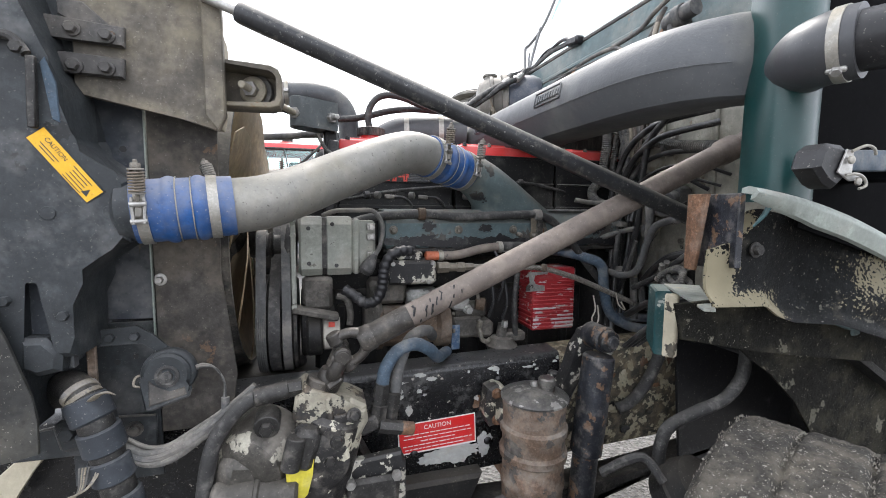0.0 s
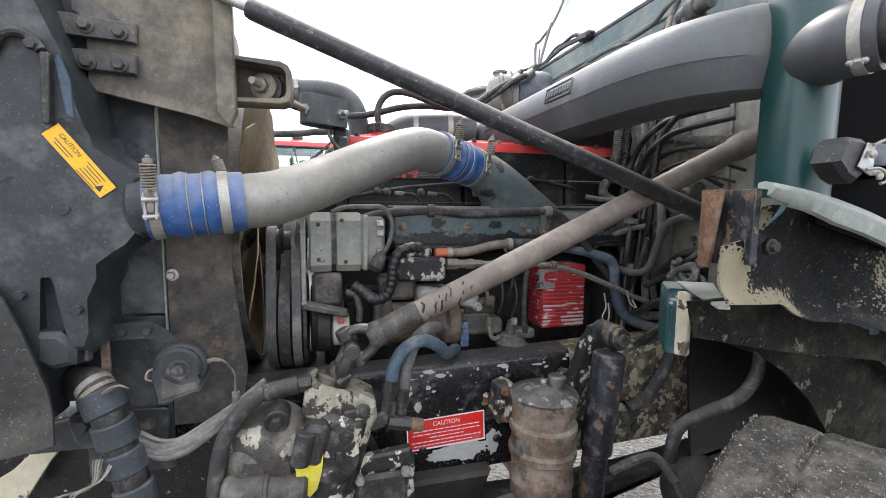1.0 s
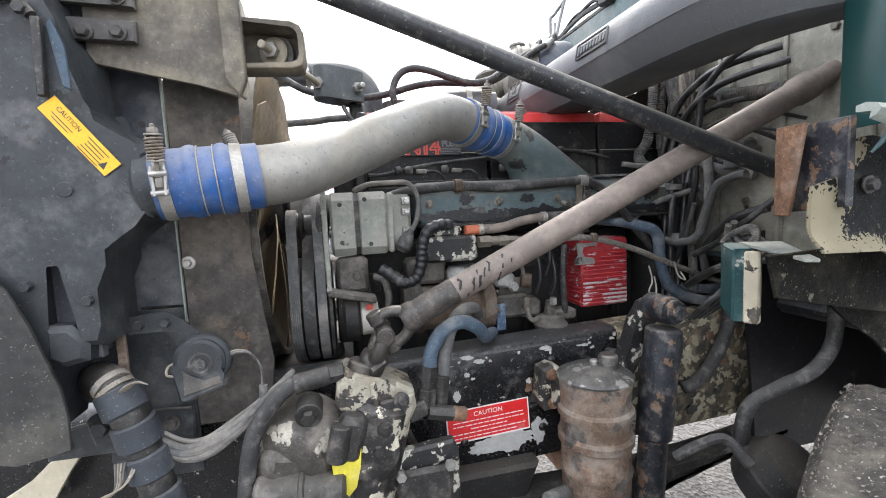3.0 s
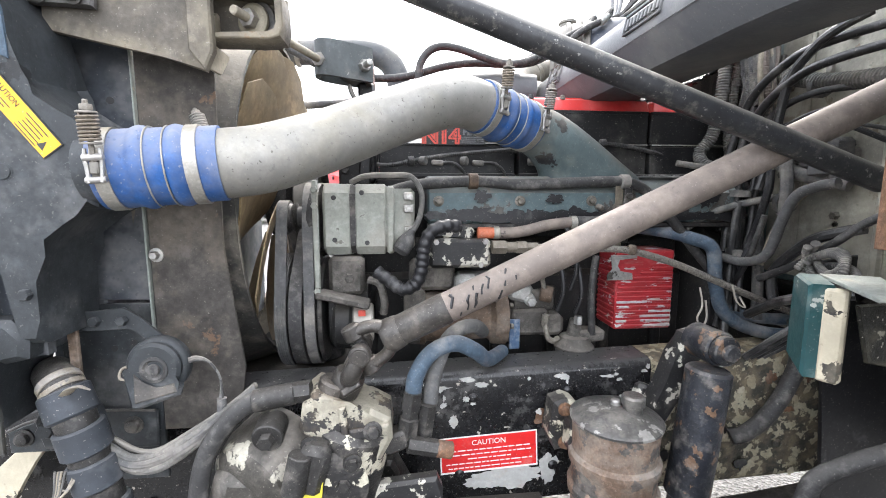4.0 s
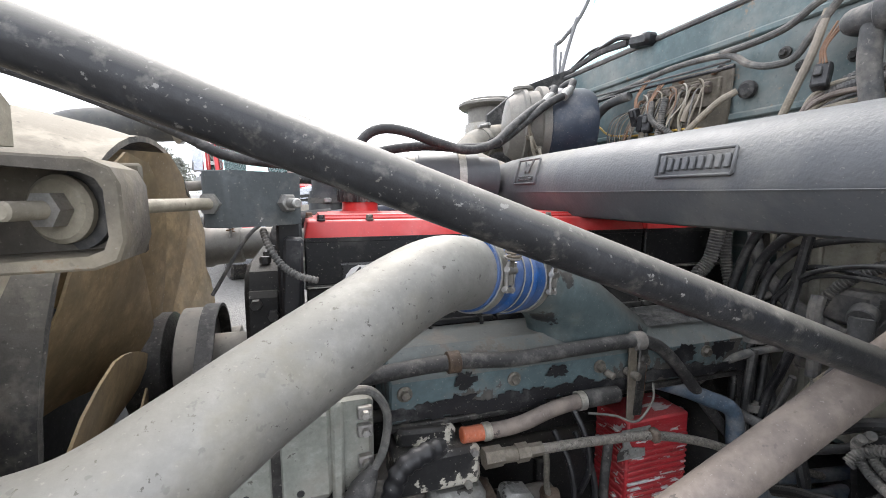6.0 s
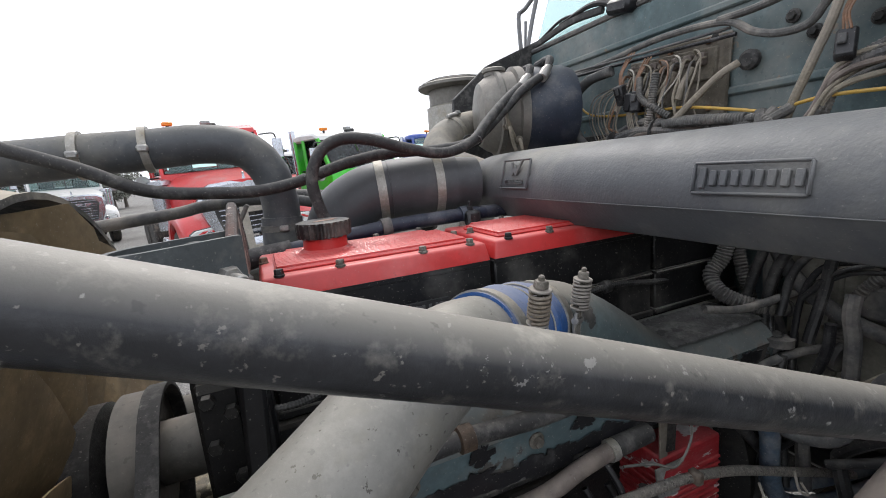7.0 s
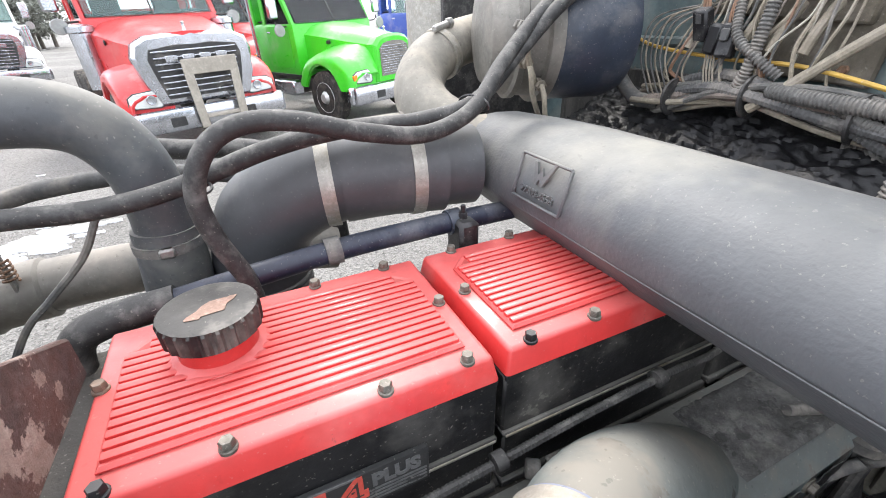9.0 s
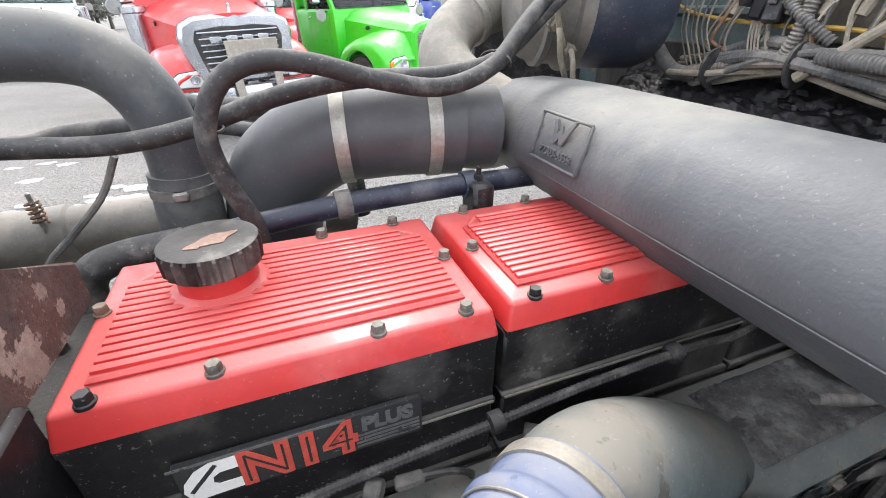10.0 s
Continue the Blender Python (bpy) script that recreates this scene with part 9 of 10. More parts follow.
plug = part("plug", add_box(obm(), (1.058, 1.685, 1.872), (0.022, 0.026, 0.050), (8, 0, 6), 0.005), m_black, hw, "black hanging wire plug")
for k in range(4):
    part("plug_lead", add_tube(obm(), [(1.058, 1.678 + 0.005 * k, 1.850), (1.056, 1.672 + 0.006 * k, 1.82), (1.06, 1.665 + 0.006 * k, 1.785)], 0.0018, 6, 4), m_wire, plug)
for k in range(5):
    y0 = 1.53 + 0.05 * k
    bm = add_tube(obm(), [(1.10, y0, 1.925), (1.075, y0 + 0.004, 1.89), (1.065, y0 + 0.01, 1.855)], 0.0085, 10)
    part("crimped_lug", bm, m_wire, hw, "taped cable lug")
fh = thing("firewall_harness", (1.07, 1.5, 1.74), "thick bundle of braided and ribbed looms tied along the firewall", "wiring harness")
for k in range(22):
    o1, o2 = random.uniform(-0.03, 0.03), random.uniform(-0.034, 0.034)
    pts = [(1.08, 1.84, 1.745), (1.07, 1.75, 1.765), (1.07, 1.66, 1.785), (1.065, 1.56, 1.785), (1.065, 1.46, 1.775), (1.06, 1.38, 1.765), (1.06, 1.29, 1.75)]
    if k % 2:
        pts += [(1.06, 1.25, 1.77), (1.07, 1.225, 1.83), (1.09, 1.17, 1.86), (1.1, 1.05, 1.86)]
    else:
        pts += [(1.05, 1.26, 1.72), (1.05, 1.25, 1.66), (1.06, 1.25, 1.56)]
    ph = random.random() * 6
    q = [(x + o1 * math.cos(ph + j * 0.8), y, z + o2 * math.sin(ph + j * 0.8)) for j, (x, y, z) in enumerate(pts)]
    rr = random.choice((0.004, 0.005, 0.006, 0.008, 0.010))
    bm = add_tube(obm(), q, rr, 8, 8, (0.007, 0.0013) if rr > 0.0075 else None)
    part("strand", bm, random.choice((m_loom, m_wire, m_rubber2, m_loom, m_strut)), fh)
for y, z in ((1.75, 1.765), (1.60, 1.785), (1.44, 1.773), (1.34, 1.758)):
    bm = add_lathe(obm(), (1.066, y - 0.006, z), (0, 1, 0), [(0, 0.033), (0, 0.0365), (0.005, 0.0365), (0.005, 0.033)], 20)
    part("tie", bm, m_rubber, fh)
for k in range(3):
    bm = add_tube(obm(), [(1.04 + 0.012 * k, 1.33 - 0.02 * k, 1.80), (1.028, 1.32, 1.77), (1.03, 1.30 - 0.02 * k, 1.735), (1.05, 1.285, 1.715)], 0.011, 10)
    part("binding", bm, m_loom, fh, "grey binding strap")
random.seed(61)
for k in range(9):
    bm = add_tube(obm(), [(1.05 + 0.012 * (k % 3), 1.40 + 0.01 * k, 1.775 + 0.006 * (k % 4)), (1.035 + 0.01 * (k % 3), 1.335 + 0.008 * k, 1.79 - 0.004 * k), (1.03 + 0.008 * (k % 2), 1.30 + 0.012 * (k % 5), 1.765), (1.04, 1.285 + 0.012 * (k % 5), 1.72), (1.05, 1.28 + 0.013 * (k % 5), 1.66), (1.06, 1.27 + 0.01 * k, 1.58)], random.choice((0.0075, 0.009, 0.011)), 10, 8, (0.006, 0.0011))
    part("braided_loom", bm, (m_loom, m_rubber2, m_loom)[k % 3], fh, "grey braided loom dropping from the bundle")
for z in (1.765, 1.735):
    bm = add_lathe(obm(), (1.04, 1.325, z), (0.1, 0.15, 1), [(-0.006, 0.040), (-0.006, 0.046), (0.006, 0.046), (0.006, 0.040)], 22)
    part("wrap", bm, m_loom, fh, "loose grey strap round the looms")
for pts, r in (([(1.045, 1.56, 1.80), (1.035, 1.50, 1.798), (1.035, 1.42, 1.795), (1.04, 1.36, 1.79)], 0.0125), ([(1.06, 1.60, 1.93), (1.05, 1.602, 1.87), (1.05, 1.61, 1.82), (1.055, 1.625, 1.79)], 0.0105), ([(1.07, 1.66, 1.93), (1.05, 1.64, 1.88), (1.045, 1.60, 1.85), (1.06, 1.56, 1.82)], 0.009)):
    part("ribbed_sleeve", add_tube(obm(), pts, r, 12, 8, (0.006, 0.0018)), m_loom, fh, "light grey ribbed sleeve")
tube_thing("yellow_wire", [(1.09, 1.93, 1.90), (1.085, 1.85, 1.858), (1.08, 1.68, 1.84), (1.075, 1.56, 1.838), (1.07, 1.49, 1.83), (1.07, 1.40, 1.812), (1.07, 1.33, 1.80), (1.07, 1.24, 1.812), (1.08, 1.15, 1.81), (1.09, 1.0, 1.80)], 0.0036, m_wireyel, "bright yellow wire running along the firewall", "wire", seg=8)
tube_thing("curved_loom", [(1.09, 1.78, 1.975), (1.07, 1.86, 1.96), (1.06, 1.915, 1.91), (1.06, 1.91, 1.82), (1.065, 1.85, 1.755), (1.07, 1.78, 1.75)], 0.015, m_rubber2, "grey braided loom in a wide curve", "wiring harness", seg=12)
tube_thing("washer_rod", [(1.06, 1.929, 2.0), (1.075, 1.666, 1.992), (1.1, 1.44, 1.991)], 0.0032, m_rubber2, "thin dull steel rod across the terminals", "rod", seg=8)
tube_thing("tan_probe", [(1.11, 1.425, 1.915), (1.08, 1.46, 1.885), (1.05, 1.56, 1.79), (1.045, 1.585, 1.768)], 0.0085, m_wire, "stiff tan sleeve sticking out of a grommet", "cable sleeve", seg=10)
gr = part("grommet", add_lathe(obm(), (0, 0, 0), (-1, 0, 0), [(-0.005, 0.022), (0.006, 0.022), (0.012, 0.014)], 18), m_rubber)
gr.location = (1.14, 1.42, 1.92)
tagged(gr, "black rubber grommet in the firewall", "grommet")
tube_thing("speed_cable", [(1.09, 1.225, 2.03), (1.08, 1.24, 1.95), (1.075, 1.265, 1.88), (1.07, 1.30, 1.78), (1.07, 1.31, 1.70)], 0.0085, m_wire, "stiff tan cable sleeve on the firewall", "cable sleeve", seg=10)
tube_thing("upper_harness", [(1.12, 1.98, 2.0), (1.11, 1.80, 2.01), (1.10, 1.62, 2.02), (1.09, 1.45, 2.005), (1.085, 1.38, 1.965), (1.085, 1.33, 1.948), (1.085, 1.28, 1.95), (1.085, 1.25, 1.985), (1.09, 1.2, 2.05)], 0.008, m_loom, "grey cable draped along the top of the firewall", "cable", seg=10)
tube_thing("upper_harness", [(1.09, 1.46, 2.012), (1.085, 1.38, 2.01), (1.085, 1.30, 2.02), (1.085, 1.24, 2.05), (1.09, 1.15, 2.08)], 0.008, m_loom, "grey cable draped along the top of the firewall", "cable", seg=10)
tube_thing("support_rod", [(1.10, 1.96, 1.995), (1.095, 1.7, 1.985), (1.09, 1.42, 1.972)], 0.0045, m_black, "thin black rod along the firewall", "rod", seg=8)
for c, r_ in (((1.075, 1.215, 1.895), (0, 25, 20)), ((1.06, 1.715, 1.895), (0, -20, 0)), ((1.06, 1.66, 1.87), (0, 10, 10))):
    con = thing("plug_connector", c, "black plastic plug connector on loose wires", "connector", "plug connectors")
    box_part("housing", c, (0.024, 0.03, 0.055), m_black, con, "", r_, 0.004)
    box_part("latch", (c[0] - 0.014, c[1], c[2] + 0.01), (0.006, 0.014, 0.02), m_rubber2, con, "", r_, 0.002)
    for k in range(3):
        bm = add_tube(obm(), [(c[0], c[1] - 0.006 + 0.006 * k, c[2] + 0.025), (c[0] + 0.005, c[1] + 0.004 * k, c[2] + 0.06), (c[0] + 0.03, c[1] - 0.02 + 0.01 * k, c[2] + 0.11)], 0.0022, 6)
        part("wire", bm, m_wirebrown, con)
# pressed pipe elbow on the cab front
ac = thing("heater_pipe_elbow", (1.08, 1.15, 1.93), "dusty grey heater pipe elbow on the firewall", "pipe elbow")
bm = obm()
add_tube(bm, [(1.13, 1.18, 1.99), (1.08, 1.17, 1.985), (1.06, 1.13, 1.98), (1.06, 1.05, 1.985)], 0.024, 16)
add_cyl(bm, (1.06, 1.12, 1.98), (1.06, 1.09, 1.98), 0.032, 18)
add_tube(bm, [(1.06, 1.13, 1.97), (1.06, 1.13, 1.90), (1.07, 1.12, 1.80)], 0.018, 14)
part("elbow", bm, m_rubber2, ac)
# crumpled black plastic behind the duct
bm = obm()
nx, ny = 130, 40
grid = []
for i in range(nx + 1):
    row = []
    for j in range(ny + 1):
        y, zt = 1.36 + 0.61 * i / nx, j / ny
        p = Vector((0.93 + 0.19 * zt, y, 1.662 + 0.10 * zt))
        nzv = noise.noise(Vector((y * 14, zt * 4, 3.0))) * 0.012 - abs(noise.noise(Vector((y * 22 + 9 * zt, zt * 22, 9.0)))) * 0.014 - abs(noise.noise(Vector((y * 46 - 20 * zt, zt * 30, 5.0)))) * 0.009
        p += Vector((-0.4, 0, 1)).normalized() * nzv
        row.append(bm.verts.new(p))
    grid.append(row)
for i in range(nx):
    for j in range(ny):
        bm.faces.new((grid[i][j], grid[i + 1][j], grid[i + 1][j + 1], grid[i][j + 1]))
geo = bmesh.ops.extrude_face_region(bm, geom=bm.faces[:])
bmesh.ops.translate(bm, verts=[v for v in geo["geom"] if isinstance(v, bmesh.types.BMVert)], vec=(0, 0, -0.006))
tagged(part("insulation_sheet", bm, m_plastic, angle=1.2), "crumpled shiny black plastic insulation below the wiring", "insulation")

# ---- hoses low down ----
tube_thing("axle_air_line", [(0.826, 0.85, 0.74), (0.835, 0.85, 0.81), (0.858, 0.85, 0.849), (0.938, 0.85, 0.876), (1.03, 0.85, 0.90), (1.085, 0.85, 0.95), (1.097, 0.85, 1.013), (1.10, 0.86, 1.1)], 0.016, m_rubber, "black rubber brake hose from the frame", "hose", seg=12)
tube_thing("frame_hose", [(0.90, 1.10, 0.775), (0.93, 1.09, 0.79), (0.982, 1.085, 0.84), (1.03, 1.085, 0.925), (1.045, 1.09, 0.99), (1.06, 1.12, 1.05)], 0.018, m_rubber, "black hose clamped to the frame rail", "hose", seg=12)
gl = thing("gear_hose", (-0.17, 0.94, 0.95), "black hydraulic hose with a crimped brown end", "hose")
bm = add_tube(obm(), [(-0.075, 0.94, 1.008), (-0.13, 0.935, 1.003), (-0.172, 0.93, 0.972), (-0.208, 0.925, 0.915), (-0.225, 0.92, 0.83), (-0.235, 0.92, 0.72)], 0.0155, 14, 8)
part("hose", bm, m_rubber, gl)
bm = add_cyl(obm(), (-0.13, 0.935, 1.003), (-0.062, 0.942, 1.012), 0.019, 16)
part("crimp", bm, m_darksteel, gl)
bm = add_lathe(obm(), (-0.065, 0.942, 1.012), (1, 0, 0.1), [(0, 0.018), (0.03, 0.018)], 6)
part("nut", bm, m_darksteel, gl)
wb = thing("taped_wire_bundle", (-0.28, 0.95, 0.92), "pale grey taped wires running to the horn", "wiring")
random.seed(4)
for k in range(7):
    o, o2 = random.uniform(-0.016, 0.016), random.uniform(-0.012, 0.012)
    bm = add_tube(obm(), [(-0.37, 0.95 + o2, 0.925 + o), (-0.33, 0.945 + o2, 0.903 + o), (-0.29, 0.943, 0.906 + o * 1.1), (-0.244, 0.943 + o2, 0.932 + o * 0.9), (-0.199, 0.945, 0.964 + o * 0.7), (-0.16, 0.948 + o2, 0.992 + o * 0.6), (-0.13, 0.952, 1.012 + o)], 0.005 + 0.0018 * (k % 3), 10, 6)
    part("wire", bm, (m_loom, m_rubber2, m_loom, m_canlid)[k % 4], wb)
for k in range(3):
    bm = add_tube(obm(), [(-0.248, 0.965, 1.062 + 0.004 * k), (-0.226, 0.96, 1.070 + 0.003 * k), (-0.204, 0.957, 1.066), (-0.188, 0.955, 1.035), (-0.186 - 0.002 * k, 0.95, 0.99), (-0.19, 0.948, 0.97)], 0.0022, 6)
    part("thin_lead", bm, m_loom if k else m_rubber, wb)
bm = add_tube(obm(), [(-0.186, 0.95, 1.005), (-0.188, 0.948, 0.975), (-0.20, 0.946, 0.96)], 0.008, 10)
part("tape_sleeve", bm, m_rubber2, wb)
tube_thing("horn_wire", [(-0.335, 0.97, 1.062), (-0.348, 0.962, 1.058), (-0.350, 0.958, 1.044), (-0.337, 0.962, 1.038)], 0.0024, m_wire, "small pale wire loop on the horn", "wire", seg=6)
fw = thing("frayed_wires", (-0.42, 0.9, 0.85), "frayed tan wires hanging below the conduit", "wiring")
for k in range(9):
    a = random.random()
    bm = add_tube(obm(), [(-0.375 - 0.05 * a, 0.90, 0.92), (-0.40 - 0.03 * a, 0.89, 0.89 - 0.02 * a), (-0.44 - 0.05 * a, 0.885, 0.86), (-0.47 + 0.06 * k / 9, 0.88, 0.80), (-0.46 + 0.09 * k / 9, 0.88, 0.74)], 0.0017, 6)
    part("strand", bm, (m_tape, m_loom, m_tape)[k % 3], fw)
tube_thing("red_wire", [(-0.56, 0.89, 0.78), (-0.50, 0.885, 0.81), (-0.46, 0.885, 0.83), (-0.43, 0.885, 0.835)], 0.004, m_decalred, "thin red wire end", "wire", seg=6)
# axle and brake parts behind the tyre
ax = thing("front_axle", (0.75, 0.9, 0.45), "dark rusty front axle beam and brake chamber", "axle")
bm = obm()
add_box(bm, (0.72, 1.5, 0.42), (0.12, 1.9, 0.11), bev=0.02)
part("beam", bm, m_rusty, ax)
bm = obm()
add_lathe(bm, (0.86, 0.83, 0.66), (0.2, -0.6, 0.75), [(0, 0.05), (0.01, 0.075), (0.05, 0.08), (0.055, 0.086), (0.065, 0.086), (0.07, 0.08), (0.11, 0.07), (0.125, 0.03)], 30)
part("brake_chamber", bm, m_castdark, ax, "oily black brake chamber")
bm = add_tube(obm(), [(0.80, 0.80, 0.74), (0.78, 0.84, 0.78), (0.74, 0.86, 0.77), (0.70, 0.9, 0.72)], 0.012, 10)
part("line", bm, m_rubber, ax)
for k in range(5):
    L = 0.62 - 0.09 * k
    bm = obm()
    add_prism(bm, [(0.62 + L * (j / 5 - 1), 0.60 - 0.018 * k - 0.05 * (1 - (j / 5 - 1) ** 2)) for j in range(11)] + [(0.62 + L * (j / 5 - 1), 0.616 - 0.018 * k - 0.05 * (1 - (j / 5 - 1) ** 2)) for j in range(10, -1, -1)], (0, 1.15, 0), (1, 0, 0), (0, 0, 1), 0.09, 0.002)
    part("spring_leaf", bm, m_darksteel, ax)
part("spring_hanger", xz(obm(), [(-0.06, 0.53), (0.10, 0.53), (0.16, 0.68), (0.10, 0.80), (-0.08, 0.80), (-0.12, 0.66)], 1.05, 0.10, 0.008), m_darksteel, ax)
part("shackle", xz(obm(), [(0.20, 0.55), (0.40, 0.56), (0.44, 0.655), (0.18, 0.655)], 1.07, 0.08, 0.01), m_castdark, ax)

# ---- yard: parked trucks, trees ----
def paint(name, c, rough=0.3, dust=0.25):
    return surface(name, c, rough, 0, 0.08, 1.2, 0.0, ((0.34, 0.32, 0.30), dust, 1.5), coat=0.4)


m_tred = paint("truck_red", (0.52, 0.02, 0.022))
m_tgreen = paint("truck_bright_green", (0.045, 0.50, 0.02))
m_twhite = paint("truck_white", (0.62, 0.62, 0.60))
m_tblue = paint("truck_blue", (0.03, 0.08, 0.36))
m_chrome = surface("chrome", (0.52, 0.54, 0.58), 0.2, 0.95, 0.12, 3, 0.0, ((0.22, 0.21, 0.20), 0.3, 4))
m_tblack = surface("truck_trim_black", (0.03, 0.03, 0.03), 0.6, 0, 0.2, 4, 0.05, (DUST, 0.3, 4))
m_rimsteel = surface("alloy_truck_rim", (0.50, 0.50, 0.49), 0.38, 0.6, 0.15, 8, 0.1, (DUST, 0.35, 9))
m_lens = surface("clear_lamp_lens", (0.62, 0.64, 0.62), 0.14, 0.1, 0.12, 14, 0.0, speck=0, spec=0.8)
m_lamp = surface("headlamp_lens", (0.26, 0.27, 0.26), 0.12, 0, 0.15, 6, 0.0, spec=0.8)
m_amber = surface("amber_lens", (0.75, 0.22, 0.02), 0.25, 0, 0.1, 8, 0.0)
m_ttan = surface("bare_guard_plate", (0.36, 0.33, 0.28), 0.6, 0.3, 0.2, 4, 0.1, (DUST, 0.4, 4))
m_cabin = surface("dim_cab_lining", (0.045, 0.05, 0.052), 0.8, 0, 0.2, 4, 0.0)
m_pane = bpy.data.materials.new("truck_window_glass")
m_pane.use_nodes = True
pn, pl = m_pane.node_tree.nodes, m_pane.node_tree.links
see = pn.new("ShaderNodeBsdfTransparent")
see.inputs[0].default_value = (0.70, 0.84, 0.82, 1)
shine = pn.new("ShaderNodeBsdfGlossy")
shine.inputs["Roughness"].default_value = 0.04
both = pn.new("ShaderNodeMixShader")
fres = pn.new("ShaderNodeFresnel")
fres.inputs[0].default_value = 1.5
pl.new(fres.outputs[0], both.inputs[0]), pl.new(see.outputs[0], both.inputs[1]), pl.new(shine.outputs[0], both.inputs[2])
pl.new(both.outputs[0], pn["Material Output"].inputs[0])


def loft(bm, rings):
    vs = [[bm.verts.new(p) for p in r] for r in rings]
    for a, b in zip(vs, vs[1:]):
        for k in range(len(a)):
            bm.faces.new((a[k], a[(k + 1) % len(a)], b[(k + 1) % len(b)], b[k]))
    bm.faces.new(vs[0]), bm.faces.new(vs[-1][::-1])
    return bm


def arch(x, w, z0, z1, crown=0.1, n=6):
    """A cross-section of a hood or roof: flat foot, upright sides, rounded top."""
    pts = [(x, -w, z0), (x, -w, z1 - crown)]
    for k in range(n + 1):
        a = math.pi - math.pi * k / n
        pts.append((x, w * (0.86 + 0.0) * math.cos(a), z1 - crown + crown * (0.35 + 0.65 * math.sin(a))))
    pts += [(x, w, z1 - crown), (x, w, z0)]
    return pts


def wing(bm, s):
    """A rounded front wing over the wheel, its nose sloping down to the lamp, with a rolled arch."""
    xs = [-0.10, -0.13, -0.18, -0.26, -0.36, -0.48, -0.55, -0.62, -0.72, -0.85, -1.0, -1.15, -1.3, -1.45, -1.58, -1.68, -1.76, -1.84]
    over = [(-1.84, 0.90), (-1.76, 1.10), (-1.6, 1.25), (-1.3, 1.36), (-0.9, 1.40), (-0.55, 1.36), (-0.3, 1.25), (-0.16, 1.12), (-0.10, 1.0)]
    outer, inner = [], []
    for x in xs:
        for (x0, z0), (x1, z1) in zip(over, over[1:]):
            if x <= x1:
                break
        zt = z0 + (z1 - z0) * (x - x0) / (x1 - x0)
        d = (x + 1.07) / 0.60
        zl = 0.52 + 0.66 * math.sqrt(max(0, 1 - d * d)) if abs(d) < 1 else 0.72
        zl = min(max(zl, 0.72), zt - 0.10)
        nose = max(0.0, (x + 0.36) / 0.26) ** 2
        prof = [(0.50, zt + 0.16 * (1 - nose)), (0.70, zt + 0.07 * (1 - nose)), (0.88, zt + 0.01), (1.02, zt - 0.015), (1.11, zt - 0.05), (1.17, zt - 0.11), (1.19, zt - 0.20 if zt - 0.20 > zl else (zt + zl) / 2), (1.19, zl), (1.15, zl - 0.01)]
        prof = [(y - 0.10 * nose * (y > 1.0), z) for y, z in prof]
        outer.append([bm.verts.new((x, s * y, z)) for y, z in prof])
        inner.append([bm.verts.new((x + 0.01 * (x < -1.0) - 0.01 * (x >= -1.0), s * (y - 0.025), z - 0.025)) for y, z in prof])
    for rows in (outer, inner):
        for a, b in zip(rows, rows[1:]):
            for k in range(len(a) - 1):
                bm.faces.new((a[k], a[k + 1], b[k + 1], b[k]))
    for a, b in ((outer[0], inner[0]), (outer[-1], inner[-1])):
        for k in range(len(a) - 1):
            bm.faces.new((a[k], a[k + 1], b[k + 1], b[k]))
    for k in (0, len(outer[0]) - 1):
        for i in range(len(xs) - 1):
            bm.faces.new((outer[i][k], outer[i + 1][k], inner[i + 1][k], inner[i][k]))
    bmesh.ops.recalc_face_normals(bm, faces=bm.faces)
    return bm


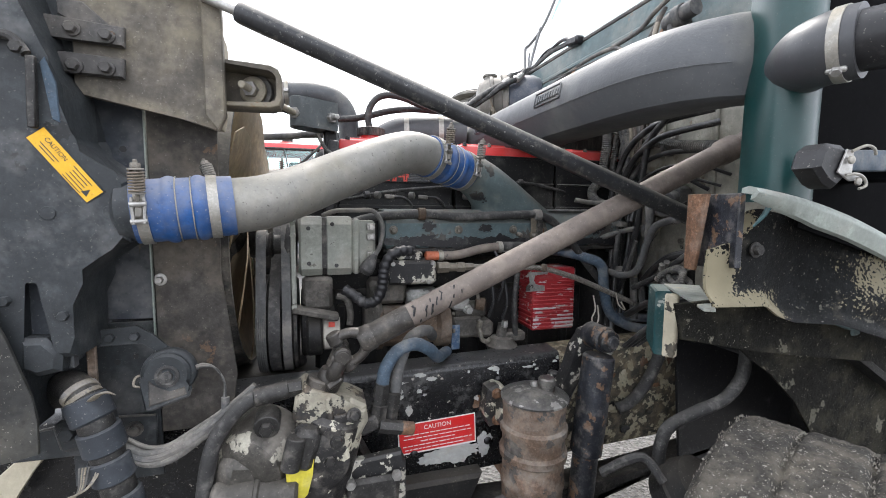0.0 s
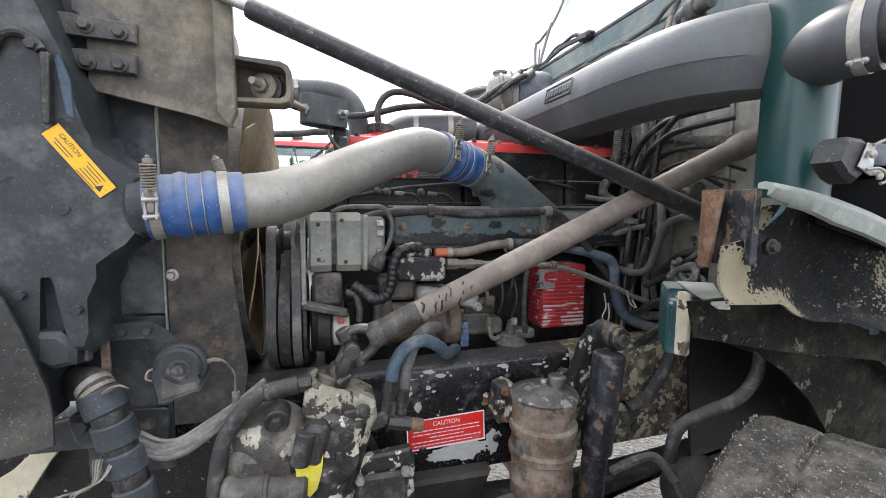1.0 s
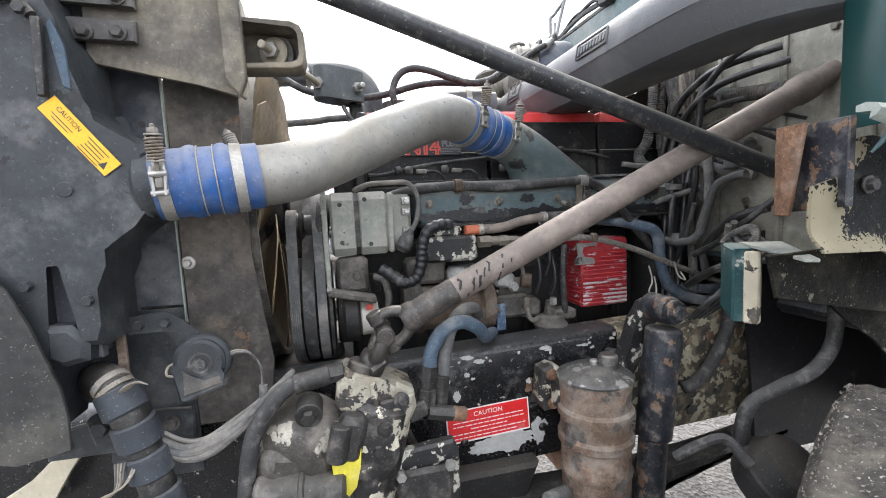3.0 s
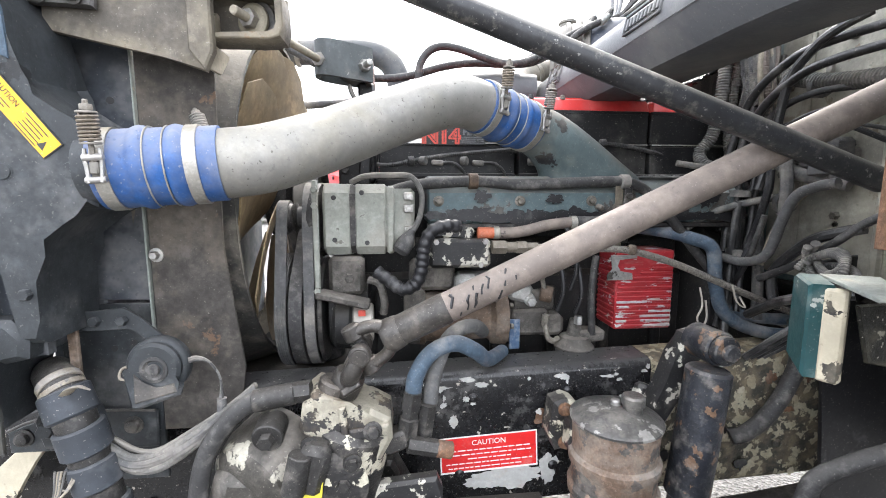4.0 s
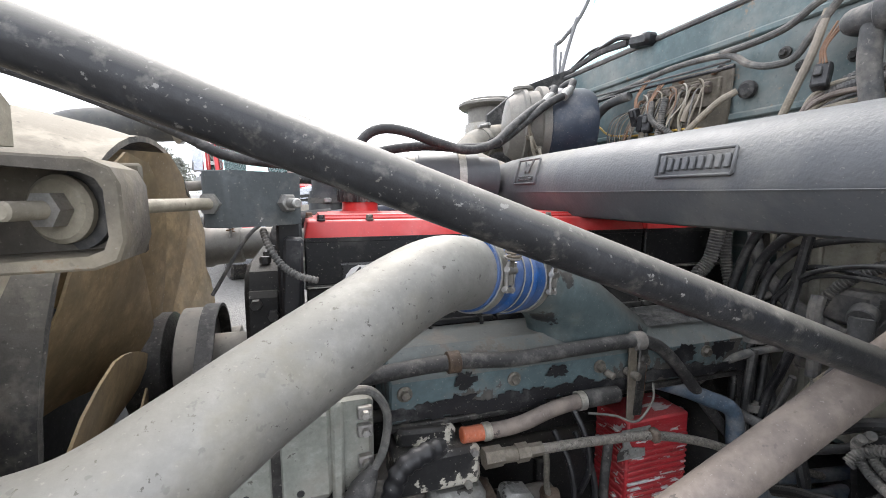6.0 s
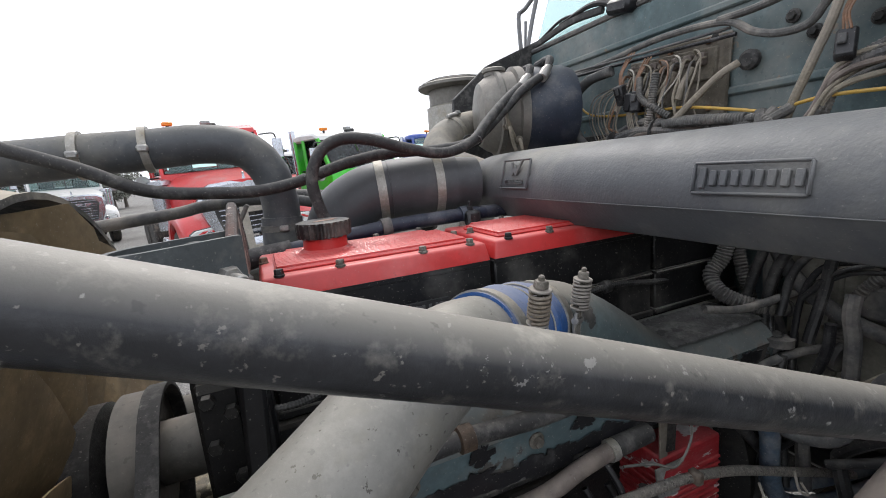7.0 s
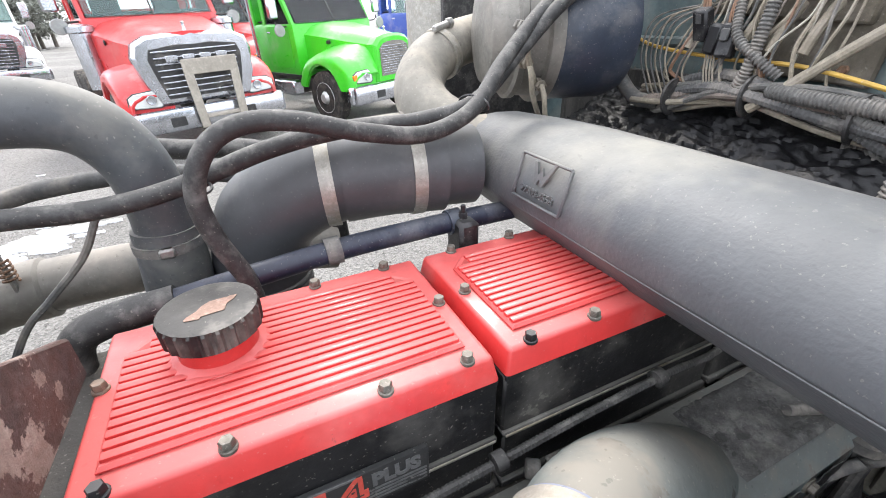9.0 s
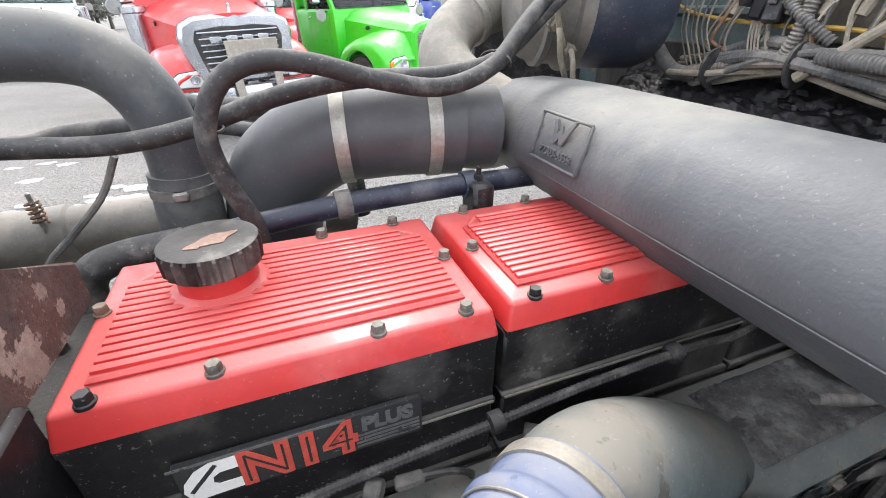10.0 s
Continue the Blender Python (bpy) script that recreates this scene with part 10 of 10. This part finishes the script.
def lorry(name, body, label, big=True, roof_mat=None, guard=False, group="parked trucks"):
    """A parked road tractor standing at the origin and facing +x, its bumper's foot at x = 0."""
    t = thing(name, (0, 0, 0), label, "truck", group)
    H = 0.12 if big else -0.05
    P = lambda n, bm, m, par=t, lb="": part(n, bm, m, par, lb)
    bm = obm()
    add_box(bm, (-0.08, 0, 0.62), (0.16, 2.36, 0.34), bev=0.05, seg=2)
    for s in (-1, 1):
        add_box(bm, (-0.22, s * 1.08, 0.62), (0.34, 0.22, 0.34), (0, 0, s * 28), 0.04)
    bumper = P("bumper", bm, m_chrome)
    for s in (-0.55, 0.55):
        P("tow_hole", add_box(obm(), (0.002, s, 0.60), (0.02, 0.22, 0.14), bev=0.01), m_tblack, bumper)
    gw = 0.70 if big else 0.46
    top = 1.70 + H
    if big:
        # bright surround, wider at the top and dipped in its middle
        outer = [(-0.70, 0.82), (-0.80, 1.20), (-0.86, 1.52), (-0.80, 1.70), (-0.62, 1.79), (-0.30, 1.81), (-0.10, 1.765), (0, 1.74), (0.10, 1.765), (0.30, 1.81), (0.62, 1.79), (0.80, 1.70), (0.86, 1.52), (0.80, 1.20), (0.70, 0.82)]
        P("grille_surround", add_prism(obm(), outer, (-0.36, 0, 0), (0, 1, 0), (0, 0, 1), 0.26, 0.05), m_chrome)
        inner = [(-0.55, 0.92), (-0.62, 1.20), (-0.67, 1.48), (-0.62, 1.61), (-0.25, 1.655), (0, 1.64), (0.25, 1.655), (0.62, 1.61), (0.67, 1.48), (0.62, 1.20), (0.55, 0.92)]
        gr_ = P("grille", add_prism(obm(), inner, (-0.11, 0, 0), (0, 1, 0), (0, 0, 1), 0.016, 0.006), m_tblack)
        for k in range(8):
            z = 0.98 + 0.085 * k
            P("grille_bar", add_box(obm(), (-0.088, 0, z), (0.03, 1.10 + 0.18 * (z - 0.95), 0.026), bev=0.008), m_chrome, gr_)
        for k in range(4):
            P("name_bar", add_box(obm(), (-0.070, -0.36 + 0.24 * k, 1.47), (0.02, 0.17, 0.095), bev=0.012), m_chrome, gr_)
    else:
        P("grille_surround", loft(obm(), [arch(-0.10, gw, 0.80, 1.66 + H, 0.16), arch(-0.16, gw + 0.05, 0.78, 1.71 + H, 0.17), arch(-0.34, gw + 0.05, 0.78, 1.70 + H, 0.17)]), body)
        gr_ = P("grille", loft(obm(), [arch(-0.092, gw - 0.07, 0.90, 1.58 + H, 0.12), arch(-0.12, gw - 0.07, 0.90, 1.58 + H, 0.12)]), m_canlid)
        for k in range(12):
            P("grille_bar", add_box(obm(), (-0.085, 0, 0.95 + 0.045 * k), (0.02, 2 * (gw - 0.10), 0.012), bev=0.004), m_chrome, gr_)
    bm = loft(obm(), [arch(-0.30, gw + 0.03, 1.0, 1.70 + H, 0.17), arch(-0.9, gw + 0.16, 1.0, 1.80 + H, 0.2), arch(-1.5, gw + 0.27, 1.0, 1.88 + H, 0.2), arch(-2.0, gw + 0.36, 1.0, 1.95 + H, 0.22)])
    hood = P("hood", bm, body)
    P("ornament", add_lathe(obm(), (-0.34, 0, 1.70 + H), (0, 0, 1), [(0, 0.03), (0.05, 0.02), (0.12, 0.025), (0.13, 0.01)], 10), m_chrome, hood)
    for s in (-1, 1):
        fen = P("fender", wing(obm(), s), body)
        P("nose_panel", add_prism(obm(), [(0.50, 0.74), (1.10, 0.74), (1.13, 0.86), (1.10, 1.0), (0.50, 1.04)], (-0.16, 0, 0), (0, s, 0), (0, 0, 1), -0.05 * s, 0.015), body, fen)
        lens = [(0.64, 0.86), (0.70, 0.83), (1.02, 0.85), (1.09, 0.90), (1.08, 1.00), (1.00, 1.05), (0.74, 1.07), (0.66, 1.02)]
        P("lamp_bezel", add_prism(obm(), [(0.86 + (y - 0.86) * 1.08, 0.95 + (z - 0.95) * 1.12) for y, z in lens], (-0.125, 0, 0), (0, s, 0), (0, 0, 1), -0.04 * s, 0.006), m_tblack, fen)
        lp = P("headlamp", add_prism(obm(), lens, (-0.108, 0, 0), (0, s, 0), (0, 0, 1), -0.045 * s, 0.014), m_lens, fen, "clear headlamp lens")
        P("reflector", add_lathe(obm(), (-0.070, s * 0.80, 0.95), (1, 0, 0), [(-0.01, 0.07), (0.004, 0.062), (0.0, 0.03)], 18), m_chrome, lp)
        if not big:
            P("indicator", add_prism(obm(), [(1.02, 0.87), (1.10, 0.90), (1.12, 0.98), (1.02, 1.02)], (-0.104, 0, 0), (0, s, 0), (0, 0, 1), -0.05 * s, 0.01), m_amber, fen)
        wh = P("wheel", add_lathe(obm(), (-1.07, s * 0.88, 0.52), (0, s, 0), [(0, 0.3), (0.0, 0.47), (0.03, 0.515), (0.24, 0.515), (0.28, 0.47), (0.28, 0.3)], 40), m_tyre)
        P("rim", add_lathe(obm(), (-1.07, s * 1.10, 0.52), (0, s, 0), [(0.05, 0.315), (0.065, 0.30), (0.03, 0.27), (0.015, 0.20), (0.03, 0.15), (0.075, 0.12), (0.09, 0.10), (0.12, 0.085), (0.125, 0.03)], 32), m_rimsteel, wh)
        for k in range(10):
            a = 2 * math.pi * k / 10
            P("hand_hole", add_cyl(obm(), (-1.07 + 0.235 * math.cos(a), s * 1.118, 0.52 + 0.235 * math.sin(a)), (-1.07 + 0.235 * math.cos(a), s * 1.130, 0.52 + 0.235 * math.sin(a)), 0.026, 12, 0.001), m_tblack, wh)
            P("wheel_nut", add_hex(obm(), (-1.07 + 0.165 * math.cos(a), s * 1.125, 0.52 + 0.165 * math.sin(a)), (0, s, 0), 0.016, 0.03), m_chrome, wh)
    for s in (-1, 1):
        P("hood_vent", add_box(obm(), (-1.35, s * (gw + 0.235), 1.58 + H), (0.24, 0.03, 0.07), (0, -8, s * 8), 0.012), m_tblack, hood)
    # cab: a hollow shell with real windows
    sl = math.degrees(math.atan2(0.47, 0.75))
    W = 1.06
    bm = obm()
    add_box(bm, (-2.77, 0, 1.42 + H / 2), (1.60, 2 * W, 1.06 + H), bev=0.05, seg=2)
    cab_ = P("cab", bm, body)
    roof = [(-2.36, 2.70 + H), (-2.42, 2.80 + H), (-2.62, 2.88 + H), (-3.2, 2.91 + H), (-3.57, 2.86 + H), (-3.57, 2.70 + H)]
    P("roof", add_prism(obm(), roof, (0, W - 0.01, 0), (1, 0, 0), (0, 0, 1), 2 * W - 0.02, 0.05), roof_mat or body, cab_)
    for s in (-1, 1):
        P("front_pillar", add_prism(obm(), [(-1.98, 1.93 + H), (-2.10, 1.93 + H), (-2.50, 2.74 + H), (-2.38, 2.74 + H)], (0, s * (W - 0.045) + 0.035, 0), (1, 0, 0), (0, 0, 1), 0.07, 0.01), body, cab_)
        P("door_pillar", add_box(obm(), (-3.10, s * (W - 0.03), 2.33 + H), (0.12, 0.05, 0.86), bev=0.012), body, cab_)
        P("rear_quarter", add_box(obm(), (-3.52, s * (W - 0.03), 2.33 + H), (0.10, 0.05, 0.86), bev=0.012), body, cab_)
        P("rear_pillar", add_box(obm(), (-3.54, s * 0.86, 2.33 + H), (0.05, 0.34, 0.86), bev=0.012), body, cab_)
        P("seat", add_box(obm(), (-3.05, s * 0.5, 2.10 + H), (0.18, 0.46, 0.62), (0, -8, 0), 0.07, 2), m_cabin, cab_)
        P("door", add_prism(obm(), [(-2.14, 1.02), (-2.14, 1.90 + H), (-3.04, 1.90 + H), (-3.04, 1.02)], (0, s * (W + 0.004) + 0.006, 0), (1, 0, 0), (0, 0, 1), 0.012, 0.004), body, cab_)
        P("door_handle", add_box(obm(), (-2.94, s * (W + 0.015), 1.78 + H), (0.14, 0.02, 0.03), bev=0.006), m_chrome, cab_)
        P("step", add_box(obm(), (-2.60, s * (W - 0.02), 0.62), (0.8, 0.26, 0.30), bev=0.03), m_chrome, cab_)
    P("rear_sill", add_box(obm(), (-3.54, 0, 1.98 + H), (0.05, 1.5, 0.18), bev=0.01), body, cab_)
    P("rear_header", add_box(obm(), (-3.54, 0, 2.66 + H), (0.05, 1.5, 0.20), bev=0.01), body, cab_)
    P("lining", add_box(obm(), (-2.80, 0, 1.985 + H), (1.38, 1.94, 0.03), bev=0.01), m_cabin, cab_)
    P("steering_wheel", add_tube(obm(), [(-2.42 - 0.09 * math.sin(a), 0.5 + 0.22 * math.cos(a), 2.12 + H + 0.18 * math.sin(a)) for a in [2 * math.pi * j / 16 for j in range(17)]], 0.016, 8, 2), m_tblack, cab_)
    P("windscreen_post", add_box(obm(), (-2.165, 0, 2.33 + H), (0.02, 0.030, 0.92), (0, -sl, 0), 0.006), m_tblack, cab_)
    P("windscreen_header", add_box(obm(), (-2.40, 0, 2.70 + H), (0.06, 1.96, 0.10), (0, -sl, 0), 0.015), m_tblack, cab_)
    for s in (-1, 1):
        bm = add_box(obm(), (-2.185, s * 0.49, 2.33 + H), (0.006, 0.95, 0.90), (0, -sl, 0), 0)
        P("windscreen", bm, m_pane, cab_).visible_shadow = False
        bm = add_prism(obm(), [(-2.12, 1.92 + H), (-2.50, 2.72 + H), (-3.06, 2.72 + H), (-3.06, 1.92 + H)], (0, s * (W - 0.03), 0), (1, 0, 0), (0, 0, 1), 0.006, 0)
        P("side_window", bm, m_pane, cab_).visible_shadow = False
        bm = obm()
        add_box(bm, (-2.15, s * 0.5, 2.0 + H), (0.02, 0.62, 0.025), (0, -sl, s * 8), 0.005)
        P("wiper", bm, m_tblack, cab_)
        bm = obm()
        add_tube(bm, [(-2.2, s * 1.02, 2.62 + H), (-2.1, s * 1.30, 2.62 + H), (-2.1, s * 1.36, 2.5 + H)], 0.016, 8)
        P("mirror_bracket", bm, m_tblack, cab_)
        bm = obm()
        add_tube(bm, [(-2.2, s * 1.02, 1.90 + H), (-2.1, s * 1.30, 1.90 + H), (-2.1, s * 1.36, 2.0 + H)], 0.016, 8)
        mir = P("mirror_bracket", bm, m_tblack, cab_)
        P("mirror", add_box(obm(), (-2.1, s * 1.37, 2.28 + H), (0.09, 0.22, 0.46), bev=0.03), m_chrome, cab_)
        bm = add_lathe(obm(), (-2.0, s * 1.36, 1.84 + H), (1, 0, 0), [(0, 0.05), (0.03, 0.12), (0.05, 0.11)], 20)
        P("spot_mirror", bm, m_lamp, cab_)
        bm = add_lathe(obm(), (-3.75, s * 0.95, 1.0), (0, 0, 1), [(0, 0.08), (1.9, 0.08), (2.0, 0.075)], 20)
        P("exhaust_stack", bm, m_chrome)
        bm = add_lathe(obm(), (-1.95, s * 1.12, 1.0), (0, 0, 1), [(0, 0.17), (0.85, 0.17), (0.87, 0.2), (0.95, 0.2), (0.98, 0.12)], 24)
        if big:
            P("air_cleaner", bm, m_chrome)
        else:
            bm.free()
    for y in (-0.75, -0.38, 0.0, 0.38, 0.75):
        P("roof_lamp", add_box(obm(), (-2.68, y, 2.84 + H), (0.14, 0.09, 0.06), bev=0.02), m_amber, cab_)
    for y in (-0.62, 0.1):
        P("beacon_foot", add_cyl(obm(), (-2.72, y, 2.84 + H), (-2.72, y, 2.95 + H), 0.03, 12), m_tblack, cab_)
        P("beacon", add_box(obm(), (-2.72, y, 2.98 + H), (0.12, 0.20, 0.08), bev=0.02), m_lamp if y > 0 else m_amber, cab_)
    P("roof_box", add_box(obm(), (-2.78, 0.2, 2.92 + H), (0.16, 0.24, 0.10), bev=0.02), m_tblack, cab_)
    bm = obm()
    for s in (-1, 1):
        add_box(bm, (-4.6, s * 0.42, 0.85), (4.4, 0.09, 0.26), bev=0.01)
    P("chassis", bm, m_tblack)
    for s in (-1, 1):
        for x in (-5.0, -6.3):
            P("rear_wheel", add_lathe(obm(), (x, s * 0.6, 0.52), (0, s, 0), [(0, 0.3), (0, 0.47), (0.03, 0.515), (0.5, 0.515), (0.54, 0.47), (0.54, 0.2)], 32), m_tyre)
    if guard:
        bm = obm()
        add_box(bm, (0.10, 0.10, 1.35), (0.03, 0.80, 0.22), (0, 0, 0), 0.01)
        add_box(bm, (0.10, -0.22, 0.86), (0.03, 0.13, 0.80), (2, 0, 0), 0.01)
        add_box(bm, (0.10, 0.42, 0.86), (0.03, 0.13, 0.80), (-2, 0, 0), 0.01)
        add_box(bm, (0.05, 0.10, 0.62), (0.10, 0.66, 0.05), (0, 0, 0), 0.01)
        P("plow_hitch", bm, m_ttan, t, "bare tan steel hitch plate")
    return t


def stand(t, x, y, f, lean=0.0):
    """Turns a truck so that it faces along f and sets its bumper at x, y; lean: degrees by which the sloping yard tips it."""
    t.matrix_basis = Matrix.Translation((x, y, 0)) @ Matrix.Rotation(math.atan2(f[1], f[0]), 4, "Z") @ Matrix.Rotation(radians(lean), 4, "X")


red_truck = lorry("red_truck", m_tred, "red conventional truck with chrome grille and bumper, parked on gravel", True, m_tred, True)
stand(red_truck, 0.06, 9.2, (0.29, -0.957), 2.2)
green_truck = lorry("green_truck", m_tgreen, "bright green medium truck with chrome bumper, parked on gravel", False, m_twhite)
stand(green_truck, 3.62, 10.2, (0.40, -0.917), 2.2)
white_truck = lorry("white_truck", m_twhite, "white road tractor parked at the back of the yard", True, m_twhite)
stand(white_truck, -5.6, 19.0, (0.35, -0.93))
for x, y, f in ((-9.5, 23.0, (0.4, -0.9)), (2.6, 22.0, (0.45, -0.9)), (-13.5, 26.0, (0.4, -0.9)), (5.2, 24.0, (0.45, -0.9))):
    c = copy_thing(white_truck, Matrix.Translation((x, y, 0)) @ Matrix.Rotation(math.atan2(f[1], f[0]), 4, "Z"))
blue_truck = lorry("blue_truck", m_tblue, "blue road tractor parked behind the green truck", True, m_tblue)
stand(blue_truck, 8.4, 15.0, (0.5, -0.87))
red2 = lorry("dark_red_truck", m_tred, "dull red truck half hidden behind others", False, m_twhite)
stand(red2, 2.4, 17.5, (0.45, -0.9))

# puddled snow patch
m_snow = surface("dirty_snow", (0.74, 0.74, 0.75), 0.6, 0, 0.08, 3, 0.3, (DUST, 0.25, 4))
snow = thing("snow_patch", (-3.0, 7.2, 0.0), "thin melting patches of dirty snow on gravel", "snow", "", "stuff")
random.seed(9)
bm = obm()
for k in range(52):
    far = k < 8
    cx, cy = (-2.9 + random.gauss(0, 1.1), 8.6 + random.gauss(0, 0.9)) if far else (-1.8 + random.gauss(0, 0.42), 6.4 + random.gauss(0, 0.26))
    n = 26
    ol = []
    r0 = random.uniform(0.02, 0.11)
    for j in range(n):
        a = 2 * math.pi * j / n
        q = Vector((math.cos(a), math.sin(a), k * 2.3))
        r = r0 * (1 + 0.7 * noise.noise(q * 1.4) + 0.5 * noise.noise(q * 3.7))
        ol.append((cx + 1.7 * r * math.cos(a), cy + 0.75 * r * math.sin(a)))
    add_prism(bm, ol, (0, 0, 0.001), (1, 0, 0), (0, 1, 0), 0.006 + 0.0004 * k, 0)
o = part("snow", bm, m_snow, snow)
o["kind"] = "stuff"

# loose stones on the gravel, nearest stretches
random.seed(12)
vs, fs = [], []
def stone(x, y, r):
    b = len(vs)
    for dx, dy, dz in ((1, 0, 0), (0, 1, 0), (-1, 0, 0), (0, -1, 0), (0.2, 0.1, 0.9), (0, 0, -0.4)):
        k = r * random.uniform(0.65, 1.2)
        vs.append((x + dx * k, y + dy * k, max(0.0, r * 0.25 + dz * k)))
    for a, c in ((0, 1), (1, 2), (2, 3), (3, 0)):
        fs.append((b + a, b + c, b + 4))
        fs.append((b + c, b + a, b + 5))
for k in range(9000):
    stone(random.uniform(-2.5, 4.0), 0.6 + 6.8 * random.random() ** 1.3, random.uniform(0.004, 0.014))
me = bpy.data.meshes.new("gravel_stones")
me.from_pydata(vs, [], fs)
me.materials.append(surface("stone_grey", (0.27, 0.255, 0.235), 0.85, 0, 0.4, 30, 0.1))
tagged(new("gravel_stones", me), "loose grey gravel stones on the yard", "gravel", "", "stuff")

# far trees
# leaf colours are lightened to carry the haze of the air
m_leaf = surface("haze_tinted_foliage", (0.27, 0.28, 0.24), 0.9, 0, 0.3, 0.6, 0.0, ((0.26, 0.27, 0.25), 0.5, 0.3), speck=0)
m_trunk = surface("tree_trunk", (0.16, 0.14, 0.12), 0.9, 0, 0.2, 3, 0.1, speck=0)


def tree(seed, h, wide):
    """A trunk with limbs; small leaf clumps gather in uneven puffs round the limb ends."""
    random.seed(seed)
    t = thing("tree", (0, 0, 0), "grey-green tree at the yard's edge, air haze in its colour", "tree", "far trees")
    bm = obm()
    add_tube(bm, [(0, 0, 0), (0.1, 0.05, h * 0.4), (0.0, 0.1, h * 0.95)], [0.2, 0.13, 0.02], 8)
    puffs = []
    for k in range(22):
        u = k / 21
        z = h * (0.22 + 0.70 * u)
        a = k * 2.4 + seed
        L = h * wide * math.sin(math.pi * min(0.97, 0.25 + 0.72 * u)) * random.uniform(0.6, 1.1)
        e = Vector((L * math.cos(a), L * math.sin(a), z + 0.25 * L))
        add_tube(bm, [(0, 0, z - 0.2 * L), e * 0.55 + Vector((0, 0, 0.4 * z)), e], [0.05, 0.03, 0.01], 5, 3)
        puffs.append((e, h * random.uniform(0.06, 0.11)))
    puffs.append((Vector((0, 0, h * 0.97)), h * 0.07))
    part("trunk", bm, m_trunk, t)
    v, f = [], []
    for e, r in puffs:
        for k in range(130):
            d = Vector((random.gauss(0, 1), random.gauss(0, 1), random.gauss(0, 0.8)))
            c = e + d * r * 0.55
            s = random.uniform(0.07, 0.2)
            d1 = Vector((random.gauss(0, 1), random.gauss(0, 1), random.gauss(0, 0.6))).normalized() * s
            d2 = Vector((random.gauss(0, 1), random.gauss(0, 1), random.gauss(0, 1))).normalized() * s * 0.7
            b = len(v)
            v += [c - d1, c + d2, c + d1, c - d2]
            f.append((b, b + 1, b + 2, b + 3))
    me = bpy.data.meshes.new("crown")
    me.from_pydata(v, [], f)
    me.materials.append(m_leaf)
    cr = new("crown", me)
    cr.parent = t
    return t


kinds = [tree(s, h, w) for s, h, w in ((1, 5.8, 0.30), (2, 6.6, 0.26), (3, 5.2, 0.34), (4, 6.1, 0.28))]
random.seed(33)
for k in range(60):
    a = -52 + 40 * k / 60 + random.uniform(-0.5, 0.5)
    dist = random.uniform(54, 70)
    m = Matrix.Translation((dist * math.sin(radians(a)), dist * math.cos(radians(a)), 0)) @ Matrix.Rotation(random.random() * 6, 4, "Z") @ Matrix.Diagonal((1, 1, 1, 1))
    if k < 4:
        kinds[k].matrix_basis = m
    else:
        copy_thing(kinds[k % 4], m)
